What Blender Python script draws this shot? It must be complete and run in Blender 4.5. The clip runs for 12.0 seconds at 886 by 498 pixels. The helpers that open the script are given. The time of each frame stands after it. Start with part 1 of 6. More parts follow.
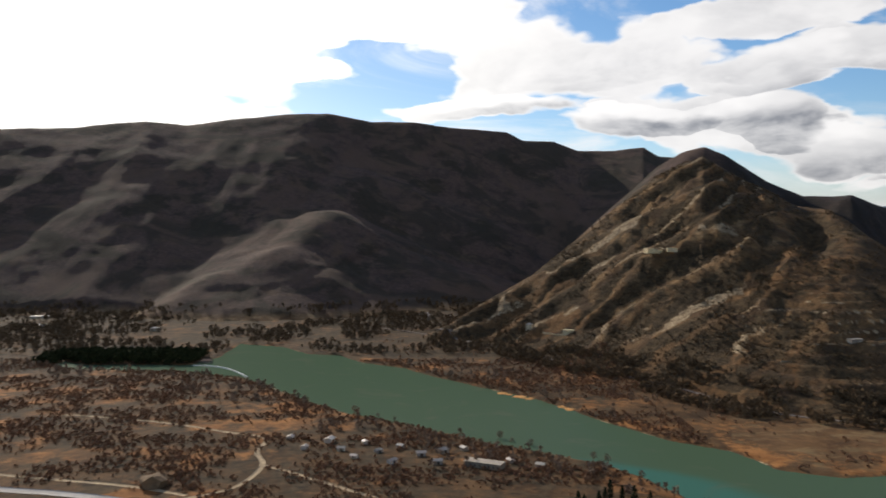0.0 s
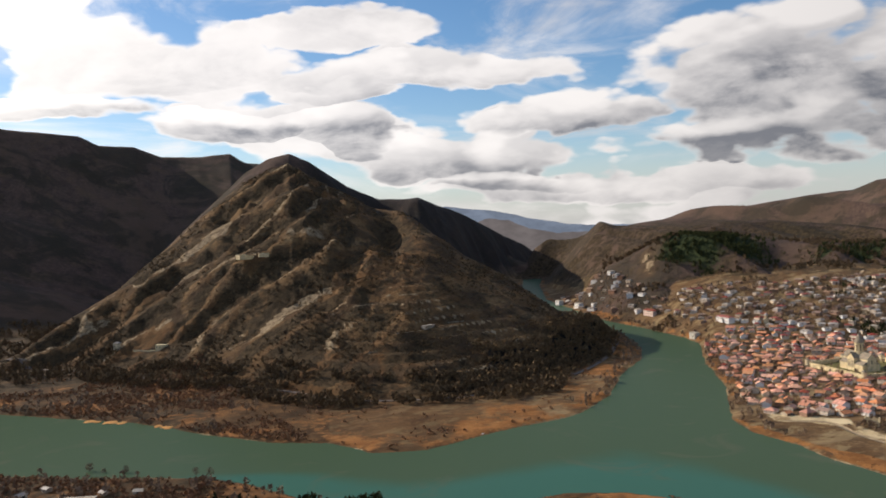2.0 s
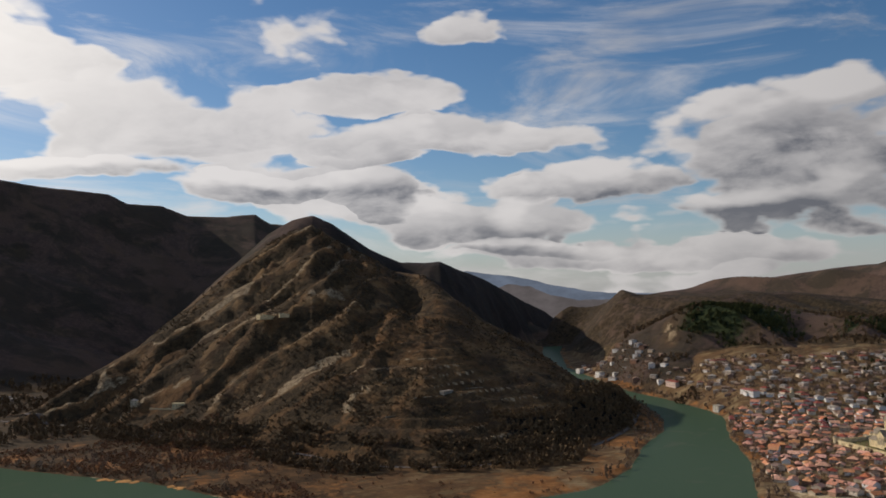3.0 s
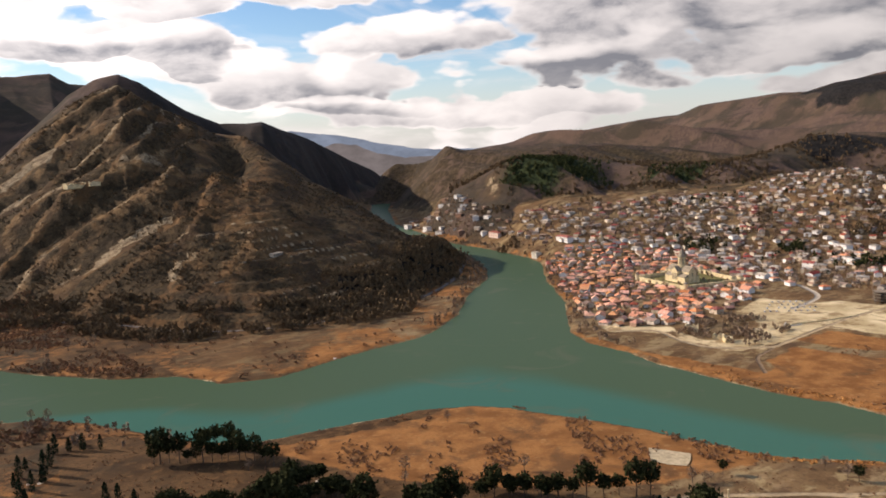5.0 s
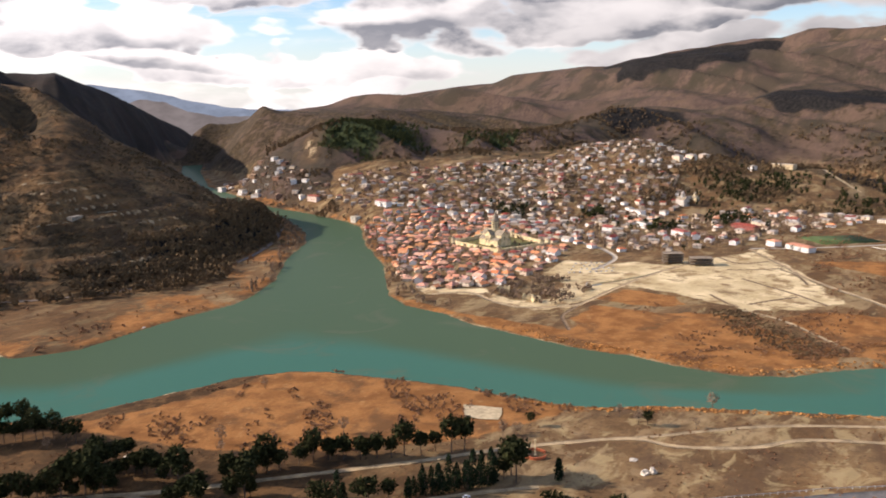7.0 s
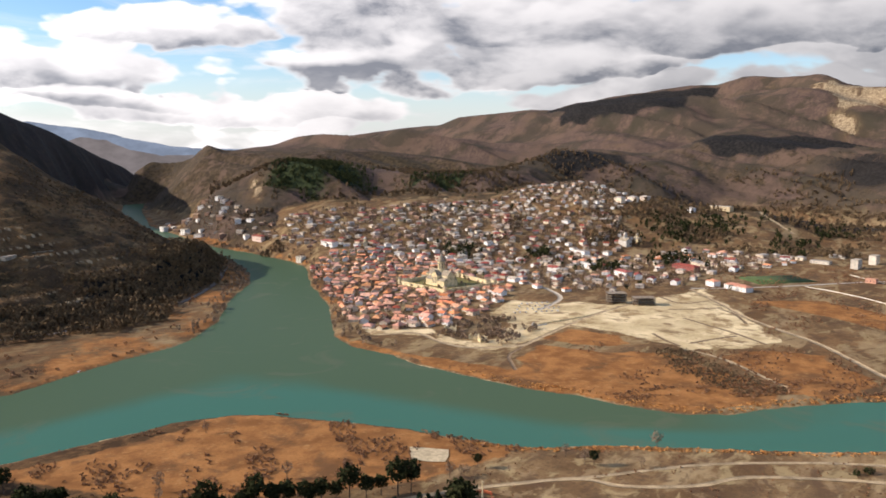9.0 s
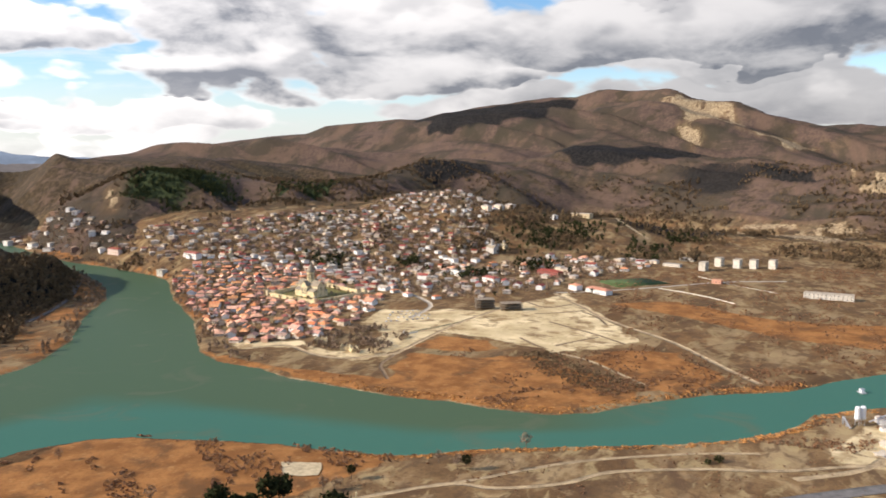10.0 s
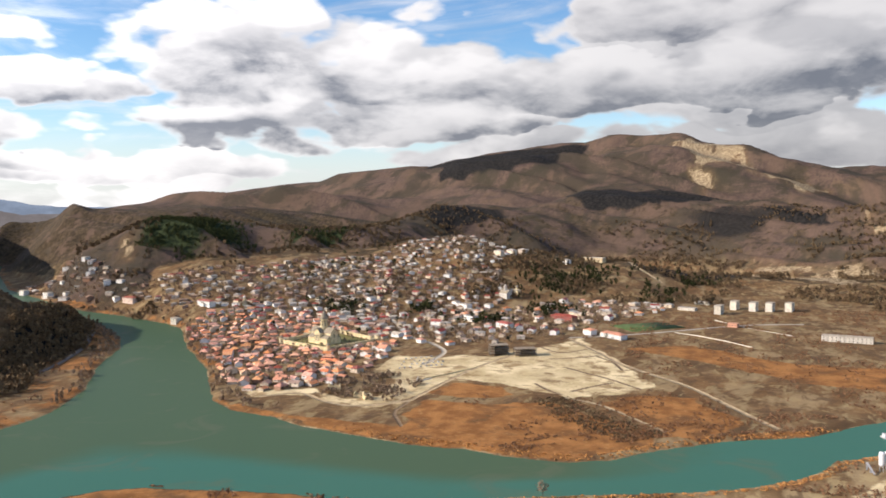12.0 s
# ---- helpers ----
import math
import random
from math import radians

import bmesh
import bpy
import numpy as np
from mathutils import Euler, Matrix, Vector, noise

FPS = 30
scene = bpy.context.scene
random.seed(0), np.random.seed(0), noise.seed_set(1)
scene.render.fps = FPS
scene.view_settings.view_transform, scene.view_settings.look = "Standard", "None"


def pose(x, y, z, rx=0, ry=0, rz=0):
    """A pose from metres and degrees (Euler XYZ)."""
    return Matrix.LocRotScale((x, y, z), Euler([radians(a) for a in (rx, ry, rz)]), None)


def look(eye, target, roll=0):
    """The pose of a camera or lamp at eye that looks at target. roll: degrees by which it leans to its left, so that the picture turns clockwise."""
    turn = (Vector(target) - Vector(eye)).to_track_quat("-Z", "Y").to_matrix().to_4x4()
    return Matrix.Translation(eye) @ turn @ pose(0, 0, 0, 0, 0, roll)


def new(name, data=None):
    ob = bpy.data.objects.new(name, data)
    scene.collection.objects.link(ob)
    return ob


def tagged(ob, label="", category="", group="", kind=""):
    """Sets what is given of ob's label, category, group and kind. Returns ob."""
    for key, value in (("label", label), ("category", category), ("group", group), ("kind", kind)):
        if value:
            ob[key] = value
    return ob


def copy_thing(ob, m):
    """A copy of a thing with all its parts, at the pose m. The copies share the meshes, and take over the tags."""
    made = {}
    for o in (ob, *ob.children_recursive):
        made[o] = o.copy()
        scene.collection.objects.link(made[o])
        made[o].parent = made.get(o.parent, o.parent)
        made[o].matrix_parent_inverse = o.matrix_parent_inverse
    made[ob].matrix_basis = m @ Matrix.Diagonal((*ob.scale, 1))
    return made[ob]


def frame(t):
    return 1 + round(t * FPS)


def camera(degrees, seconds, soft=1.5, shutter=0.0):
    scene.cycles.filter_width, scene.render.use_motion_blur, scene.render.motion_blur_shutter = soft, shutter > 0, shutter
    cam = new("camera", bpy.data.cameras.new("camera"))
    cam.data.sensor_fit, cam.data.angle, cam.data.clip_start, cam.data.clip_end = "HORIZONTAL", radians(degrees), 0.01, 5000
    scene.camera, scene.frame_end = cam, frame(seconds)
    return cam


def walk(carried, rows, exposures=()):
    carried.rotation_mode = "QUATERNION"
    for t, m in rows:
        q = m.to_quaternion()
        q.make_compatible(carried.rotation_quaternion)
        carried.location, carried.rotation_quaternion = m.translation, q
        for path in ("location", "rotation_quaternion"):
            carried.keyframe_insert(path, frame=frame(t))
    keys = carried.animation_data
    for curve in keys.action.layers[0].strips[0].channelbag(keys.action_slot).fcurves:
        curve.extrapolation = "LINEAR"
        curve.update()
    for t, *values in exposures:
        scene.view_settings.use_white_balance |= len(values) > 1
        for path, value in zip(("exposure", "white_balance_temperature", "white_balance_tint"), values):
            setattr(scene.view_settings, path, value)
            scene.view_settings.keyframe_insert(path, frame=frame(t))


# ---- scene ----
cam = camera(58.1, 12.0, soft=1.7, shutter=0.25)
EYE = (0.0, 0.0, 205.0)
# seconds, yaw, pitch, roll
TURNS = [
    (0.0, 0.0, -1.1, 0.0), (0.5, -8.06, -1.74, 2.51), (1.0, -16.48, -2.71, 3.63), (1.5, -24.48, -2.75, 3.71),
    (2.0, -28.77, -1.3, 2.59), (2.5, -28.38, 1.91, 1.68), (3.0, -27.29, 3.37, 1.24), (3.5, -31.57, 0.77, 1.71),
    (3.7, -34.6, -0.19, 1.86), (5.3, -40.27, -8.19, 3.13), (5.5, -40.94, -8.74, 3.4), (6.0, -44.49, -10.67, 2.23),
    (6.5, -49.16, -11.89, 1.44), (7.0, -52.47, -10.22, 1.06), (7.2, -53.94, -9.27, 1.03), (8.8, -55.7, -7.19, 0.95),
    (9.0, -56.26, -7.38, 0.47), (9.5, -59.06, -6.78, 0.02), (10.0, -65.63, -6.8, 0.29), (10.5, -67.79, -5.99, 0.24),
    (11.0, -69.03, -5.59, 0.64), (11.5, -67.73, -4.25, 0.88), (12.0, -64.76, -3.51, 0.92),
]
EXPOSURES = [
    (0.0, -0.22, 6500, 12), (0.5, -0.45, 6500, 12), (1.5, -0.05, 6900, 14), (2.0, -0.15, 6700, 14), (2.5, -0.4, 6600, 14), (3.0, -0.75, 6600, 14), (3.7, -0.5, 6700, 16),
    (5.3, 0.2, 6950, 19), (6.5, 0.33, 6850, 21), (7.2, 0.45, 6800, 19), (9.0, 0.33, 6550, 16), (10.0, 0.45, 6600, 14), (11.0, 0.5, 6550, 14), (11.5, 0.54, 6550, 14), (12.0, 0.4, 6500, 14),
]
walk(cam, [(t, pose(*EYE, 90 + p, r, y)) for t, y, p, r in TURNS], EXPOSURES)
SKY_LEVEL = 0.9
# clouds: bearing, height, half width, half height, greyness of the base, all but the last in degrees
FAIR_CLOUDS = [
    (27, 10, 15, 11, 0.0), (16, 12.5, 8, 3.2, 0.0), (5.8, 15.2, 8, 2.4, 0.2), (-8, 12.2, 10, 3.4, 0.2), (-20, 14.0, 9, 1.3, 0.0),
    (-31.5, 11.2, 12, 1.7, 0.4), (-31, 4.8, 9, 2.2, 0.6), (-30.5, 18.6, 3.6, 1.7, 0.6), (-45, 19, 7, 1.4, 0.7), (-36.5, 7.3, 6, 1.5, 0.5),
    (-43, 2.4, 14, 1.5, 0.2), (-82, 3.0, 22, 2.0, 0.2), (-24, 10.2, 4, 1.2, 0.2),
]
HEAVY_CLOUDS = [
    (-51.5, 9.4, 11, 5.4, 1.15), (-62.5, 7.8, 9, 4.2, 1.0), (-73, 8.0, 10, 2.8, 0.7), (-90, 8.2, 12, 3.8, 1.1), (-84, 12.2, 9, 2.6, 0.5),
    (-106, 9, 11, 5, 0.9), (-2.7, 9.0, 6, 1.3, 1.9), (-13, 7.5, 6.5, 1.5, 1.9), (8, 10.9, 3, 0.9, 1.4), (-22, 7.0, 4.5, 2.4, 1.2),
    (-52, 5.4, 11, 2.2, 1.9), (-65, 5.4, 8, 1.8, 1.4), (-33, 2.9, 5, 1.0, 0.9), (-40, 8.0, 5, 2.2, 0.9), (-68, 16.5, 7, 2.0, 0.7),
]
# ---------------------------------------------------------------- light
SUN_AZ, SUN_EL = 32.0, 26.0
sun_data = bpy.data.lights.new("sun", "SUN")
sun_data.energy, sun_data.angle, sun_data.color = 5.0, radians(0.55), (1.0, 0.90, 0.76)
sun_ob = new("sun", sun_data)
sun_way = Vector((-math.sin(radians(SUN_AZ)) * math.cos(radians(SUN_EL)), math.cos(radians(SUN_AZ)) * math.cos(radians(SUN_EL)), math.sin(radians(SUN_EL))))
sun_ob.matrix_world = look(tuple(sun_way * 1000), (0, 0, 0))


class Net:
    """A small builder of shader nodes."""

    def __init__(self, tree):
        self.tree = tree
        tree.nodes.clear()

    def node(self, kind, **kw):
        n = self.tree.nodes.new(kind)
        for key, value in kw.items():
            setattr(n, key, value)
        return n

    def link(self, value, socket):
        if isinstance(value, bpy.types.NodeSocket):
            self.tree.links.new(value, socket)
        elif value is not None:
            if socket.type == "RGBA" and len(value) == 3:
                value = (*value, 1)
            socket.default_value = value

    def math(self, op, a, b=None, c=None, clamp=False):
        n = self.node("ShaderNodeMath", operation=op, use_clamp=clamp)
        for k, v in enumerate((a, b, c)):
            if v is not None:
                self.link(v, n.inputs[k])
        return n.outputs[0]

    def vec(self, op, a, b=None):
        n = self.node("ShaderNodeVectorMath", operation=op)
        self.link(a, n.inputs[0])
        if b is not None:
            self.link(b, n.inputs["Scale"] if op == "SCALE" else n.inputs[1])
        return n.outputs["Value"] if op in ("DOT_PRODUCT", "LENGTH") else n.outputs[0]

    def noise(self, at, scale, detail=4, rough=0.55, warp=0.0):
        n = self.node("ShaderNodeTexNoise")
        self.link(at, n.inputs["Vector"])
        n.inputs["Scale"].default_value, n.inputs["Detail"].default_value = scale, detail
        n.inputs["Roughness"].default_value, n.inputs["Distortion"].default_value = rough, warp
        return n.outputs[0]

    def node_noise(self, at):
        n = self.node("ShaderNodeTexNoise")
        self.link(at, n.inputs["Vector"])
        n.inputs["Scale"].default_value, n.inputs["Detail"].default_value = 6.0, 4
        return n.outputs["Color"]

    def step(self, value, low, high, a=0.0, b=1.0):
        n = self.node("ShaderNodeMapRange", interpolation_type="SMOOTHSTEP")
        self.link(value, n.inputs[0])
        for k, v in enumerate((low, high, a, b)):
            self.link(v, n.inputs[k + 1])
        return n.outputs[0]

    def mix(self, f, a, b):
        n = self.node("ShaderNodeMix", data_type="RGBA")
        self.link(f, n.inputs[0])
        self.link(a, n.inputs[6])
        self.link(b, n.inputs[7])
        return n.outputs[2]

    def bump(self, height, strength, distance, normal=None):
        n = self.node("ShaderNodeBump")
        self.link(height, n.inputs["Height"])
        n.inputs["Strength"].default_value, n.inputs["Distance"].default_value = strength, distance
        if normal is not None:
            self.link(normal, n.inputs["Normal"])
        return n.outputs[0]

    def surface(self, colour, rough=0.85, normal=None, metal=0.0, spec=0.3):
        n = self.node("ShaderNodeBsdfPrincipled")
        self.link(colour, n.inputs["Base Color"])
        self.link(rough, n.inputs["Roughness"])
        n.inputs["Metallic"].default_value = metal
        n.inputs["Specular IOR Level"].default_value = spec
        if normal is not None:
            self.link(normal, n.inputs["Normal"])
        out = self.node("ShaderNodeOutputMaterial")
        self.tree.links.new(n.outputs[0], out.inputs[0])
        return n


def material(name):
    m = bpy.data.materials.new(name)
    m.use_nodes = True
    return m, Net(m.node_tree)


# sky with broken cloud
world = bpy.data.worlds.new("sky")
scene.world = world
world.use_nodes = True
w = Net(world.node_tree)
sky = w.node("ShaderNodeTexSky", sky_type="NISHITA", sun_disc=False, sun_elevation=radians(SUN_EL), sun_rotation=radians(-SUN_AZ), altitude=650)
sky.air_density, sky.dust_density, sky.ozone_density = 1.0, 0.6, 2.0
way = w.node("ShaderNodeTexCoord").outputs["Generated"]
parts = w.node("ShaderNodeSeparateXYZ")
w.link(way, parts.inputs[0])
up = parts.outputs[2]


def toward(az, el):
    a, e = radians(az), radians(el)
    return (-math.sin(a) * math.cos(e), math.cos(a) * math.cos(e), math.sin(e))


flat = w.vec("MULTIPLY", way, (1.0, 1.0, 2.3))


def cloud(at):
    body = w.noise(at, 2.3, 8, 0.52, 0.15)
    cell = w.node("ShaderNodeTexVoronoi", feature="SMOOTH_F1")
    w.link(w.vec("ADD", at, w.vec("SCALE", w.node_noise(at), 0.10)), cell.inputs["Vector"])
    cell.inputs["Scale"].default_value, cell.inputs["Detail"].default_value, cell.inputs["Roughness"].default_value, cell.inputs["Smoothness"].default_value = 5.5, 3.0, 0.55, 0.35
    puff = w.math("SUBTRACT", 1.0, cell.outputs["Distance"])
    return w.math("ADD", w.math("MULTIPLY", body, 0.72), w.math("MULTIPLY", puff, 0.24)), puff


cover, puff = cloud(flat)
drift = w.node("ShaderNodeSeparateColor")
w.link(w.node_noise(w.vec("SCALE", flat, 1.1)), drift.inputs[0])
azimuth = w.math("MULTIPLY", w.math("ARCTAN2", w.math("MULTIPLY", parts.outputs[0], -1.0), parts.outputs[1]), 57.2958)
azimuth = w.math("ADD", azimuth, w.math("MULTIPLY", w.math("SUBTRACT", drift.outputs[0], 0.5), 13.0))
lift_ = w.math("MULTIPLY", w.math("ARCSINE", up), 57.2958)
lift_ = w.math("ADD", lift_, w.math("MULTIPLY", w.math("SUBTRACT", drift.outputs[1], 0.5), 5.0))
# each cloud swells upwards from a flatter base; the nearest one counts
body, weight, under = w.step(azimuth, -34.0, -50.0, -0.70, -0.20), 0.05, 0.0
for az, el, wide, tall, grey_base in FAIR_CLOUDS + HEAVY_CLOUDS:
    u = w.math("MULTIPLY", w.math("SUBTRACT", azimuth, az), 1.0 / wide)
    v = w.math("MULTIPLY", w.math("SUBTRACT", lift_, el), 1.0 / tall)
    v_ = w.math("MAXIMUM", v, w.math("MULTIPLY", v, -1.35))
    inside_ = w.math("SUBTRACT", 1.0, w.math("MULTIPLY_ADD", u, u, w.math("MULTIPLY", v_, v_)))
    body = w.math("MAXIMUM", body, inside_)
    share_ = w.math("MAXIMUM", inside_, 0.0)
    weight = w.math("ADD", weight, share_)
    if grey_base:
        under = w.math("ADD", under, w.math("MULTIPLY", share_, w.math("MULTIPLY", w.math("SUBTRACT", 0.22, v), grey_base)))
under = w.math("DIVIDE", under, weight)
cover = w.math("ADD", w.math("MULTIPLY", w.math("SUBTRACT", cover, 0.34), 5.2), w.math("MULTIPLY", body, 0.8))
wisp = w.noise(w.vec("MULTIPLY", way, (2.0, 2.0, 9.0)), 1.6, 9, 0.6, 0.9)
dense = w.math("MAXIMUM", w.step(cover, -0.14, 0.20), w.step(wisp, 0.48, 0.74, 0.0, 0.7))
# cloud bodies: bright tops, grey bases
sunlit_, _ = cloud(w.vec("ADD", flat, (-0.035, 0.045, 0.06)))
plain_, _ = cloud(flat)
relief = w.step(w.math("SUBTRACT", sunlit_, plain_), -0.06, 0.07)
mottle = w.noise(flat, 8.0, 6, 0.6, 0.3)
grey = w.math("MULTIPLY", w.step(under, -0.32, 0.62), w.step(mottle, 0.30, 0.66, 1.25, 0.40))
grey = w.math("MULTIPLY", grey, w.step(cover, -0.06, 0.34))
sunward = w.vec("DOT_PRODUCT", way, tuple(sun_way))
grey = w.math("ADD", w.math("MULTIPLY", grey, 0.9), w.math("MULTIPLY", w.math("MULTIPLY", relief, w.step(sunward, 0.9, 0.3)), 0.34), clamp=True)
grey = w.math("MULTIPLY", grey, w.step(w.noise(flat, 15.0, 5, 0.6, 0.4), 0.25, 0.75, 1.10, 0.86), clamp=True)
glow = w.step(sunward, 0.70, 1.0)
bright = w.mix(w.step(sunward, -0.45, 0.75), (0.67, 0.662, 0.65), (1.34, 1.325, 1.29))
lit = w.mix(grey, bright, w.mix(w.step(sunward, -0.45, 0.75), (0.165, 0.175, 0.20), (0.32, 0.335, 0.375)))
lit = w.mix(w.math("MULTIPLY", glow, 0.85), lit, (2.1, 2.05, 1.9))
tint = w.node("ShaderNodeHueSaturation")
tint.inputs["Saturation"].default_value = 1.25
w.link(sky.outputs[0], tint.inputs["Color"])
blue = w.vec("SCALE", tint.outputs[0], 0.15)
low = w.step(up, 0.12, 0.0, 0.0, 0.75)
haze = w.mix(low, blue, (0.62, 0.67, 0.73))
total = w.mix(w.math("MULTIPLY", dense, 0.96), haze, lit)
back = w.node("ShaderNodeBackground")
w.link(total, back.inputs[0])
back.inputs[1].default_value = SKY_LEVEL
w.tree.links.new(back.outputs[0], w.node("ShaderNodeOutputWorld").inputs[0])


# ---------------------------------------------------------------- materials
def plain_material(name, colour, vary=0.25, rough=0.85, scale=0.6, spec=0.25, metal=0.0, bump=0.0, each=0.0, second=None):
    """A matt stuff with stains at two sizes; each: how far single pieces differ."""
    m, n = material(name)
    at = n.node("ShaderNodeNewGeometry").outputs["Position"]
    a = n.noise(at, scale, 5, 0.6)
    b = n.noise(at, scale * 7, 4, 0.6)
    f = n.math("ADD", n.math("MULTIPLY", a, 0.65), n.math("MULTIPLY", b, 0.35))
    dark = tuple(c * (1 - vary * 1.5) for c in colour)
    bright = tuple(min(0.95, c * (1 + vary)) for c in colour)
    col = n.mix(n.step(f, 0.32, 0.68), dark, bright)
    if second:
        col = n.mix(n.step(n.noise(at, scale * 0.35, 4), 0.5, 0.62), col, second)
    if each:
        r = n.node("ShaderNodeObjectInfo").outputs["Random"]
        hsv = n.node("ShaderNodeHueSaturation")
        n.link(n.math("ADD", n.math("MULTIPLY", r, each), 1 - each / 2), hsv.inputs["Value"])
        n.link(n.math("ADD", n.math("MULTIPLY", n.math("FRACT", n.math("MULTIPLY", r, 7.31)), each * 0.7), 1 - each * 0.35), hsv.inputs["Saturation"])
        n.link(n.math("ADD", n.math("MULTIPLY", n.math("FRACT", n.math("MULTIPLY", r, 3.77)), each * 0.04), 0.5 - each * 0.02), hsv.inputs["Hue"])
        n.link(col, hsv.inputs["Color"])
        col = hsv.outputs[0]
    normal = n.bump(b, 0.5, bump) if bump else None
    n.surface(col, rough, normal, metal, spec)
    return m


def ground_material():
    m, n = material("open_ground")
    at = n.node("ShaderNodeNewGeometry").outputs["Position"]
    a, b = n.node("ShaderNodeAttribute", attribute_name="cover_a"), n.node("ShaderNodeAttribute", attribute_name="cover_b")
    ca, cb = n.node("ShaderNodeSeparateColor"), n.node("ShaderNodeSeparateColor")
    hilly = n.node("ShaderNodeAttribute", attribute_name="hilly").outputs["Fac"]
    dry = n.node("ShaderNodeAttribute", attribute_name="dry").outputs["Fac"]
    n.link(a.outputs["Color"], ca.inputs[0])
    n.link(b.outputs["Color"], cb.inputs[0])
    reed, sand, wood_shade = ca.outputs
    pine, rock, bare = cb.outputs
    huge, big, mid, small = n.noise(at, 0.004, 4), n.noise(at, 0.022, 5, 0.6), n.noise(at, 0.11, 5, 0.62), n.noise(at, 0.7, 4, 0.65)
    grit = n.math("ADD", n.math("MULTIPLY", mid, 0.5), n.math("MULTIPLY", small, 0.5))
    col = n.mix(n.step(big, 0.36, 0.64), (0.125, 0.072, 0.034), (0.240, 0.150, 0.072))
    col = n.mix(n.step(n.noise(at, 0.3, 6, 0.7), 0.48, 0.66, 0, 0.6), col, (0.085, 0.052, 0.026))
    col = n.mix(n.step(n.noise(at, 0.06, 6, 0.68), 0.54, 0.62, 0, 0.6), col, (0.31, 0.215, 0.115))
    col = n.mix(n.step(huge, 0.45, 0.65, 0, 0.6), col, (0.20, 0.100, 0.040))
    brush = n.noise(at, 0.017, 8, 0.62, 0.3)
    col = n.mix(n.math("MULTIPLY", n.step(brush, 0.46, 0.60, 0, 0.85), hilly), col, (0.064, 0.043, 0.027))
    col = n.mix(n.math("MULTIPLY", n.step(mid, 0.54, 0.70, 0, 0.5), hilly), col, (0.055, 0.040, 0.025))
    streak = n.noise(n.vec("MULTIPLY", at, (0.02, 0.05, 0.0)), 1.0, 5, 0.65, 0.4)
    col = n.mix(n.step(streak, 0.52, 0.68, 0, 0.55), col, (0.085, 0.055, 0.032))
    col = n.mix(n.step(small, 0.55, 0.75, 0, 0.4), col, (0.26, 0.18, 0.10))
    blotch = n.noise(n.vec("MULTIPLY", at, (0.7, 1.5, 0.0)), 0.014, 7, 0.62, 0.5)
    col = n.mix(n.math("MULTIPLY", n.step(blotch, 0.52, 0.62, 0, 0.75), n.math("SUBTRACT", 1.0, hilly)), col, (0.37, 0.27, 0.145))
    col = n.mix(n.math("MULTIPLY", n.step(blotch, 0.45, 0.36, 0, 0.7), n.math("SUBTRACT", 1.0, hilly)), col, (0.110, 0.070, 0.040))
    patch = n.noise(n.vec("MULTIPLY", at, (1.0, 1.6, 0.0)), 0.034, 7, 0.64, 0.6)
    level = n.math("SUBTRACT", 1.0, hilly)
    col = n.mix(n.math("MULTIPLY", n.step(patch, 0.53, 0.62, 0, 0.65), level), col, (0.40, 0.305, 0.155))
    col = n.mix(n.math("MULTIPLY", n.step(patch, 0.46, 0.38, 0, 0.75), level), col, (0.105, 0.062, 0.035))
    # brown turf, darkened to hold the cloud and tree shade of the left plain
    turf_shade = n.mix(n.step(big, 0.36, 0.66), (0.052, 0.029, 0.014), (0.130, 0.072, 0.032))
    turf_shade = n.mix(n.step(mid, 0.47, 0.66, 0, 0.7), turf_shade, (0.175, 0.095, 0.040))
    turf_shade = n.mix(n.step(n.noise(at, 0.35, 6, 0.7), 0.50, 0.64, 0, 0.75), turf_shade, (0.050, 0.030, 0.015))
    turf_shade = n.mix(n.step(streak, 0.50, 0.66, 0, 0.6), turf_shade, (0.060, 0.040, 0.022))
    col = n.mix(dry, turf_shade, col)
    # bare woods high on the slopes
    woods = n.mix(n.step(mid, 0.30, 0.70), (0.080, 0.055, 0.044), (0.130, 0.086, 0.065))
    woods = n.mix(n.step(n.noise(n.vec("MULTIPLY", at, (1.0, 1.0, 0.35)), 0.03, 6, 0.68), 0.42, 0.62, 0, 0.6), woods, (0.062, 0.044, 0.036))
    woods = n.mix(n.step(n.noise(at, 0.011, 5, 0.65), 0.54, 0.66, 0, 0.6), woods, (0.128, 0.086, 0.053))
    woods = n.mix(n.step(n.noise(at, 0.006, 6, 0.62), 0.52, 0.60, 0, 0.6), woods, (0.028, 0.029, 0.017))
    woods = n.mix(n.step(n.noise(at, 0.0035, 6, 0.6, 0.4), 0.48, 0.60, 0, 0.65), woods, (0.124, 0.082, 0.058))
    woods = n.mix(n.step(n.noise(at, 0.0045, 7, 0.64, 0.8), 0.48, 0.58, 0, 0.7), woods, (0.046, 0.040, 0.028))
    col = n.mix(bare, col, woods)

    def lay(col, mask, over, low=0.35, high=0.62):
        ragged = n.math("ADD", mask, n.math("MULTIPLY", n.math("SUBTRACT", grit, 0.5), 1.1))
        return n.mix(n.step(ragged, low, high), col, over)

    reeds = n.mix(n.step(n.noise(at, 0.045, 5, 0.6), 0.34, 0.66), (0.205, 0.088, 0.029), (0.360, 0.165, 0.056))
    reeds = n.mix(n.step(n.noise(at, 0.02, 6, 0.66, 0.5), 0.50, 0.64, 0, 0.8), reeds, (0.120, 0.064, 0.030))
    reeds = n.mix(n.step(n.noise(at, 0.5, 5, 0.7), 0.48, 0.68, 0, 0.5), reeds, (0.170, 0.072, 0.022))
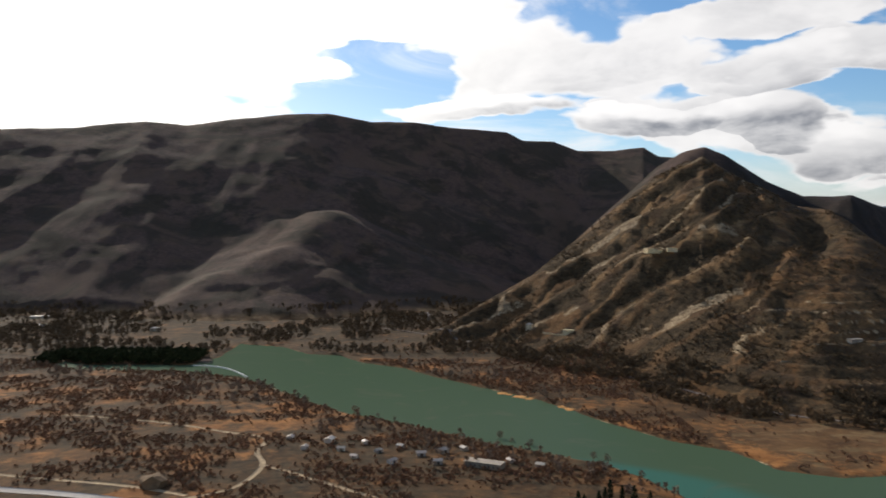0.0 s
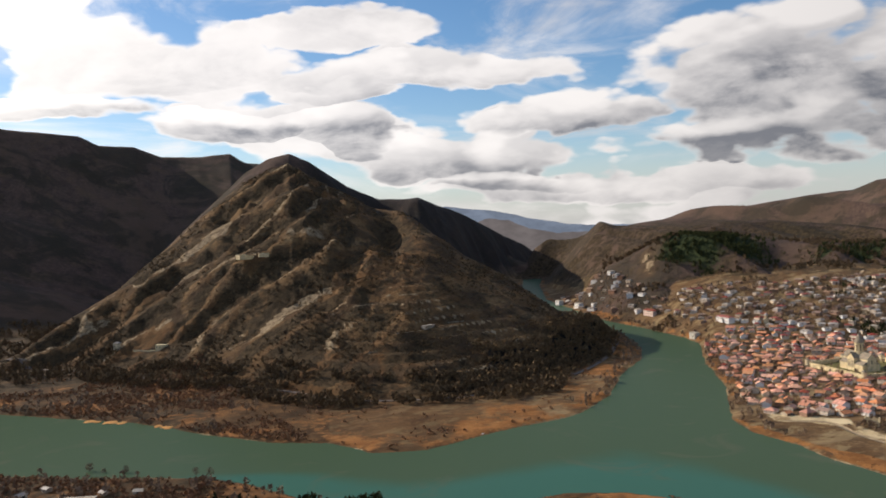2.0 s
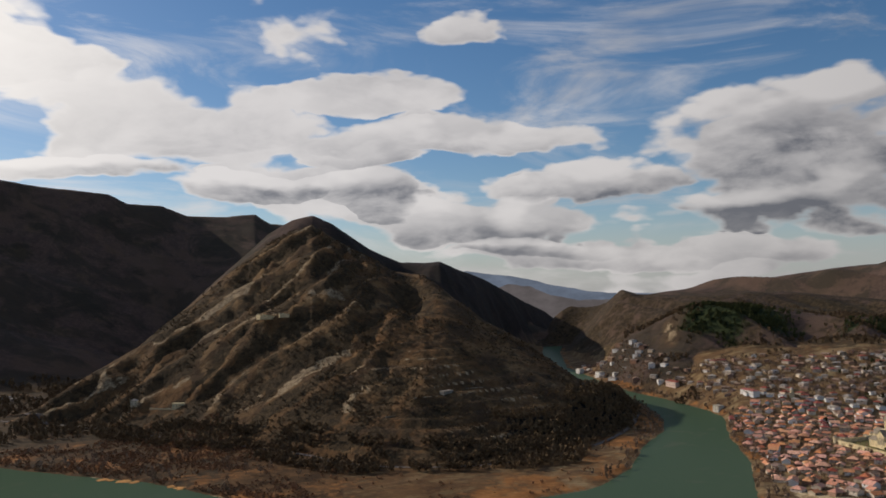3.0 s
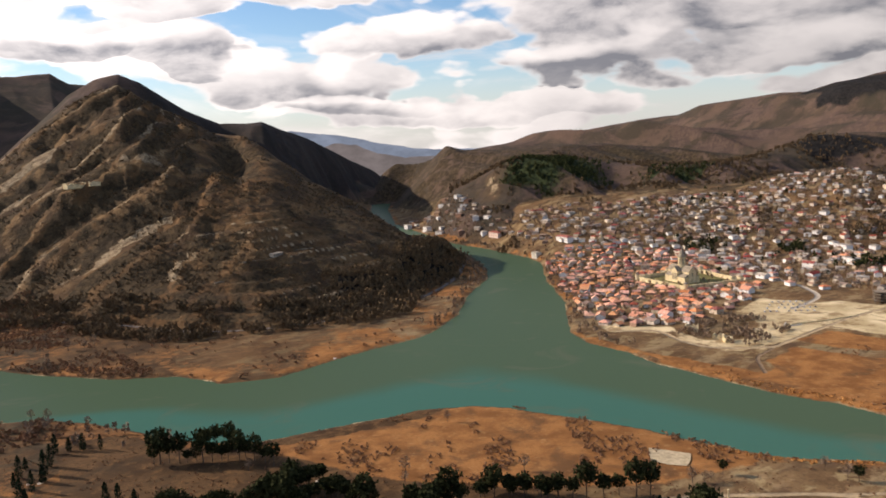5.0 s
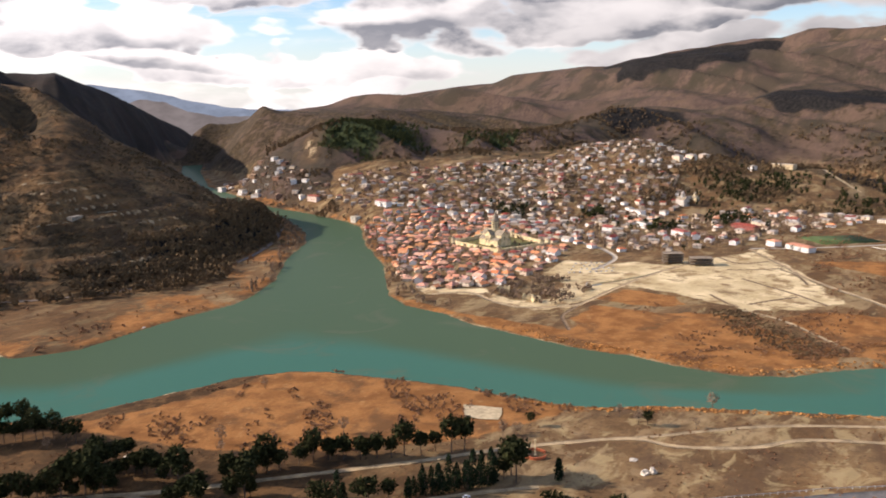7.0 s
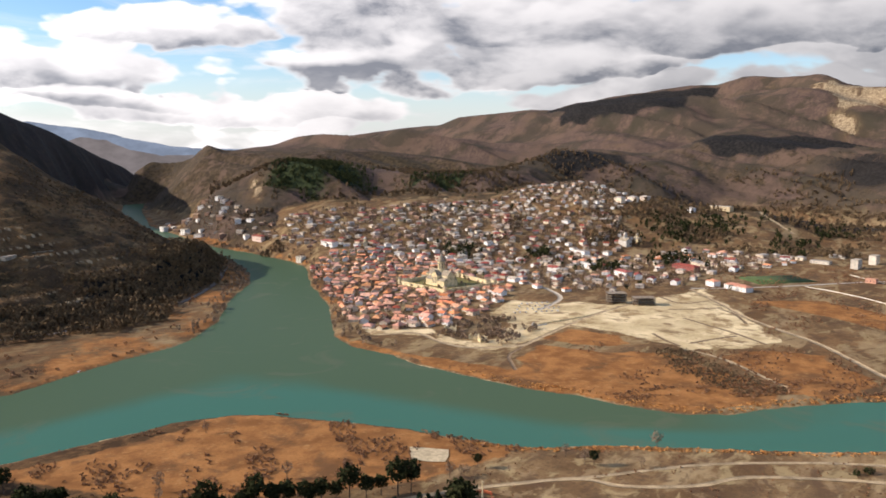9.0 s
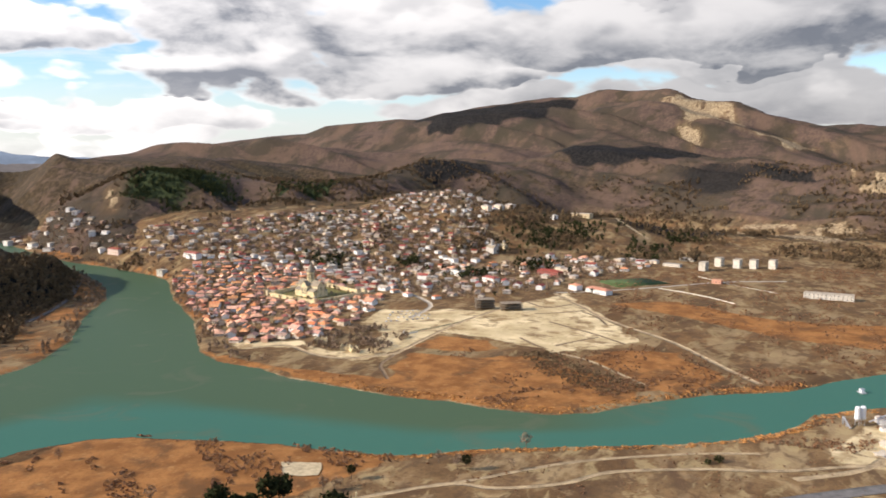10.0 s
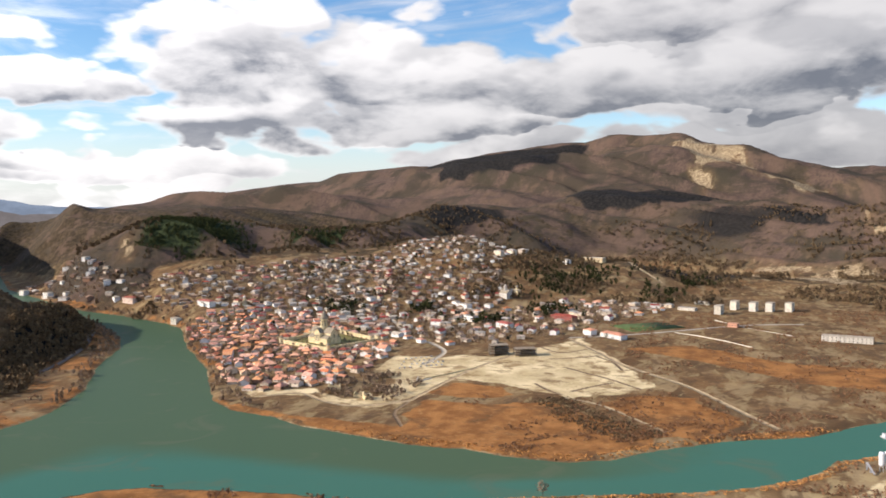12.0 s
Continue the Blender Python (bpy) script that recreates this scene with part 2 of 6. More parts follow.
    reeds = n.mix(n.step(n.noise(at, 0.16, 5, 0.65), 0.56, 0.70, 0, 0.5), reeds, (0.42, 0.235, 0.10))
    col = lay(col, reed, reeds, 0.28, 0.5)
    sands = n.mix(n.step(big, 0.35, 0.65), (0.45, 0.34, 0.18), (0.74, 0.60, 0.36))
    sands = n.mix(n.step(n.noise(at, 0.05, 5, 0.6), 0.50, 0.62, 0, 0.8), sands, (0.25, 0.160, 0.075))
    sands = n.mix(n.step(n.noise(at, 0.012, 4, 0.6, 0.4), 0.50, 0.60, 0, 0.6), sands, (0.50, 0.39, 0.22))
    sands = n.mix(n.step(n.noise(n.vec("MULTIPLY", at, (1.6, 0.8, 1.0)), 0.035, 6, 0.65, 0.6), 0.56, 0.64, 0, 0.85), sands, (0.21, 0.135, 0.070))
    sands = n.mix(n.step(n.noise(at, 0.25, 5, 0.65), 0.55, 0.70, 0, 0.5), sands, (0.66, 0.56, 0.38))
    brushy = n.node("ShaderNodeAttribute", attribute_name="brushy").outputs["Fac"]
    thicket = n.mix(n.step(n.noise(at, 0.09, 6, 0.68), 0.38, 0.62), (0.026, 0.021, 0.013), (0.082, 0.058, 0.032))
    col = n.mix(n.step(n.math("ADD", brushy, n.math("MULTIPLY", n.math("SUBTRACT", n.noise(at, 0.03, 7, 0.68, 0.4), 0.5), 1.7)), 0.38, 0.62, 0, 0.85), col, thicket)
    col = lay(col, sand, sands)
    rocks = n.mix(n.step(grit, 0.38, 0.62), (0.14, 0.095, 0.056), (0.42, 0.325, 0.20))
    col = lay(col, rock, rocks, 0.42, 0.60)
    # near-black tone for woods, and for cloud shadow put into the ground colour
    col = lay(col, wood_shade, n.mix(n.step(mid, 0.4, 0.6), (0.010, 0.010, 0.010), (0.026, 0.023, 0.021)))
    col = lay(col, pine, n.mix(n.step(mid, 0.4, 0.6), (0.014, 0.022, 0.010), (0.045, 0.058, 0.024)))
    relief = n.math("ADD", n.math("MULTIPLY", mid, 1.0), n.math("MULTIPLY", small, 0.25))
    normal = n.bump(n.math("MULTIPLY", relief, n.math("ADD", n.math("MULTIPLY", hilly, 0.9), 0.12)), 0.9, 5.0)
    n.surface(col, 0.95, normal, spec=0.08)
    return m


def water_material():
    m, n = material("river_water")
    at = n.node("ShaderNodeNewGeometry").outputs["Position"]
    silt = n.node("ShaderNodeAttribute", attribute_name="silt").outputs["Fac"]
    swirl = n.noise(at, 0.008, 5, 0.6, 0.8)
    f = n.math("ADD", silt, n.math("MULTIPLY", n.math("SUBTRACT", swirl, 0.5), 0.7))
    col = n.mix(n.step(f, 0.10, 0.90), (0.050, 0.140, 0.104), (0.066, 0.106, 0.060))
    col = n.mix(n.step(n.noise(at, 0.013, 4, 0.6, 1.2), 0.55, 0.72, 0, 0.45), col, (0.115, 0.125, 0.080))
    ripple = n.math("ADD", n.noise(at, 0.25, 4, 0.6), n.math("MULTIPLY", n.noise(at, 0.05, 3), 0.6))
    normal = n.bump(ripple, 0.18, 0.5)
    flow = n.node("ShaderNodeBsdfDiffuse")
    n.link(col, flow.inputs["Color"])
    gloss = n.node("ShaderNodeBsdfGlossy")
    gloss.inputs["Roughness"].default_value = 0.22
    n.link(normal, gloss.inputs["Normal"])
    fres = n.node("ShaderNodeFresnel")
    fres.inputs["IOR"].default_value = 1.33
    both = n.node("ShaderNodeMixShader")
    n.link(n.math("MULTIPLY", fres.outputs[0], 0.17), both.inputs[0])
    n.tree.links.new(flow.outputs[0], both.inputs[1])
    n.tree.links.new(gloss.outputs[0], both.inputs[2])
    n.tree.links.new(both.outputs[0], n.node("ShaderNodeOutputMaterial").inputs[0])
    return m


GROUND, WATER = ground_material(), water_material()
# ---------------------------------------------------------------- land form
def lattice(ix, iy, seed):
    h = (ix.astype(np.int64) * 374761393 + iy.astype(np.int64) * 668265263 + seed * 1442695041) & 0xFFFFFFFF
    h = ((h ^ (h >> 13)) * 1274126177) & 0xFFFFFFFF
    return ((h ^ (h >> 16)) & 0xFFFF) / 32767.5 - 1.0


def vnoise(x, y, seed=0):
    ix, iy = np.floor(x), np.floor(y)
    fx, fy = x - ix, y - iy
    u, v = fx * fx * fx * (fx * (fx * 6 - 15) + 10), fy * fy * fy * (fy * (fy * 6 - 15) + 10)
    a, b = lattice(ix, iy, seed), lattice(ix + 1, iy, seed)
    c, d = lattice(ix, iy + 1, seed), lattice(ix + 1, iy + 1, seed)
    return a + (b - a) * u + (c - a) * v + (a - b - c + d) * u * v


def fbm(x, y, octaves=5, seed=0, gain=0.5):
    total, amp, norm = 0.0, 1.0, 0.0
    for k in range(octaves):
        total = total + amp * vnoise(x * 2.03 ** k + 17.3 * k, y * 2.03 ** k - 9.1 * k, seed + k)
        norm += amp
        amp *= gain
    return total / norm


def ridged(x, y, octaves=5, seed=0):
    total, amp, norm = 0.0, 1.0, 0.0
    for k in range(octaves):
        total = total + amp * (1.14 - 2 * np.sqrt(vnoise(x * 2.1 ** k + 5.7 * k, y * 2.1 ** k + 3.3 * k, seed + k) ** 2 + 0.006))
        norm += amp
        amp *= 0.5
    return total / norm


def smooth(a, b, x):
    s = np.clip((x - a) / (b - a), 0, 1)
    return s * s * (3 - 2 * s)


# river banks in plan, metres
SOUTH_BANK = [(-610, 1275), (-557, 1240), (-395, 1242), (-372, 1320), (-378, 1480), (-291, 1443), (-230, 1353), (-175, 1341),
              (-129, 1263), (-59, 1210), (-20, 1151), (50, 1058), (110, 991), (146, 930), (180, 856), (224, 787), (272, 747),
              (292, 690), (337, 664), (400, 674), (446, 682), (516, 682), (555, 698), (630, 745), (718, 830), (817, 897),
              (900, 985), (983, 1127), (1066, 1300), (1150, 1560), (1270, 1880), (1430, 2110), (1570, 2310), (1770, 2590)]
TOWN_BANK = [(1850, 2570), (1628, 2280), (1480, 2060), (1320, 1820), (1195, 1530), (1098, 1296), (1073, 1170), (1031, 1022), (993, 948), (862, 812),
             (764, 690), (640, 572), (616, 526), (611, 470), (594, 425), (590, 375), (583, 313), (588, 266), (586, 217), (591, 175),
             (612, 142), (645, 116), (690, 68), (726, 8), (790, -40), (832, -82), (900, -170), (1060, -420), (1250, -900)]
NEAR_BANK = [(1080, -960), (900, -440), (800, -190), (758, -114), (725, -81), (696, -45), (667, -14), (616, 10), (585, 44), (560, 81),
             (541, 115), (524, 154), (505, 186), (480, 220), (466, 240), (455, 286), (450, 332), (434, 395), (417, 447), (403, 466),
             (366, 490), (322, 502), (288, 510), (243, 524), (213, 552), (196, 600), (168, 665), (140, 708), (100, 738), (54, 768),
             (8, 812), (-50, 860), (-120, 917), (-170, 980), (-240, 1073), (-286, 1130), (-400, 1185), (-560, 1202), (-600, 1222)]
RIVER = np.array(SOUTH_BANK + TOWN_BANK + NEAR_BANK, float)


def line_distance(x, y, pts, closed=False):
    """Distance to a polyline and whether inside it."""
    pts = np.asarray(pts, float)
    best = np.full(np.shape(x), 1e9)
    inside = np.zeros(np.shape(x), bool)
    n = len(pts)
    for k in range(n if closed else n - 1):
        (ax, ay), (bx, by) = pts[k], pts[(k + 1) % n]
        dx, dy = bx - ax, by - ay
        s = np.clip(((x - ax) * dx + (y - ay) * dy) / (dx * dx + dy * dy + 1e-9), 0, 1)
        best = np.minimum(best, (x - ax - s * dx) ** 2 + (y - ay - s * dy) ** 2)
        if closed:
            cross = ((ay > y) != (by > y)) & (x < (bx - ax) * (y - ay) / (by - ay + 1e-12) + ax)
            inside ^= cross
    return np.sqrt(best), inside


def shore(x, y):
    """Metres to the water's edge, negative in the river."""
    d, inside = line_distance(x, y, RIVER, True)
    return np.where(inside, -d, d) + 3.0 * fbm(x / 38, y / 38, 3, 5) + 1.4 * fbm(x / 9, y / 9, 2, 6)


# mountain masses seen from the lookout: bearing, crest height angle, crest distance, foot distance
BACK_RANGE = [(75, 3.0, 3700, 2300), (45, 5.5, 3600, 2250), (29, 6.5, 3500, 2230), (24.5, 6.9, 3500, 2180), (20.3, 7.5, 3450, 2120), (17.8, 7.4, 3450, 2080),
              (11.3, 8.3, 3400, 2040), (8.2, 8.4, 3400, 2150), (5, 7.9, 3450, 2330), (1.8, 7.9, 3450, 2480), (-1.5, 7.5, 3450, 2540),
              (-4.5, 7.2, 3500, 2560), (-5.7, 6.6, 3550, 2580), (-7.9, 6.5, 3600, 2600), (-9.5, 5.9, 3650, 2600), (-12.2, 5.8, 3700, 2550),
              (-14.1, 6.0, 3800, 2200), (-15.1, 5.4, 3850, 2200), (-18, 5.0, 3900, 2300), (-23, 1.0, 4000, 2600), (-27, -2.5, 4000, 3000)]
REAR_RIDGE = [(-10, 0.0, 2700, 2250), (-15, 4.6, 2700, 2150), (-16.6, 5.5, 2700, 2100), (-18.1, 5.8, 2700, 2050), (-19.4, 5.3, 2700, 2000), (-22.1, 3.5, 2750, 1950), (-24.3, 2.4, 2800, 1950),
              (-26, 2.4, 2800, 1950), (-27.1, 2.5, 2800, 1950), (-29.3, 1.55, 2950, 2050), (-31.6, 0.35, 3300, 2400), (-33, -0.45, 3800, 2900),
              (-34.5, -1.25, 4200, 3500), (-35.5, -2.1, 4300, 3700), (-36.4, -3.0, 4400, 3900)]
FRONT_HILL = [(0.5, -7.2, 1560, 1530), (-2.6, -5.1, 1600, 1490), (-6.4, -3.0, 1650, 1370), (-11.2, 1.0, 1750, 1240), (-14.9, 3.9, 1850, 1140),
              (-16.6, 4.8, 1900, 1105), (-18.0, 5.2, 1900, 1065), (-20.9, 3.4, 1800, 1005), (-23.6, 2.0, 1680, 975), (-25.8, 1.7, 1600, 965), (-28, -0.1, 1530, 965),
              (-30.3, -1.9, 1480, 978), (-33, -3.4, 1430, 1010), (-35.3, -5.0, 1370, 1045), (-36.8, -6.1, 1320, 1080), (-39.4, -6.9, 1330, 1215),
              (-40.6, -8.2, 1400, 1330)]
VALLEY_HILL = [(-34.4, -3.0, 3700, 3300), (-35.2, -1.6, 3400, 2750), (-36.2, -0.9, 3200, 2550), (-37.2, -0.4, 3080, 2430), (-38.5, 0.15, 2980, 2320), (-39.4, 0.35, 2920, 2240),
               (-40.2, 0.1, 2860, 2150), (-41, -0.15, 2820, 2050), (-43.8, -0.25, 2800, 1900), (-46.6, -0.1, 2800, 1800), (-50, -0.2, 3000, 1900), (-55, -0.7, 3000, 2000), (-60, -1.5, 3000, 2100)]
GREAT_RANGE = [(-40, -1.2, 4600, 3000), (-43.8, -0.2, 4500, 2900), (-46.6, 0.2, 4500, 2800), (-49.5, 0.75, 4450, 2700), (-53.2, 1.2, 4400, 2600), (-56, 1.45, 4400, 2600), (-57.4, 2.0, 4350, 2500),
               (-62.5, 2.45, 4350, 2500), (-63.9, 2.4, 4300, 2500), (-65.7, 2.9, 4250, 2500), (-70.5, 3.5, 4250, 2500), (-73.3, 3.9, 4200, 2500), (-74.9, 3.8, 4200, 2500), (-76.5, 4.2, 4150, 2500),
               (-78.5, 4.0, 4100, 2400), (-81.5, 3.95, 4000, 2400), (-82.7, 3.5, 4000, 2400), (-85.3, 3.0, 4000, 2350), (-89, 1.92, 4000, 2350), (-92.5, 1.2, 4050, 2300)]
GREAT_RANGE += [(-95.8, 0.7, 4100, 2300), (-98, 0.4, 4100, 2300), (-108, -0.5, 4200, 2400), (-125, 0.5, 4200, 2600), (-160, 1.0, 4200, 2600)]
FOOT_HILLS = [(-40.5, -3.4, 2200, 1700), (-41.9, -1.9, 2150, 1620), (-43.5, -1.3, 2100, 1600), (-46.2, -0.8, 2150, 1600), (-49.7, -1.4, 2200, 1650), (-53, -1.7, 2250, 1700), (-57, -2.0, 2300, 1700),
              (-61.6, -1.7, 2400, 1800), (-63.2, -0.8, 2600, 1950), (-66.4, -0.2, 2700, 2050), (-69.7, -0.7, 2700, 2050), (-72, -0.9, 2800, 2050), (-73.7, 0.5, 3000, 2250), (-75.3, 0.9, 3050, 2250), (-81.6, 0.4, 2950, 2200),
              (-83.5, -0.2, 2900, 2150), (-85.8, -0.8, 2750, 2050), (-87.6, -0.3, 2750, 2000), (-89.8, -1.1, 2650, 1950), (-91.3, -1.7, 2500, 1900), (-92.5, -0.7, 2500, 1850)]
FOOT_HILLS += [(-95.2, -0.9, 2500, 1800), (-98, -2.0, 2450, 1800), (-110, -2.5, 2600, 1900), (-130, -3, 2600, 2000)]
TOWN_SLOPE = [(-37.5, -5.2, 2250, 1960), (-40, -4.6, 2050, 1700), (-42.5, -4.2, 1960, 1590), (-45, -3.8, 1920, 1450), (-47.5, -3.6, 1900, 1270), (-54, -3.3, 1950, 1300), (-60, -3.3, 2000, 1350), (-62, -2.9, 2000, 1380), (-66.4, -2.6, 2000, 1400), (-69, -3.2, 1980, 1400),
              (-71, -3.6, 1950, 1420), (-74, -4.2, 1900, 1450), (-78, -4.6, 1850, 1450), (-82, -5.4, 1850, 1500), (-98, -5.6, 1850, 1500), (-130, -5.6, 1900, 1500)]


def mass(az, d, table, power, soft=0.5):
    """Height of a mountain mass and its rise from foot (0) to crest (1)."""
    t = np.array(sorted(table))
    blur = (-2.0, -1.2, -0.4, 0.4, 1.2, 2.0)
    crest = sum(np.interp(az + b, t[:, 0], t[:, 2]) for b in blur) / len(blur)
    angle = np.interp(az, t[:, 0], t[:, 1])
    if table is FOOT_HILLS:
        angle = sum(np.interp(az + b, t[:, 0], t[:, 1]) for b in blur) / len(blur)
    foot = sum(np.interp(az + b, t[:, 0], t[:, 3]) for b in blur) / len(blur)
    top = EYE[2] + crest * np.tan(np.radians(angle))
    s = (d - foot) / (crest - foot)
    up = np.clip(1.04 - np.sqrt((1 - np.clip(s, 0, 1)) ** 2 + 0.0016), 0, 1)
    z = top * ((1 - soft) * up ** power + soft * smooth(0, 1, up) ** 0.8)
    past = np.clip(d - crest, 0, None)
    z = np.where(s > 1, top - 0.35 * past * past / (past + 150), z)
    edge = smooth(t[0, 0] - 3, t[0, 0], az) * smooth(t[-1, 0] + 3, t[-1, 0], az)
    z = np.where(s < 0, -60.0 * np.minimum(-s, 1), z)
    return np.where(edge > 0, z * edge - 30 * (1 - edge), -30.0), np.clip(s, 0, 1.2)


def landform(x, y, full=False):
    """Height of the ground in metres over the water; with full, also what grows on it."""
    x, y = np.asarray(x, float), np.asarray(y, float)
    d = np.hypot(x, y)
    az = np.degrees(np.arctan2(-x, y))
    sd = shore(x, y)
    plain = 1.6 + 0.010 * np.clip(sd, 0, 700) + 0.55 * fbm(x / 70, y / 70, 4, 11) * smooth(3, 40, sd) + 0.12 * fbm(x / 9, y / 9, 2, 15) * smooth(2, 10, sd)
    z = plain
    rise = {}
    arc = np.radians(az) * d
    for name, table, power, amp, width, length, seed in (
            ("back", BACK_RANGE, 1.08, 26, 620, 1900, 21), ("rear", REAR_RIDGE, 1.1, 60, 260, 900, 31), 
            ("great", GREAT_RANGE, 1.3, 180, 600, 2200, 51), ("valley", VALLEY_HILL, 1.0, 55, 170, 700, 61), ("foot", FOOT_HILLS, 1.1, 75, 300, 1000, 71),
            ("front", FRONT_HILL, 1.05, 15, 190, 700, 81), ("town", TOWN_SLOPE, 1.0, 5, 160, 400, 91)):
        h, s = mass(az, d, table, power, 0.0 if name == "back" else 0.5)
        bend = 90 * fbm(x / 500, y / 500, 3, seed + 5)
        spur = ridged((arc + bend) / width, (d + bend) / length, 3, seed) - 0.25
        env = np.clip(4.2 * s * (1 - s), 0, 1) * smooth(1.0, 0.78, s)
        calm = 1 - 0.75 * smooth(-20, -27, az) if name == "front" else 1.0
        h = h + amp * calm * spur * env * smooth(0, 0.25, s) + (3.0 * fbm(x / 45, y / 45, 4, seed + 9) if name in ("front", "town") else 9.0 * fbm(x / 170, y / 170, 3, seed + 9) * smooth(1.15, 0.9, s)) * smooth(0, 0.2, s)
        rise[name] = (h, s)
    # two lit spurs that come down from the back range
    h, s = rise["back"]
    for pts, slope in ((((-290, 2890, 480), (-330, 2460, 315), (-440, 2200, 185), (-560, 2070, 120), (-730, 1900, 30)), 0.52),
                       (((-1000, 2950, 500), (-1030, 2600, 350), (-1150, 2320, 190), (-1350, 2080, 60)), 0.50)):
        for (ax, ay, a), (bx, by, b) in zip(pts[:-1], pts[1:]):
            dx, dy = bx - ax, by - ay
            q = np.clip(((x - ax) * dx + (y - ay) * dy) / (dx * dx + dy * dy), 0, 1)
            gap = np.hypot(x - ax - q * dx, y - ay - q * dy)
            h = h + 0.45 * np.maximum(0, a + (b - a) * q - h - slope * (np.sqrt(gap * gap + 2500) - 50) + 8 * fbm(x / 130, y / 130, 4, 25) - 6 + 13 * ridged(x / 260, y / 260, 3, 27) * smooth(20, 200, gap))
    rise["back"] = (h, s)
    # tilted rock beds and terraces of the front hill
    h, s = rise["front"]
    right = 0.966 * x - 0.259 * y
    bed = (h - 0.62 * right + 40 * fbm(x / 190, y / 190, 3, 83) + 14 * fbm(x / 45, y / 45, 3, 86)) / 37.0
    saw = bed - np.floor(bed)
    beds = smooth(0.05, 0.25, s) * smooth(-27, -17, az) * smooth(1.0, 0.86, s)
    h = h + beds * (13.0 * np.where(saw < 0.75, saw / 0.75, (1 - saw) / 0.25) - 4) * np.clip(0.55 + 1.6 * fbm(x / 110, y / 110, 4, 84), 0, 1.3) + smooth(0.1, 0.4, s) * smooth(1.0, 0.9, s) * (5 * fbm(x / 28, y / 28, 4, 87) + 7 * ridged(x / 130, y / 130, 3, 88) - 3) * (1 - 0.7 * smooth(-21, -27, az))
    coarse = (h - 0.60 * right + 48 * fbm(x / 250, y / 250, 3, 89)) / 66.0
    wave = coarse - np.floor(coarse)
    h = h + smooth(0.03, 0.3, s) * smooth(-29, -20, az) * smooth(1.0, 0.8, s) * np.clip(0.8 + 1.0 * fbm(x / 200, y / 200, 3, 99), 0.45, 1.25) * (17.0 * smooth(0, 1, np.where(wave < 0.66, wave / 0.66, (1 - wave) / 0.34)) - 8)
    terr = smooth(-16, -22, az) * smooth(-40, -33, az) * smooth(0.06, 0.14, s) * smooth(0.62, 0.4, s)
    step = h / 11.0 + 0.35 * fbm(x / 150, y / 150, 2, 85)
    h = h + terr * 8.0 * (smooth(0.55, 0.95, step - np.floor(step)) - (step - np.floor(step)))
    # hollow below the front top
    hollow = np.exp(-(((az + 25.1) / 1.25) ** 2 + ((s - 0.78) / 0.16) ** 2))
    h = h - 46 * hollow
    rise["front"] = (h, s)
    for name in rise:
        z = np.maximum(z, rise[name][0])
    shoreland = smooth(0, 9, sd)
    gorge = smooth(-48, -44, az) * smooth(-31.5, -33.5, az) * smooth(1050, 1250, d)
    z = np.where((sd > 0) & (gorge > 0), np.minimum(z, 2 + 0.10 * sd + 400 * (1 - gorge) + 0.98 * np.clip(sd - 25, 0, None)), z)
    z = np.where(sd < 0, -3.5 * smooth(0, 14, -sd), np.where(d < 2600, np.minimum(z, 0.05 + z * shoreland), z))
    # the lookout's own hill
    own = 203.3 - 0.74 * np.clip(d - 1.6, 0, None) + 3 * fbm(x / 30, y / 30, 3, 97) * smooth(15, 60, d)
    z = np.maximum(z, own)
    if full:
        return z, sd, az, d, rise, bed
    return z
# ---------------------------------------------------------------- ground and water
REED_NEAR = [(232, 515), (280, 496), (323, 482), (364, 473), (413, 476), (429, 454), (439, 400), (453, 334), (458, 288), (468, 232), (418, 259), (389, 270), (360, 287), (299, 339), (272, 387), (258, 453)]
REED_TOWN = [(640, 575), (614, 524), (614, 464), (622, 330), (640, 340), (660, 352), (716, 360), (718, 292), (744, 242), (711, 165), (682, 118), (630, 137), (597, 175), (587, 230), (586, 322), (596, 396)]
REED_FIELD = [(760, 200), (810, 164), (816, 113), (748, 62), (690, 90), (703, 132)]
REED_EAST = [(1047, 228), (1008, 140), (926, 11), (914, -100), (927, -137), (1044, -154), (1022, 13), (1089, 159)]
REED_PATCH = [(740, 372), (785, 359), (797, 304), (763, 285), (735, 311)]
SAND_LOT = [(846, 462), (929, 424), (936, 372), (1030, 334), (1094, 304), (999, 247), (924, 201), (853, 154), (806, 175), (769, 226), (788, 262), (803, 300), (803, 367), (753, 378), (691, 379), (670, 405), (682, 452), (693, 480), (666, 530), (683, 558), (713, 493), (686, 441), (720, 408)]
CAR_PARK = [(823, 481), (898, 491), (915, 450), (869, 375), (792, 404)]
GRAVEL_YARD = [(591, -28), (658, -51), (706, -106), (606, -92), (558, -60), (564, -30)]
MUD_BAR = [(241, 539), (269, 522), (304, 507), (344, 498), (380, 483), (379, 470), (347, 470), (317, 476), (285, 486), (260, 494), (237, 514)]
PINE_HILL = [(1325, 1424), (1403, 1444), (1547, 1481), (1800, 1560), (1581, 1300), (1397, 1264), (1326, 1354)]
PINE_HILL_B = [(1658, 1208), (1813, 1255), (1855, 1158), (1770, 1157)]
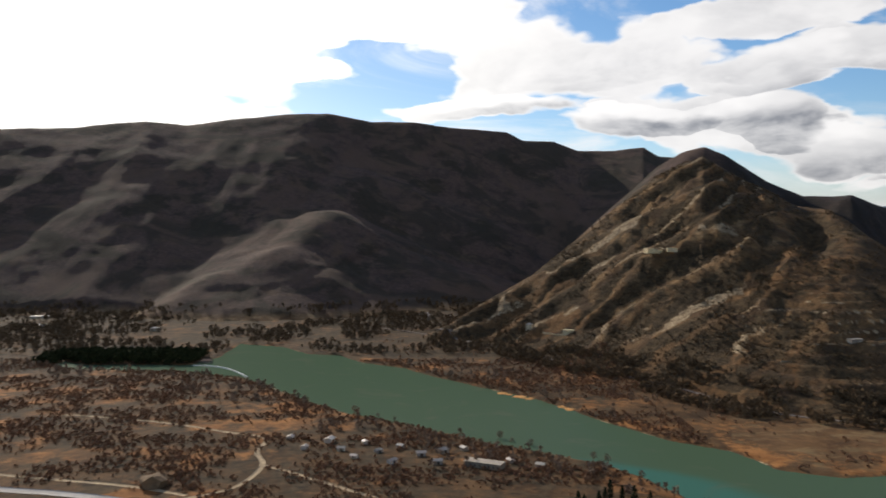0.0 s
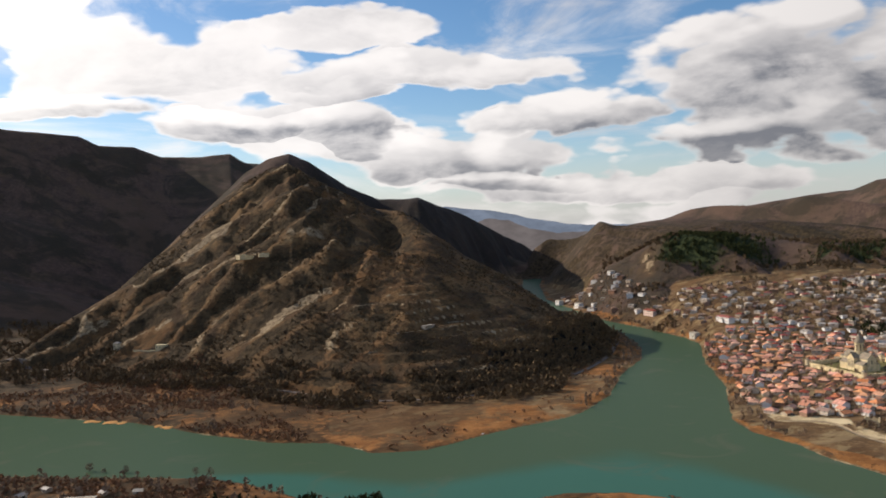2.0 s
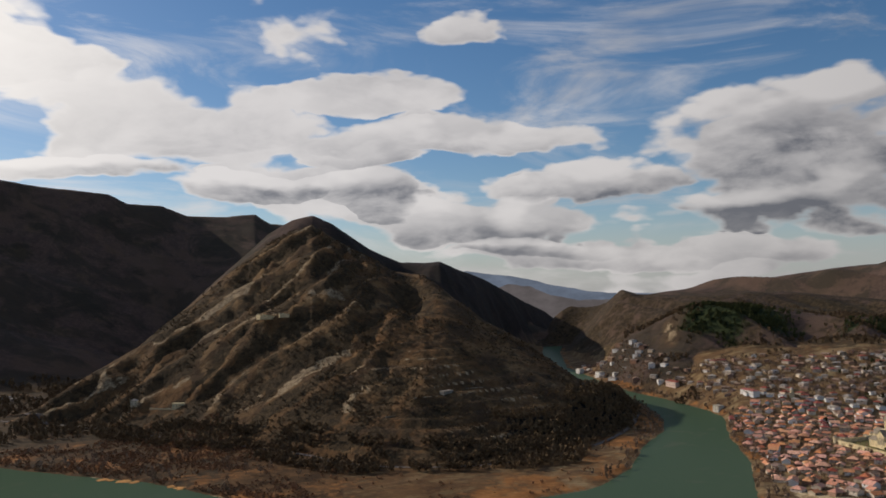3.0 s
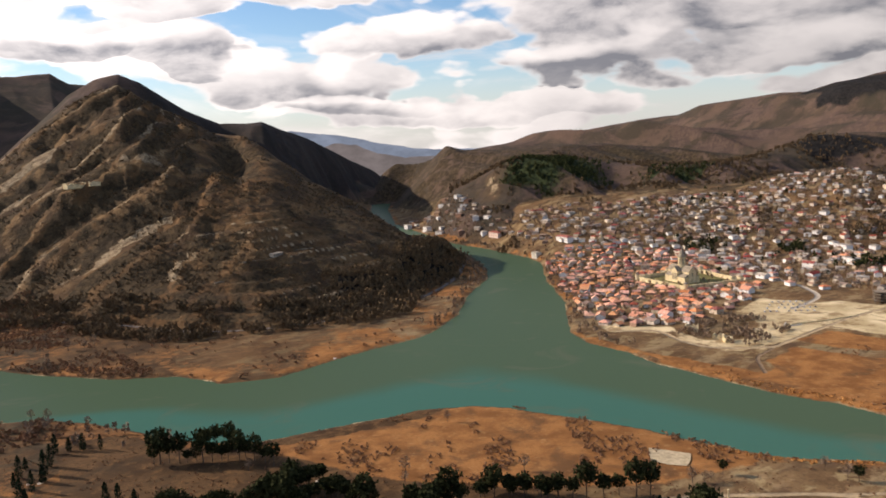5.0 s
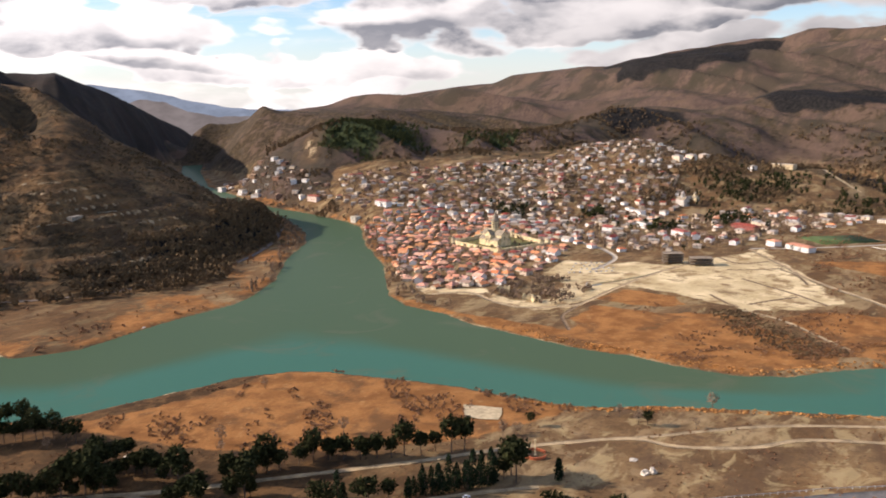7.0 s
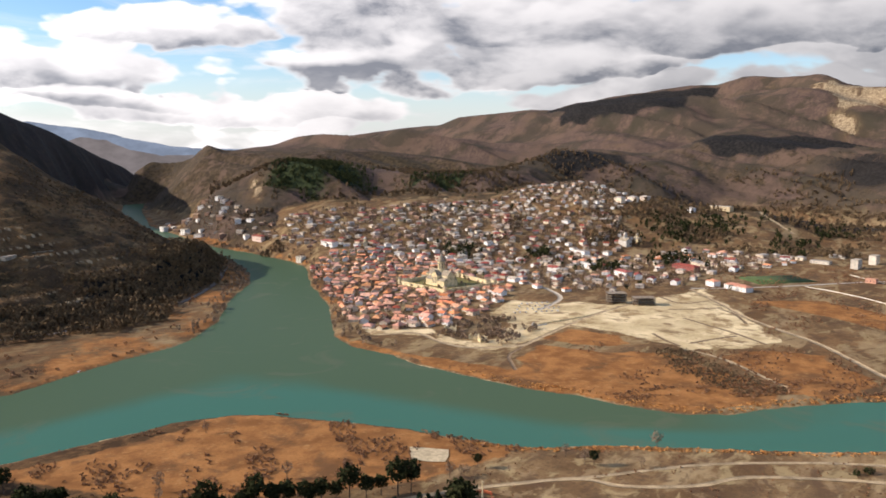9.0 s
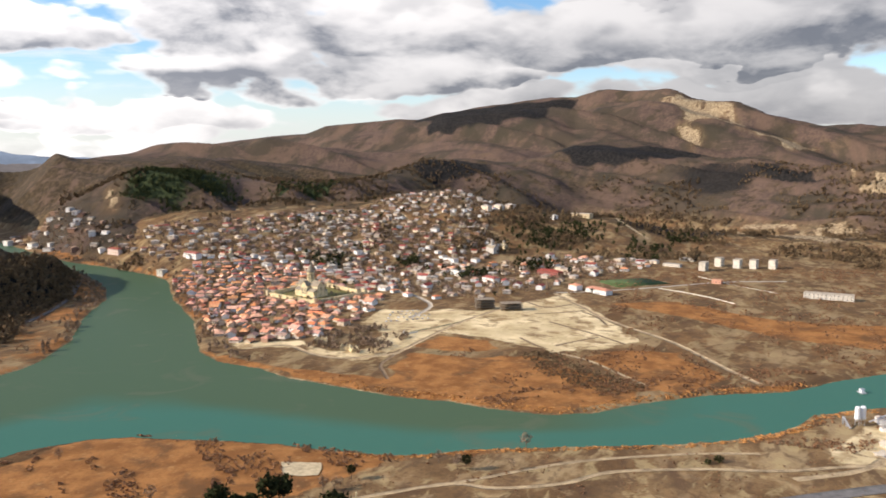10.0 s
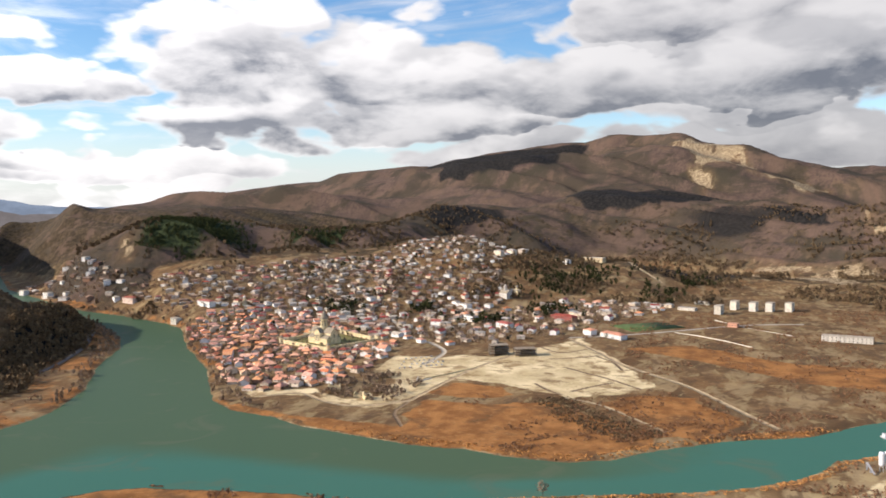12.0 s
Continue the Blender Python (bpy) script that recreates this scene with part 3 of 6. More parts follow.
# cloud shadow on the ranges, laid in as near-black ground colour
CLOUD_SHADE = [[(2500, 1360), (2172, 1097), (2420, 1055), (2433, 902), (2195, 885), (2141, 1008)], [(2791, 827), (2855, 749), (2749, 407), (2715, 291), (2582, 563), (2633, 710)],
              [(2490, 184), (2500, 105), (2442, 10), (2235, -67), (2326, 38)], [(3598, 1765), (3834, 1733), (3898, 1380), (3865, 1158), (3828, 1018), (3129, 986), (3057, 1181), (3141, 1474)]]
DARK_PATCHES = [[(2561, 449), (2565, 240), (2434, 101), (2276, 138), (2404, 321)], [(1762, 384), (2000, 350), (1829, 145), (1685, 247)]]
CLIFFS = [[(3374, 540), (3594, 510), (3289, 269), (3132, 214), (3144, 360), (3107, 397)], [(3090, 437), (3085, 394), (2992, 305), (2967, 368)],
          [(3078, 210), (3127, 74), (3071, -23), (2975, 51)], [(2303, -88), (2324, -211), (2249, -307), (2004, -276), (2062, -190), (2227, -126)], [(1376, 1489), (1375, 1458), (1323, 1401), (1324, 1428)]]
PALE_SLOPE = [(2207, 219), (2179, 103), (1995, -91), (1937, -147), (1754, -61), (1752, 139)]
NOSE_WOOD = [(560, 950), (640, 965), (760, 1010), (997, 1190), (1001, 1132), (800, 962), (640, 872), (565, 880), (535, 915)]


def area(x, y, polygon, edge):
    """1 inside a plot of land, falling to 0 over its edge."""
    lo, hi = np.min(polygon, 0) - edge * 3, np.max(polygon, 0) + edge * 3
    out = np.zeros(np.shape(x))
    near = (x > lo[0]) & (x < hi[0]) & (y > lo[1]) & (y < hi[1])
    if near.any():
        d, inside = line_distance(x[near], y[near], polygon, True)
        ragged = edge * (1.1 * fbm(x[near] / (edge * 5), y[near] / (edge * 5), 4, 501) + 0.5 * fbm(x[near] / (edge * 1.5), y[near] / (edge * 1.5), 2, 505))
        out[near] = smooth(-edge, edge, np.where(inside, d, -d) + ragged)
    return out


def mesh_from(name, verts, faces, mat=None, smooth_faces=False):
    """A mesh from arrays; faces all of one size."""
    me = bpy.data.meshes.new(name)
    verts, faces = np.asarray(verts, np.float32), np.asarray(faces, np.int32)
    me.vertices.add(len(verts))
    me.vertices.foreach_set("co", verts.ravel())
    me.loops.add(faces.size)
    me.loops.foreach_set("vertex_index", faces.ravel())
    me.polygons.add(len(faces))
    me.polygons.foreach_set("loop_start", np.arange(0, faces.size, faces.shape[1], dtype=np.int32))
    if smooth_faces:
        me.polygons.foreach_set("use_smooth", np.ones(len(faces), bool))
    if mat is not None:
        me.materials.append(mat)
    me.update(calc_edges=True)
    return me


bearings = np.concatenate([np.arange(38, -106, -0.135), np.arange(-106, -322, -2.4)])
rings = np.concatenate([[0.03, 1.5, 4, 12, 40, 90, 150, 210, 250], 275 * np.exp(np.arange(0, math.log(4920 / 275), 0.0056))])
AZ, RR = np.meshgrid(np.radians(bearings), rings, indexing="ij")
GX, GY = -np.sin(AZ) * RR, np.cos(AZ) * RR
GZ, SD, BEAR, DIST, RISE, BED = landform(GX.ravel(), GY.ravel(), True)
gx, gy = GX.ravel(), GY.ravel()
na, nr = GX.shape
ia, ir = np.meshgrid(np.arange(na), np.arange(nr - 1), indexing="ij")
ia, ir = ia.ravel(), ir.ravel()
quads = np.stack([ia * nr + ir, ia * nr + ir + 1, ((ia + 1) % na) * nr + ir + 1, ((ia + 1) % na) * nr + ir], 1)[:, ::-1]
ground = new("ground", mesh_from("ground", np.stack([gx, gy, GZ], 1), quads, GROUND, True))
tagged(ground, "dry brown winter valley floor, rocky hills and wooded mountains", "ground", kind="structure")

# what covers the land
front_h, front_s = RISE["front"]
on_front = (front_h >= GZ - 1.0) & (front_s > 0.01)
on_hill = on_front | (np.maximum.reduce([RISE[k][0] for k in ("back", "rear", "great", "valley", "foot")]) >= GZ - 0.5)
patchy = fbm(gx / 60, gy / 60, 4, 201)
reed = np.maximum.reduce([area(gx, gy, p, 10) for p in (REED_NEAR, REED_TOWN, REED_FIELD, REED_EAST, REED_PATCH)])
reed = np.maximum(reed, smooth(190, 10, SD) * (BEAR > -42) * (np.hypot(gx - 600, gy - 800) < 1200) * (DIST > 640) * np.clip(0.36 + 0.7 * patchy, 0, 1))
reed = np.maximum(reed, smooth(26, 6, SD) * np.clip(0.25 + 0.9 * patchy, 0, 0.8))
sand = np.maximum.reduce([area(gx, gy, p, 11) for p in (SAND_LOT, CAR_PARK, GRAVEL_YARD)])
sand = np.maximum(sand, smooth(5, 1, SD) * np.clip(0.05 + 1.1 * fbm(gx / 35, gy / 35, 3, 203), 0, 0.45))
plain_west = (BEAR > -12) * (DIST > 520) * (GZ < 9) * (SD > 2)
reed = np.maximum(reed, plain_west * np.clip(0.26 + 0.55 * patchy, 0, 1))
reed = reed * (GZ < 8) * (1 - area(gx, gy, MUD_BAR, 5))
reed = reed * (1 - np.clip(sand * 1.4, 0, 1)) * (SD > 1.5)
# painted cloud shadow joins the real nose wood in this near-black mask
# the rear ridge takes its woods and its shaded side from this colour too
wood_shade = np.maximum.reduce([area(gx, gy, p, 40) for p in CLOUD_SHADE] + [0.85 * area(gx, gy, NOSE_WOOD, 32)] + [0.55 * (RISE["rear"][0] >= GZ - 1.0) * smooth(0.1, 0.3, RISE["rear"][1]) * smooth(-16.5, -20, BEAR)] + [0.62 * area(gx, gy, p, 60) for p in DARK_PATCHES])
pine = np.maximum(area(gx, gy, PINE_HILL, 75), area(gx, gy, PINE_HILL_B, 45))
saw = BED - np.floor(BED)
crags = np.clip(0.50 + 1.15 * ridged(gx / 120, gy / 48, 4, 209), 0, 1)
rock = np.maximum.reduce([area(gx, gy, p, 26) for p in CLIFFS]) * crags
rock = np.maximum(rock, area(gx, gy, PALE_SLOPE, 40) * np.clip(0.42 + 0.8 * fbm(gx / 50, gy / 50, 4, 207), 0, 0.75))
rock = np.maximum(rock, on_front * smooth(-28, -18, BEAR) * smooth(0.05, 0.2, front_s) * smooth(0.55, 0.78, saw) * np.clip(0.45 + 0.9 * patchy, 0, 0.85))
contour = front_h / 11.0 + 0.35 * fbm(gx / 150, gy / 150, 2, 85)
ledge = on_front * smooth(-17, -23, BEAR) * smooth(0.08, 0.14, front_s) * smooth(0.5, 0.4, front_s) * smooth(0.72, 0.9, contour - np.floor(contour))
rock = np.maximum(rock, ledge * np.clip(0.66 + 1.0 * fbm(gx / 80, gy / 80, 3, 211), 0, 0.9))
high = np.maximum.reduce([smooth(0.03, 0.2, RISE[k][1]) * (RISE[k][0] >= GZ - 1.5) for k in ("back", "rear", "great", "foot")])
high = np.maximum(high, (RISE["back"][0] >= GZ - 1.0) * smooth(8, 25, GZ))
high = np.maximum(high, smooth(0.05, 0.3, RISE["valley"][1]) * (RISE["valley"][0] >= GZ - 1.5))
bare = np.clip(high * (1 - rock), 0, 1)
for name, chans in (("cover_a", (reed, sand, wood_shade)), ("cover_b", (pine, rock, bare))):
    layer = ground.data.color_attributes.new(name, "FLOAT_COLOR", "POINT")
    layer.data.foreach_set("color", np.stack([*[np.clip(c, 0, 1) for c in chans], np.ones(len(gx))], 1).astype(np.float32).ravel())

# near 0 the left plain gets dark turf with cloud shade in its colour
dry = np.where((BEAR > -20) & (DIST < 1300) | (BEAR > -9), 0.0, 1.0) * np.where(DIST < 650, smooth(215, 400, gx) * smooth(330, 240, gy), 0.75) * (1 - smooth(-38, -30, BEAR) * 0.55)
dry = np.clip(dry + on_hill * 0.8 - on_front * 0.25, 0, 1)
layer = ground.data.attributes.new("dry", "FLOAT", "POINT")
layer.data.foreach_set("value", dry.astype(np.float32))
contour_ = BED - np.floor(BED)
brushy = on_front * (0.42 + 0.5 * smooth(0.5, 0.2, contour_) * smooth(-28, -18, BEAR) - 0.25 * smooth(0.55, 0.8, contour_) * smooth(-28, -18, BEAR) + 0.15 * smooth(0.25, 0.05, front_s))
for k, amount in (("valley", 0.60), ("foot", 0.40), ("town", 0.15)):
    brushy = np.maximum(brushy, (amount + (k == "town") * 0.4 * smooth(0.6, 0.95, RISE[k][1])) * (RISE[k][0] >= GZ - 1.0) * smooth(0.02, 0.1, RISE[k][1]))
brushy = np.maximum(brushy, (BEAR > -12) * (DIST > 500) * (SD > 2) * np.where(SD * (DIST < 1300) > 0, 0.48, 0.66) * (~on_hill))
# darkens the hollow: its scrub, with the shade in it put into the colour
brushy = brushy + 0.3 * on_front * np.exp(-(((BEAR + 25.1) / 1.4) ** 2 + ((front_s - 0.76) / 0.18) ** 2))
layer = ground.data.attributes.new("brushy", "FLOAT", "POINT")
layer.data.foreach_set("value", brushy.astype(np.float32))
layer = ground.data.attributes.new("hilly", "FLOAT", "POINT")
layer.data.foreach_set("value", np.clip(on_hill * (1.0 - 0.85 * smooth(1500, 2300, DIST)) + 0.08, 0, 1).astype(np.float32))

# the water: turbid on the far side, turquoise along the near bank
wet = SD.reshape(na, nr) < 7
cell = (wet[ia, ir] | wet[ia, ir + 1] | wet[(ia + 1) % na, ir]) & (rings[ir] > 240)
used, index = np.unique(quads[cell], return_inverse=True)
water = new("water", mesh_from("water", np.stack([gx[used], gy[used], np.zeros(len(used))], 1), index.reshape(-1, 4), WATER, True))
tagged(water, "calm river water, turquoise beside the near bank, silty grey green beyond", "water", kind="structure")
wx, wy = gx[used], gy[used]
d_near = line_distance(wx, wy, NEAR_BANK)[0]
d_far = np.minimum(line_distance(wx, wy, SOUTH_BANK)[0], line_distance(wx, wy, TOWN_BANK)[0])
share = d_near / (d_near + d_far + 1)
silt = smooth(0.18, 0.62, share + 0.25 * smooth(200, -100, wx) + 0.5 * smooth(640, 760, wy)) * smooth(30, 240, wy + 0.25 * d_near)
layer = water.data.attributes.new("silt", "FLOAT", "POINT")
layer.data.foreach_set("value", silt.astype(np.float32))


def height(x, y):
    return float(landform(np.array([x]), np.array([y]))[0])


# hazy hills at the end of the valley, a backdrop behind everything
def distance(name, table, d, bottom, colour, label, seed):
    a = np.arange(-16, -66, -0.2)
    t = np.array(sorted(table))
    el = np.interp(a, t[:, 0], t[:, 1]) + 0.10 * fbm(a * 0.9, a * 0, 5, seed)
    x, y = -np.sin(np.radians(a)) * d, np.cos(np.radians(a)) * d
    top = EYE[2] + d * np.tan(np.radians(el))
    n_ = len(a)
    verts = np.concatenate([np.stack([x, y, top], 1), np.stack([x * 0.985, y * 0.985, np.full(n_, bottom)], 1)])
    m, n = material(name + "_haze_glow")
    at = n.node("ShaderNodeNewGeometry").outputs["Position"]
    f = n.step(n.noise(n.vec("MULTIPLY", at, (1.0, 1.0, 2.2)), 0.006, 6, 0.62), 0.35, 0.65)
    # the haze is put into the colour of a strip that glows
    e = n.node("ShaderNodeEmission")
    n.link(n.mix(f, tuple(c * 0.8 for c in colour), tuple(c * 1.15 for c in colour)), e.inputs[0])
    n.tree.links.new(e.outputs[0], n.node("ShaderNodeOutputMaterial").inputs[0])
    k = np.arange(n_ - 1)
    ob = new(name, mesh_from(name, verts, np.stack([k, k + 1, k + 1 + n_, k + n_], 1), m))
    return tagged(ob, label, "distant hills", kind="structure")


distance("backdrop_1", [(-16, 1.3), (-29, 1.75), (-31.8, 1.35), (-33.3, 1.15), (-35.4, 0.55), (-37.3, 0.15), (-40, -0.1), (-66, -0.3)], 4850, -80, (0.20, 0.25, 0.33), "glowing backdrop strip of blue hazy hills at the end of the valley", 601)
distance("backdrop_2", [(-16, -0.2), (-30, 0.2), (-32, 0.75), (-33.5, 0.6), (-35, -0.1), (-37, -0.5), (-66, -0.9)], 4600, -80, (0.17, 0.155, 0.155), "glowing backdrop strip of hazy brown hills in the far valley", 602)
# ---------------------------------------------------------------- building kit
STONE = plain_material("pale_sandstone", (0.68, 0.56, 0.34), 0.22, 0.9, 0.25, each=0.15)
STONE_DARK = plain_material("weathered_stone", (0.30, 0.25, 0.18), 0.3, 0.9, 0.4)
PLASTER = plain_material("old_plaster", (0.60, 0.50, 0.38), 0.22, 0.9, 0.3, each=0.5)
PLASTER_WHITE = plain_material("white_plaster", (0.76, 0.74, 0.70), 0.10, 0.85, 0.3, each=0.12)
PLASTER_AGED = plain_material("aged_cream_plaster", (0.60, 0.55, 0.46), 0.2, 0.9, 0.25, each=0.25)
# darker brown concrete for the open frames, their shade included in the colour
CONCRETE_SHADE = plain_material("shaded_brown_concrete", (0.27, 0.215, 0.155), 0.3, 0.9, 0.3)
BRICKWORK = plain_material("brown_brickwork", (0.30, 0.19, 0.13), 0.25, 0.9, 0.6, each=0.35)
TILE_ORANGE = plain_material("orange_roof_tile", (0.66, 0.31, 0.18), 0.26, 0.85, 0.5, bump=0.05, each=0.55)
TILE_RED = plain_material("dull_red_roof", (0.32, 0.085, 0.06), 0.2, 0.7, 0.4, each=0.3)
SHEET_GREY = plain_material("grey_metal_roof", (0.40, 0.345, 0.285), 0.25, 0.6, 0.4, spec=0.4, each=0.55)
SHEET_BROWN = plain_material("rusty_metal_roof", (0.31, 0.205, 0.145), 0.3, 0.8, 0.4, each=0.5)
GLASS_DARK = plain_material("window_glass", (0.035, 0.04, 0.045), 0.2, 0.15, 1.0, spec=0.5)
WOOD_DARK = plain_material("dark_wood", (0.11, 0.07, 0.045), 0.3, 0.8, 1.0)
CONCRETE = plain_material("raw_concrete", (0.42, 0.36, 0.28), 0.2, 0.9, 0.2)
METAL_GREY = plain_material("galvanised_metal", (0.45, 0.45, 0.46), 0.15, 0.45, 0.8, spec=0.5, metal=0.3)
RUBBER = plain_material("black_rubber", (0.02, 0.02, 0.02), 0.2, 0.8)
CAR_PAINT = plain_material("car_paint", (0.45, 0.45, 0.46), 0.05, 0.3, 0.3, spec=0.5, each=0.9)
CAR_WHITE = plain_material("white_paint", (0.78, 0.78, 0.78), 0.05, 0.35, 0.3, spec=0.5)
ASPHALT = plain_material("grey_asphalt", (0.16, 0.15, 0.14), 0.2, 0.9, 0.15)
DIRT = plain_material("pale_dirt_track", (0.39, 0.29, 0.17), 0.3, 0.95, 0.12)
GRASS_GREEN = plain_material("green_turf", (0.070, 0.105, 0.036), 0.25, 0.95, 0.08)
RUBBLE_WHITE = plain_material("white_limestone_rubble", (0.55, 0.49, 0.40), 0.25, 0.9, 0.6)
SIGN_ORANGE = plain_material("orange_red_paint", (0.50, 0.14, 0.06), 0.1, 0.6)


def part(name, mesh, mat, parent, label="", at=None):
    """Links a mesh as one part of a thing."""
    if isinstance(mesh, bmesh.types.BMesh):
        me = bpy.data.meshes.new(name)
        mesh.to_mesh(me)
        mesh.free()
        mesh = me
    if mat is not None and not mesh.materials:
        mesh.materials.append(mat)
    ob = new(name, mesh)
    ob.parent = parent
    if at is not None:
        ob.matrix_basis = at
    if label:
        ob["label"] = label
    return ob


def thing(name, label, category, group="", at=None):
    ob = tagged(new(name), label, category, group)
    if at is not None:
        ob.matrix_basis = at
    return ob


def box(bm, x0, y0, z0, x1, y1, z1):
    v = [bm.verts.new(p) for p in ((x0, y0, z0), (x1, y0, z0), (x1, y1, z0), (x0, y1, z0), (x0, y0, z1), (x1, y0, z1), (x1, y1, z1), (x0, y1, z1))]
    for f in ((3, 2, 1, 0), (4, 5, 6, 7), (0, 1, 5, 4), (1, 2, 6, 5), (2, 3, 7, 6), (3, 0, 4, 7)):
        bm.faces.new([v[k] for k in f])
    return bm


def boxed(*boxes):
    bm = bmesh.new()
    for b in boxes:
        box(bm, *b)
    return bm


def gabled(w, d, z, rise, over=0.5, thick=0.25):
    """A pitched roof with its ridge along x, with thickness and overhang."""
    bm = bmesh.new()
    x, y = w / 2 + over, d / 2 + over
    drop = rise / (d / 2) * over
    prof = [(-y, z - drop), (0, z + rise), (y, z - drop), (y, z - drop - thick), (0, z + rise - thick), (-y, z - drop - thick)]
    a = [bm.verts.new((-x, p, q)) for p, q in prof]
    b = [bm.verts.new((x, p, q)) for p, q in prof]
    for k in range(6):
        bm.faces.new((a[k], a[(k + 1) % 6], b[(k + 1) % 6], b[k]))
    bm.faces.new((a[0], a[5], a[4], a[1]))
    bm.faces.new((a[1], a[4], a[3], a[2]))
    bm.faces.new((b[1], b[4], b[5], b[0]))
    bm.faces.new((b[2], b[3], b[4], b[1]))
    bmesh.ops.recalc_face_normals(bm, faces=bm.faces)
    return bm


def hipped(w, d, z, rise, over=0.5, thick=0.25):
    bm = bmesh.new()
    x, y = w / 2 + over, d / 2 + over
    drop = rise / (d / 2) * over
    r = max(0.3, w / 2 - d / 2)
    low = [bm.verts.new((sx * x, sy * y, z - drop)) for sx, sy in ((-1, -1), (1, -1), (1, 1), (-1, 1))]
    base = [bm.verts.new((sx * x, sy * y, z - drop - thick)) for sx, sy in ((-1, -1), (1, -1), (1, 1), (-1, 1))]
    p, q = bm.verts.new((-r, 0, z + rise)), bm.verts.new((r, 0, z + rise))
    bm.faces.new((low[0], low[1], q, p))
    bm.faces.new((low[1], low[2], q))
    bm.faces.new((low[2], low[3], p, q))
    bm.faces.new((low[3], low[0], p))
    for k in range(4):
        bm.faces.new((base[k], base[(k + 1) % 4], low[(k + 1) % 4], low[k]))
    bm.faces.new(base[::-1])
    bmesh.ops.recalc_face_normals(bm, faces=bm.faces)
    return bm


def gable_walls(w, d, z, rise):
    """House body with its two gable ends closed up to the roof."""
    bm = boxed((-w / 2, -d / 2, -3, w / 2, d / 2, z))
    for sx in (-1, 1):
        x0, x1 = sx * w / 2, sx * (w / 2 - 0.3)
        a = [bm.verts.new((x0, p, q)) for p, q in ((-d / 2, z), (d / 2, z), (0, z + rise - 0.3))]
        b = [bm.verts.new((x1, p, q)) for p, q in ((-d / 2, z), (d / 2, z), (0, z + rise - 0.3))]
        bm.faces.new(a)
        bm.faces.new(b[::-1])
        for k in range(3):
            bm.faces.new((a[k], b[k], b[(k + 1) % 3], a[(k + 1) % 3]))
    bmesh.ops.recalc_face_normals(bm, faces=bm.faces)
    return bm


def ring(bm, n, r, z, turn=0.0, cx=0.0, cy=0.0):
    return [bm.verts.new((cx + r * math.cos(turn + 2 * math.pi * k / n), cy + r * math.sin(turn + 2 * math.pi * k / n), z)) for k in range(n)]


def turned(profile, n=12, turn=0.0, cx=0.0, cy=0.0, bm=None):
    """A round form from (radius, height) pairs."""
    bm = bm or bmesh.new()
    last = None
    for r, z in profile:
        now = ring(bm, n, max(r, 0.01), z, turn, cx, cy)
        if last:
            for k in range(n):
                bm.faces.new((last[k], last[(k + 1) % n], now[(k + 1) % n], now[k]))
        else:
            bm.faces.new(now[::-1])
        last = now
    bm.faces.new(last)
    return bm


WINDOW_MESH = bpy.data.meshes.new("window")
_b = boxed((-0.55, -0.06, 0, 0.55, 0.05, 1.5))
_b.to_mesh(WINDOW_MESH)
_b.free()
WINDOW_MESH.materials.append(GLASS_DARK)
DOOR_MESH = bpy.data.meshes.new("door")
_b = boxed((-0.6, -0.06, 0, 0.6, 0.05, 2.1))
_b.to_mesh(DOOR_MESH)
_b.free()
DOOR_MESH.materials.append(WOOD_DARK)


def house_kind(w, d, z, rise, wall, roof, hip, label, group, storeys=2, windows=2, balcony=False, name="house", door=True):
    """One house to be copied: walls, roof, windows on the two long sides, a door, maybe a balcony."""
    h = thing(name, label, "house", group)
    part("wall", boxed((-w / 2, -d / 2, -3, w / 2, d / 2, z)) if hip else gable_walls(w, d, z, rise), wall, h)
    part("roof", (hipped if hip else gabled)(w, d, z, rise), roof, h)
    for sy in (-1, 1):
        for k in range(windows):
            x = (k + 0.5) / windows * w - w / 2
            part("window", WINDOW_MESH, None, h, at=pose(x, sy * (d / 2 + 0.02), z - 2.1))
    if door:
        part("door", DOOR_MESH, None, h, at=pose(w * 0.1, -d / 2 - 0.02, 0))
    if balcony:
        part("balcony", boxed((-w / 2, -d / 2 - 1.4, z - 3.0, w / 2, -d / 2, z - 2.8), (-w / 2, -d / 2 - 1.4, z - 2.8, w / 2, -d / 2 - 1.3, z - 1.9),
                             (-w / 2, -d / 2 - 1.4, 0, -w / 2 + 0.15, -d / 2 - 1.25, z - 0.2), (w / 2 - 0.15, -d / 2 - 1.4, 0, w / 2, -d / 2 - 1.25, z - 0.2)), WOOD_DARK, h)
    return h


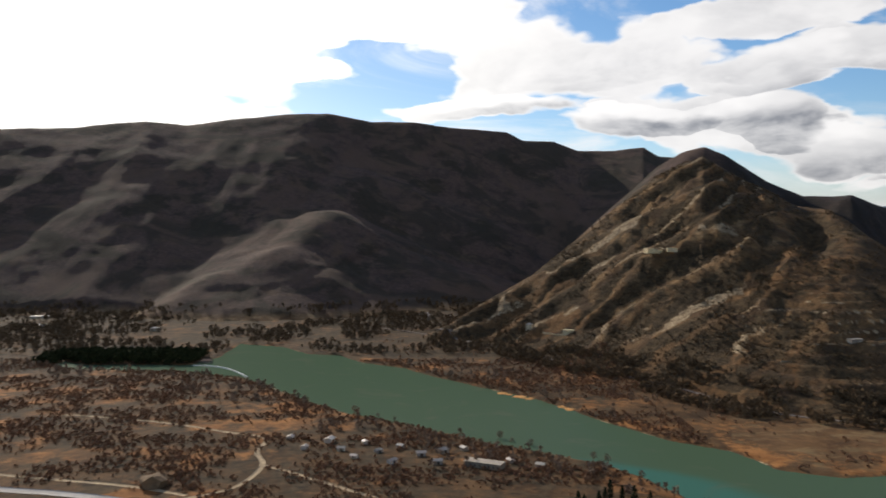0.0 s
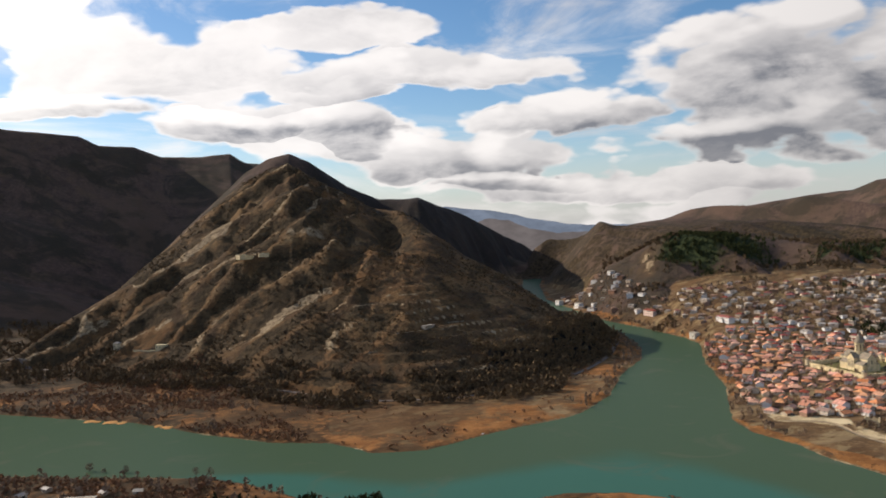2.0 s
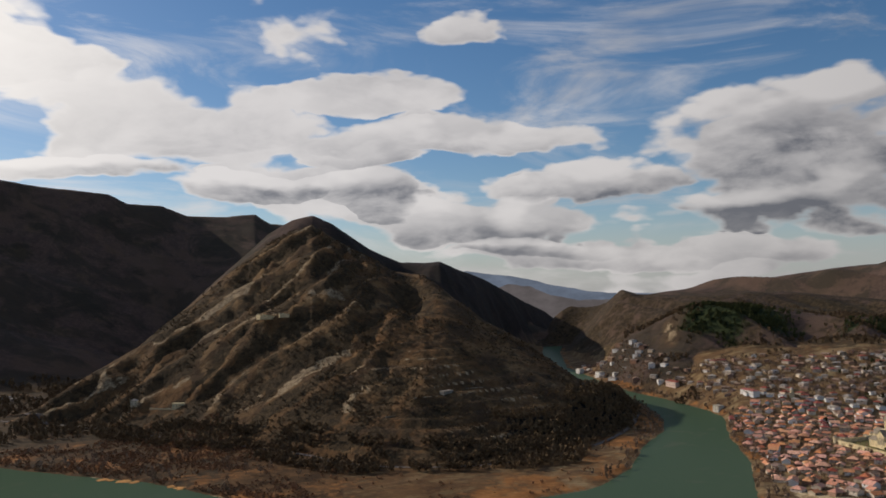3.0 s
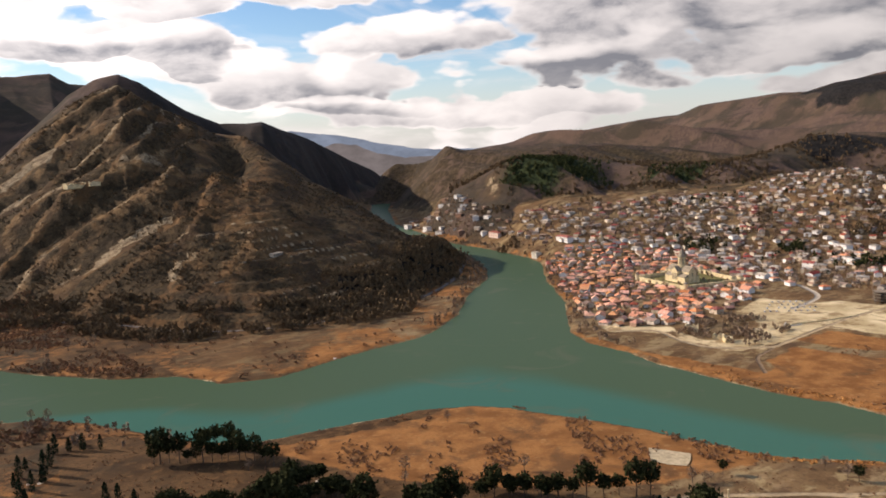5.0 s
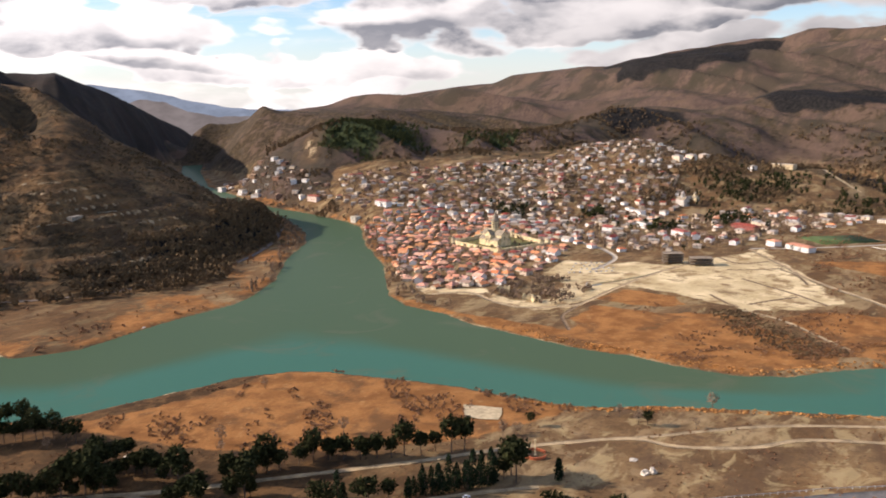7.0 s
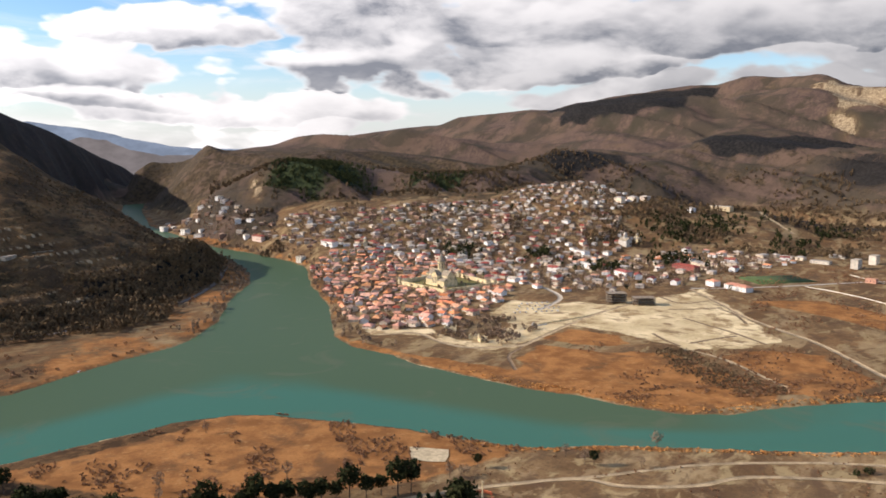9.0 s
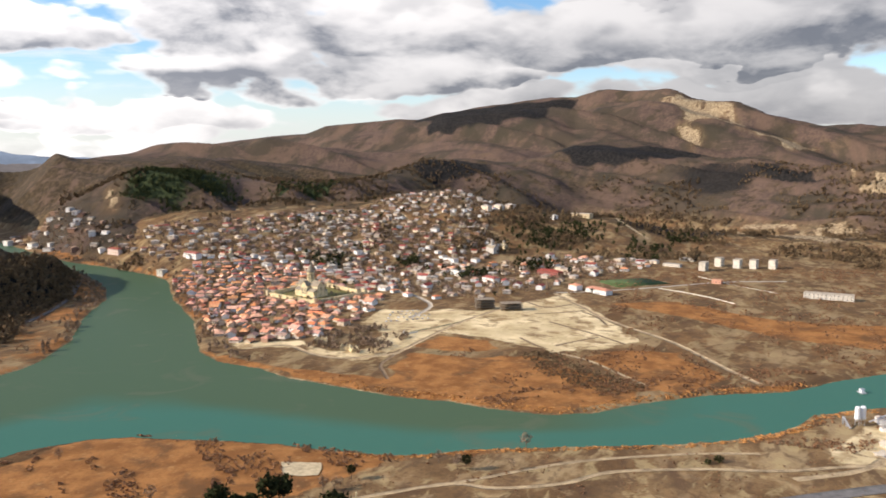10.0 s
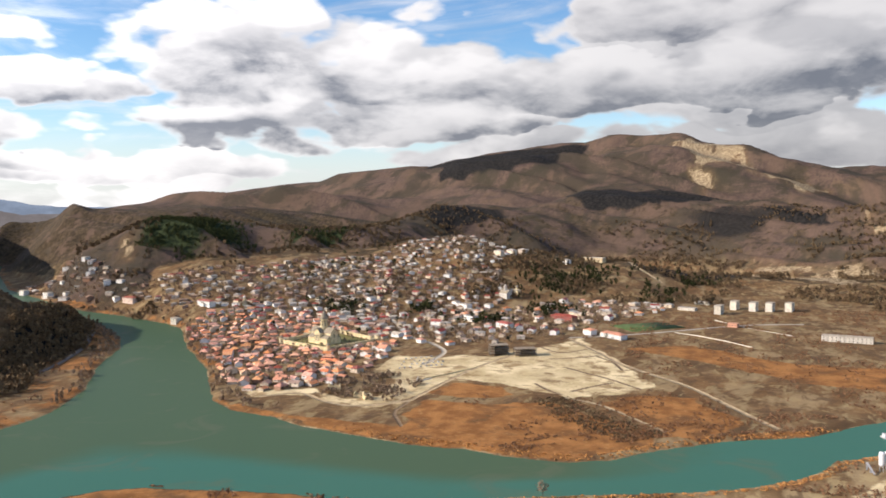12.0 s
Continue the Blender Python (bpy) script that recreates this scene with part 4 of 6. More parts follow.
def ribbon(name, pts, width, mat, label, category="road", lift=0.12):
    """A road laid on the ground along a line."""
    pts = [Vector((*p, 0)) for p in pts]
    fine = []
    for k in range(len(pts) - 1):
        p0, p1, p2, p3 = pts[max(k - 1, 0)], pts[k], pts[k + 1], pts[min(k + 2, len(pts) - 1)]
        n = max(2, int((p2 - p1).length / 7))
        for j in range(n):
            t = j / n
            fine.append(0.5 * (2 * p1 + (p2 - p0) * t + (2 * p0 - 5 * p1 + 4 * p2 - p3) * t * t + (3 * p1 - p0 - 3 * p2 + p3) * t ** 3))
    fine.append(pts[-1])
    c = np.array([(p.x, p.y) for p in fine])
    tang = np.gradient(c, axis=0)
    tang /= np.linalg.norm(tang, axis=1)[:, None]
    side = np.stack([-tang[:, 1], tang[:, 0]], 1)
    wob = 1 + 0.12 * np.sin(np.arange(len(c)) * 1.7) * (mat is DIRT)
    rows = [c + side * (width * q * wob)[:, None] for q in (-0.5, -0.17, 0.17, 0.5)]
    flat = np.concatenate(rows)
    z = landform(flat[:, 0], flat[:, 1]).reshape(4, -1)
    z = np.maximum(z, z.mean(0)) + lift
    n = len(c)
    verts = np.concatenate([np.concatenate([flat, z.reshape(-1, 1)], 1), np.concatenate([flat, z.reshape(-1, 1) - 1.0], 1)])
    faces = []
    for k in range(n - 1):
        for r in range(3):
            faces.append((r * n + k, r * n + k + 1, (r + 1) * n + k + 1, (r + 1) * n + k)[::-1])
        faces.append((4 * n + k, 4 * n + k + 1, k + 1, k))
        faces.append((3 * n + k, 3 * n + k + 1, 7 * n + k + 1, 7 * n + k))
    ob = new(name, mesh_from(name, verts, faces, mat))
    return tagged(ob, label, category, kind="structure")


def scatter(polygon, gap, seed, want, keep=None):
    """Spots inside a plot, not nearer to one another than gap."""
    rng = random.Random(seed)
    lo, hi = np.min(polygon, 0), np.max(polygon, 0)
    cells, out = {}, []
    tries = np.array([(rng.uniform(lo[0], hi[0]), rng.uniform(lo[1], hi[1])) for _ in range(want * 14)])
    inside = line_distance(tries[:, 0], tries[:, 1], polygon, True)[1]
    for x, y in tries[inside]:
        key = (int(x // gap), int(y // gap))
        if any(math.hypot(x - a, y - b) < gap for i in (-1, 0, 1) for j in (-1, 0, 1) for a, b in cells.get((key[0] + i, key[1] + j), ())):
            continue
        if keep and not keep(x, y):
            continue
        cells.setdefault(key, []).append((x, y))
        out.append((x, y))
        if len(out) >= want:
            break
    return out
# ---------------------------------------------------------------- roads
ROAD_NEAR = [(112, 476), (141, 446), (184, 405), (227, 361), (265, 330), (325, 281), (371, 249), (398, 227), (432, 192), (437, 162), (460, 128), (489, 106), (517, 56), (535, 5), (565, -44), (590, -110)]
ribbon("road", ROAD_NEAR, 4.6, DIRT, "pale dusty gravel road between the pines", lift=0.2)
ribbon("road", [(432, 192), (470, 158), (500, 128), (540, 70), (562, 20)], 4.0, DIRT, "pale dirt track beside the river bank")
ribbon("path", [(208, 380), (214, 355), (221, 332), (221, 300), (215, 260)], 4.0, DIRT, "pale footpath across dry grass")
ribbon("path", [(221, 300), (241, 284), (277, 259), (314, 232), (345, 205)], 4.0, DIRT, "pale path beside dark cypresses")
ribbon("highway", [(250, 225), (300, 187), (338, 154), (373, 120), (419, 76), (470, 20), (521, -41), (556, -95), (620, -210)], 11.0, ASPHALT, "grey asphalt highway below the hill", lift=0.3)
ribbon("road", [(523, -2), (560, -44), (616, -70), (645, -104)], 6.0, DIRT, "dusty track into the gravel yard")
ribbon("road", [(1089, 319), (1010, 258), (939, 204), (867, 126), (777, 59), (739, 29)], 6.5, DIRT, "straight pale dirt track across the reed plain")
ribbon("road", [(772, 232), (754, 186), (693, 118)], 4.5, DIRT, "narrow dirt track through reeds")
ribbon("road", [(1240, 700), (1130, 620), (1038, 549), (995, 490), (940, 445), (862, 437)], 6.5, plain_material("worn_pavement", (0.42, 0.36, 0.28), 0.15, 0.95, 0.1), "pale town road that bends to the car park")
ribbon("road", [(704, 373), (785, 373), (872, 369), (960, 352)], 5.5, DIRT, "sandy track to the river")
ribbon("road", [(664, 530), (690, 497), (676, 462), (668, 425), (682, 395), (704, 373)], 6.5, DIRT, "sandy track round the walled ruin")
ribbon("road", [(-420, 880), (-378, 872), (-291, 845), (-221, 809), (-176, 785), (-172, 733), (-157, 690), (-164, 631), (-195, 600), (-240, 570)], 5.0, DIRT, "pale dirt lane through scrub")
ribbon("road", [(-160, 693), (-125, 667), (-82, 629), (-35, 590), (20, 540), (80, 490), (141, 446)], 5.0, DIRT, "pale dirt lane towards the pines")
ribbon("road", [(-470, 690), (-367, 657), (-315, 645), (-248, 629), (-197, 608)], 5.0, DIRT, "pale lane beside the highway")
ribbon("highway", [(-480, 640), (-346, 618), (-297, 610), (-230, 590), (-120, 540)], 11.0, plain_material("pale_carriageway", (0.36, 0.34, 0.31), 0.15, 0.9, 0.1), "pale grey highway", lift=0.3)
ribbon("railway", [(-156, 1722), (35, 1500), (187, 1246), (304, 1042), (344, 936), (395, 874), (491, 834), (630, 850), (769, 926), (901, 1042)], 7.0,
       plain_material("rail_ballast", (0.16, 0.13, 0.11), 0.25, 0.95, 0.3), "railway bed along the foot of the hill", "railway", 0.5)
ribbon("road", [(1443, 797), (1489, 755), (1540, 790), (1600, 853), (1700, 880)], 6.0, DIRT, "hillside street")
ribbon("road", [(1180, 776), (1299, 865), (1399, 951), (1550, 1029)], 6.0, DIRT, "street up through the town")
ribbon("road", [(1670, 292), (1751, 356), (1850, 400)], 7.0, DIRT, "pale cutting on a hillside")
ribbon("road", [(1095, 320), (1130, 270), (1170, 225), (1230, 165), (1290, 100), (1330, 20)], 6.0, plain_material("light_road", (0.40, 0.36, 0.30), 0.15, 0.95, 0.1), "pale road at the edge of town")

DITCH = plain_material("dark_field_earth", (0.20, 0.135, 0.08), 0.35, 0.95, 0.3)
for line in (((700, 372), (664, 368), (640, 352), (622, 338)), ((945, 303), (961, 277), (989, 250)), ((908, 273), (886, 238), (860, 198), (834, 167)), ((817, 278), (793, 254), (781, 237)), ((798, 232), (828, 217), (854, 200)), ((1016, 339), (987, 300), (1022, 275)), ((981, 251), (958, 227), (916, 205))):
    ribbon("field_ditch", line, 3.6, DITCH, "shallow dark ditch between sandy plots", "ditch")

pitch = new("football_pitch", mesh_from("football_pitch", *(lambda c: (np.array([(x, y, height(x, y) + 0.5 - dz) for dz in (0, 2) for x, y in c]), [(0, 1, 2, 3), (4, 5, 1, 0), (5, 6, 2, 1), (6, 7, 3, 2), (7, 4, 0, 3)]))([(1218, 292), (1276, 224), (1240, 182), (1175, 247)][::-1]), GRASS_GREEN))
tagged(pitch, "bright green mown football pitch", "sports field")

# ---------------------------------------------------------------- cathedral
CATH = pose(953, 641, height(953, 641) - 0.5, 0, 0, -17.5 + 180)


def cathedral():
    c = thing("cathedral", "tall pale sandstone cathedral with a conical drum tower", "cathedral", at=CATH)
    # long axis along y; x points to the sunny side
    part("nave", gable_walls(44, 13, 17, 6.5), STONE, c, at=pose(0, 0, 0, 0, 0, 90))
    part("nave_roof", gabled(44, 13, 17, 6.5, 0.5, 0.4), STONE_DARK, c, at=pose(0, 0, 0, 0, 0, 90))
    part("transept", gable_walls(26, 12, 17, 6.5), STONE, c)
    part("transept_roof", gabled(26, 12, 17, 6.5, 0.5, 0.4), STONE_DARK, c)
    for sx in (-1, 1):
        part("aisle", boxed((sx * 6.4, -21, -3, sx * 12.5, 21, 9.5)), STONE, c)
        bm = bmesh.new()
        v = [bm.verts.new(p) for p in ((sx * 6.4, -21.4, 13.5), (sx * 13, -21.4, 9.5), (sx * 13, 21.4, 9.5), (sx * 6.4, 21.4, 13.5), (sx * 6.4, -21.4, 9.4), (sx * 13, -21.4, 9.1), (sx * 13, 21.4, 9.1), (sx * 6.4, 21.4, 9.4))]
        for f in ((0, 1, 2, 3), (4, 5, 6, 7), (0, 1, 5, 4), (1, 2, 6, 5), (2, 3, 7, 6), (3, 0, 4, 7)):
            bm.faces.new([v[k] for k in f])
        bmesh.ops.recalc_face_normals(bm, faces=bm.faces)
        part("aisle_roof", bm, STONE_DARK, c)
        for k in range(5):
            part("blind_arch", boxed((-0.7, -0.1, 0, 0.7, 0.1, 9)), STONE_DARK, c, at=pose(sx * 13.02, -4.6 + 2.3 * k, 5, 0, 0, 90))
    part("porch", gable_walls(9, 7, 6, 3), STONE, c, at=pose(0, -25, 0, 0, 0, 90))
    part("porch_roof", gabled(9, 7, 6, 3, 0.4, 0.3), STONE_DARK, c, at=pose(0, -25, 0, 0, 0, 90))
    drum = part("drum", turned([(5.9, 19), (5.9, 23.5), (5.5, 24), (5.5, 34), (6.1, 34.4), (6.1, 35)], 16), STONE, c)
    for k in range(8):
        a = math.pi / 8 + k * math.pi / 4
        part("drum_window", boxed((-0.45, -0.12, 0, 0.45, 0.12, 7.5)), GLASS_DARK, drum, at=pose(5.5 * math.cos(a), 5.5 * math.sin(a), 25.4, 0, 0, math.degrees(a) + 90))
    spire = part("spire", turned([(6.4, 35), (6.3, 35.4), (0.25, 47), (0.1, 47.6)], 16), STONE_DARK, c)
    part("cross", boxed((-0.09, -0.09, 47.4, 0.09, 0.09, 50), (-0.7, -0.09, 48.7, 0.7, 0.09, 49)), METAL_GREY, spire)
    for sy in (-1, 1):
        part("end_window", boxed((-0.6, -0.1, 0, 0.6, 0.1, 5)), GLASS_DARK, c, at=pose(0, sy * 22.02, 10))


cathedral()


def precinct_wall(ax, ay, bx, by, tall=5.5):
    """A length of stone wall with merlons along its top."""
    length = math.hypot(bx - ax, by - ay)
    z = min(height(ax, ay), height(bx, by))
    wob = thing("precinct_wall", "pale crenellated stone wall round the cathedral yard", "wall", "cathedral precinct walls", pose(ax, ay, z - 0.5, 0, 0, math.degrees(math.atan2(by - ay, bx - ax))))
    part("wall_body", boxed((0, -0.7, -2, length, 0.7, tall)), STONE, wob)
    n = int(length / 3.2)
    me = bpy.data.meshes.new("merlon")
    b = boxed((-0.9, -0.45, 0, 0.9, 0.45, 1.1))
    b.to_mesh(me)
    b.free()
    me.materials.append(STONE)
    for k in range(n):
        part("merlon", me, None, wob, at=pose((k + 0.5) * length / n, 0.2, tall))


def yard(u, v):
    p = CATH @ Vector((u, v, 0))
    return p.x, p.y


YARD = [yard(38, 55), yard(-52, 58), yard(-62, -35), yard(-22, -60), yard(40, -48)]
for p, q in zip(YARD, YARD[1:] + YARD[:1]):
    precinct_wall(*p, *q)
for k, p in enumerate(YARD):
    tw = thing("watch_tower", "round pale stone tower of the precinct wall", "tower", "precinct towers", pose(*p, height(*p) - 1))
    part("shaft", turned([(3.4, -2), (3.2, 8.5), (3.5, 8.8), (3.5, 9.6)], 12), STONE, tw)
    part("cap", turned([(3.7, 9.6), (0.2, 12.0)], 12), STONE_DARK, tw)
lawn = [yard(36, 52), yard(-50, 55), yard(-59, -33), yard(-20, -57), yard(38, -46)]
lawn_ob = new("yard_lawn", mesh_from("yard_lawn", [(x, y, height(x, y) + 0.45) for x, y in lawn], [(0, 1, 2, 3, 4)], plain_material("winter_lawn", (0.17, 0.15, 0.05), 0.3, 0.95, 0.1)))
tagged(lawn_ob, "yellow green lawn of the cathedral yard", "lawn", kind="structure")


OLD_TOWN = [(1002, 935), (1089, 926), (1105, 824), (1140, 743), (985, 590), (985, 540), (850, 492), (729, 489), (690, 540), (672, 556), (715, 615), (772, 682), (872, 805), (960, 905)]
yard_wide = np.array([yard(46, 62), yard(-60, 66), yard(-72, -40), yard(-24, -70), yard(48, -56)])


def clear_of_yard(x, y):
    one = np.array([x]), np.array([y])
    return not line_distance(*one, yard_wide, True)[1][0]


group = "old town houses"
OLD_KINDS = [
    house_kind(12, 10, 4.7, 3.3, PLASTER, TILE_ORANGE, False, "two-storey plastered house with orange tile gable roof", group, balcony=True, name="townhouse"),
    house_kind(11.5, 11, 4.6, 3.4, PLASTER, TILE_ORANGE, True, "square plastered house with orange hipped tile roof", group, name="townhouse"),
    house_kind(15, 9.5, 3.7, 3.0, BRICKWORK, TILE_ORANGE, False, "long low brick house with orange tile roof", group, name="townhouse"),
    house_kind(10, 8.5, 5.0, 2.8, PLASTER_WHITE, TILE_ORANGE, False, "small white house with orange tile roof", group, name="townhouse"),
    house_kind(14, 11, 5.2, 3.6, BRICKWORK, TILE_ORANGE, True, "broad brick house with orange hipped roof", group, balcony=True, name="townhouse"),
    house_kind(11, 8, 5.4, 2.0, PLASTER, SHEET_BROWN, False, "plastered house with rusty sheet-metal roof", group, name="townhouse"),
    house_kind(9, 9, 6.2, 2.4, PLASTER, TILE_RED, True, "plastered house with dull red hipped roof", group, name="townhouse"),
]


def settle(kinds, spots, weights, base_turn, jitter, seed, size=(0.85, 1.2)):
    rng = random.Random(seed)
    xs, ys = np.array([p[0] for p in spots]), np.array([p[1] for p in spots])
    zs = landform(xs, ys)
    used = set()
    for k, (x, y) in enumerate(spots):
        kind = rng.choices(range(len(kinds)), weights)[0]
        turn = base_turn + 25 * float(fbm(np.array([x / 160]), np.array([y / 160]), 2, 300)[0]) * 2 + rng.choice((0, 90, 180, 270)) + rng.uniform(-jitter, jitter)
        s = rng.uniform(*size)
        m = pose(x, y, zs[k] - 0.1, 0, 0, turn) @ Matrix.Diagonal((s, s * rng.uniform(0.9, 1.1), s * rng.uniform(0.78, 1.0), 1))
        if kind in used:
            copy_thing(kinds[kind], m)
        else:
            used.add(kind)
            kinds[kind].matrix_basis = m


old_spots = scatter(OLD_TOWN, 13.6, 5, 285, clear_of_yard)
settle(OLD_KINDS, old_spots, (5, 4, 3, 4, 3, 1.5, 2), 20, 10, 6, (0.8, 1.2))

UPTOWN = [(1190, 1260), (1232, 1225), (1323, 1111), (1476, 1010), (1592, 921), (1495, 811), (1257, 730), (1195, 808), (1122, 885), (1060, 984), (1100, 1090), (1140, 1200)]
UPTOWN_EAST = [(1592, 921), (1516, 823), (1524, 693), (1570, 609), (1433, 533), (1309, 530), (1231, 572), (1180, 640), (1180, 720), (1257, 730)]
HILL_TOWN = [(1622, 924), (1749, 916), (1834, 801), (1800, 705), (1731, 625), (1572, 635), (1521, 718), (1516, 823)]
EDGE_TOWN = [(1096, 638), (1232, 583), (1309, 530), (1460, 428), (1461, 234), (1393, 240), (1239, 318), (1101, 340), (1020, 408), (985, 452), (1000, 534)]
group_b = "houses of the upper town"
UP_KINDS = [
    house_kind(11, 9, 4.8, 1.9, PLASTER, SHEET_GREY, False, "plastered house with grey sheet-metal roof", group_b, windows=1, door=False),
    house_kind(10, 10, 4.9, 2.1, PLASTER, SHEET_GREY, True, "square house with grey hipped metal roof", group_b, windows=1, door=False),
    house_kind(12, 8, 4.6, 2.0, BRICKWORK, SHEET_BROWN, False, "brick house with rusty brown metal roof", group_b, windows=1, door=False),
    house_kind(10, 8, 5.0, 1.9, PLASTER_WHITE, SHEET_GREY, False, "white house with pale metal roof", group_b, windows=1, door=False),
    house_kind(10, 9, 4.8, 2.2, PLASTER, TILE_RED, True, "plastered house with dull red roof", group_b, windows=1, door=False),
    house_kind(13, 9, 5.2, 1.8, PLASTER_WHITE, SHEET_BROWN, True, "broad white house with brown metal roof", group_b, windows=1, door=False),
]
settle(UP_KINDS, scatter(UPTOWN, 15.5, 8, 240), (4, 4, 6, 0.8, 3, 0.7), 10, 30, 9, (0.9, 1.3))
MID_TOWN = [(1098, 905), (1130, 880), (1195, 800), (1250, 728), (1185, 715), (1182, 642), (1100, 632), (1015, 545), (1010, 596), (1070, 660), (1150, 745), (1110, 826)]
settle(UP_KINDS, scatter(MID_TOWN, 15.5, 48, 62, clear_of_yard), (3, 3, 3, 3, 4, 2), 25, 20, 49, (0.9, 1.3))
group_f = "houses east of the old town"
EAST_KINDS = [
    house_kind(11, 9, 5.0, 2.0, PLASTER, SHEET_BROWN, True, "plastered cottage with brown metal roof", group_f, windows=1, door=False, name="cottage"),
    house_kind(12, 8, 4.8, 1.8, BRICKWORK, SHEET_GREY, False, "brick cottage with grey metal roof", group_f, windows=1, door=False, name="cottage"),
    house_kind(10, 8, 5.2, 2.0, PLASTER, TILE_RED, False, "plastered cottage with dull red roof", group_f, windows=1, door=False, name="cottage"),
    house_kind(10, 9, 5.2, 1.8, PLASTER_WHITE, SHEET_GREY, True, "white cottage with pale roof", group_f, windows=1, door=False, name="cottage"),
]
settle(EAST_KINDS, scatter(UPTOWN_EAST, 18.0, 12, 140), (4, 3, 3, 1.5), 20, 30, 13, (0.8, 1.2))
group_c = "hillside houses"
HILL_KINDS = [
    house_kind(10, 9, 6.2, 1.8, PLASTER_WHITE, SHEET_GREY, True, "white hillside house with pale metal roof", group_c, windows=1, door=False, name="hillside_house"),
    house_kind(11, 8, 6.0, 1.8, PLASTER, SHEET_GREY, False, "plastered hillside house with grey roof", group_c, windows=1, door=False, name="hillside_house"),
    house_kind(10, 8, 6.0, 2.0, PLASTER_WHITE, TILE_ORANGE, False, "white hillside house with orange roof", group_c, windows=1, door=False, name="hillside_house"),
    house_kind(12, 9, 6.4, 1.8, BRICKWORK, SHEET_GREY, True, "brick hillside house with grey hipped roof", group_c, windows=1, door=False, name="hillside_house"),
]
settle(HILL_KINDS, scatter(HILL_TOWN, 19.0, 18, 85), (2, 4, 3, 3), 15, 25, 19, (0.8, 1.2))
group_d = "houses at the edge of town"
EDGE_KINDS = [
    house_kind(13, 10, 6.2, 2.4, PLASTER_WHITE, TILE_ORANGE, True, "white house with orange-red hipped roof", group_d, balcony=True, name="villa"),
    house_kind(12, 9, 5.6, 2.2, PLASTER, SHEET_BROWN, False, "plastered house with brown metal roof", group_d, windows=1, door=False, name="villa"),
    house_kind(15, 10, 6.4, 2.2, PLASTER_WHITE, TILE_RED, False, "long white house with dull red roof", group_d, windows=1, door=False, name="villa"),
    house_kind(12, 9, 6.0, 1.8, PLASTER, SHEET_GREY, True, "plastered house with grey hipped roof", group_d, windows=1, door=False, name="villa"),
]
settle(EDGE_KINDS, scatter(EDGE_TOWN, 22.0, 28, 120), (3, 3, 2, 3), 0, 12, 29)
VALLEY_TOWN = [(1238, 1640), (1360, 1800), (1420, 1760), (1339, 1600), (1260, 1380), (1183, 1258), (1135, 1230), (1150, 1330), (1185, 1470)]
group_e = "houses in the river valley"
FAR_KINDS = [
    house_kind(12, 9, 5.6, 1.8, PLASTER, SHEET_GREY, False, "plastered house by the gorge with grey roof", group_e, windows=1, door=False, name="farmhouse"),
    house_kind(13, 9, 5.4, 1.8, BRICKWORK, SHEET_BROWN, False, "brick house by the gorge with brown roof", group_e, windows=1, door=False, name="farmhouse"),
    house_kind(14, 10, 6.4, 1.6, PLASTER_WHITE, SHEET_GREY, True, "white house by the gorge with pale roof", group_e, windows=1, door=False, name="farmhouse"),
]
settle(FAR_KINDS, scatter(VALLEY_TOWN, 26.0, 38, 75), (3, 3, 2), 10, 30, 39)


# ---------------------------------------------------------------- larger buildings
def block(name, x, y, turn, w, d, h, wall, roof, label, category="building", storeys=3, bays=6, group="", flat=True, win=1.2):
    """A longer building with rows of windows on both long sides."""
    b = thing(name, label, category, group, pose(x, y, height(x, y) - 0.3, 0, 0, turn))
    part("wall", boxed((-w / 2, -d / 2, -3, w / 2, d / 2, h)), wall, b)
    if flat:
        part("roof", boxed((-w / 2 - 0.3, -d / 2 - 0.3, h, w / 2 + 0.3, d / 2 + 0.3, h + 0.5)), roof, b)
    else:
        part("roof", hipped(w, d, h, 2.4), roof, b)
    me = bpy.data.meshes.new("window")
    q = boxed((-win / 2, -0.08, 0, win / 2, 0.06, 1.5))
    q.to_mesh(me)
    q.free()
    me.materials.append(GLASS_DARK)
    for s in range(storeys):
        for k in range(bays):
            for sy in (-1, 1):
                part("window", me, None, b, at=pose((k + 0.5) / bays * w - w / 2, sy * (d / 2 + 0.02), (s + 0.35) * h / storeys))
    return b


FLATS = "white apartment blocks"
for x, y, w in ((1392, 150, 30), (1455, 131, 26), (1447, 100, 34), (1452, 74, 34), (1462, 44, 36)):
    block("apartment_block", x, y, -12, 18, 11, 15, PLASTER_AGED, CONCRETE, "white five-storey apartment block with a blank sunlit gable", "apartment block", 5, 4, FLATS)
block("public_building", 1310, 579, 62, 30, 12, 9, PLASTER_WHITE, SHEET_GREY, "bright white flat-roofed public building", storeys=2, bays=7)
block("public_building", 1195, 515, 58, 24, 13, 9, PLASTER_WHITE, SHEET_GREY, "white hall with pale vaulted roof", storeys=2, bays=5)
block("school", 1150, 440, 60, 28, 12, 8, PLASTER_WHITE, TILE_RED, "white and red long building", storeys=2, bays=7, flat=False)
block("red_building", 1240, 372, 70, 42, 14, 9, plain_material("dull_red_plaster", (0.30, 0.10, 0.08), 0.2, 0.9, 0.3), TILE_RED, "broad dull red building among dark trees", storeys=2, bays=9, flat=False)
block("long_house", 1116, 262, 58, 40, 13, 7, PLASTER_WHITE, TILE_ORANGE, "long white house with orange roof beside the field", storeys=2, bays=8, flat=False)
block("long_house", 1130, 300, 58, 16, 12, 8, PLASTER_WHITE, TILE_ORANGE, "white house with orange hipped roof beside the field", storeys=2, bays=3, flat=False)
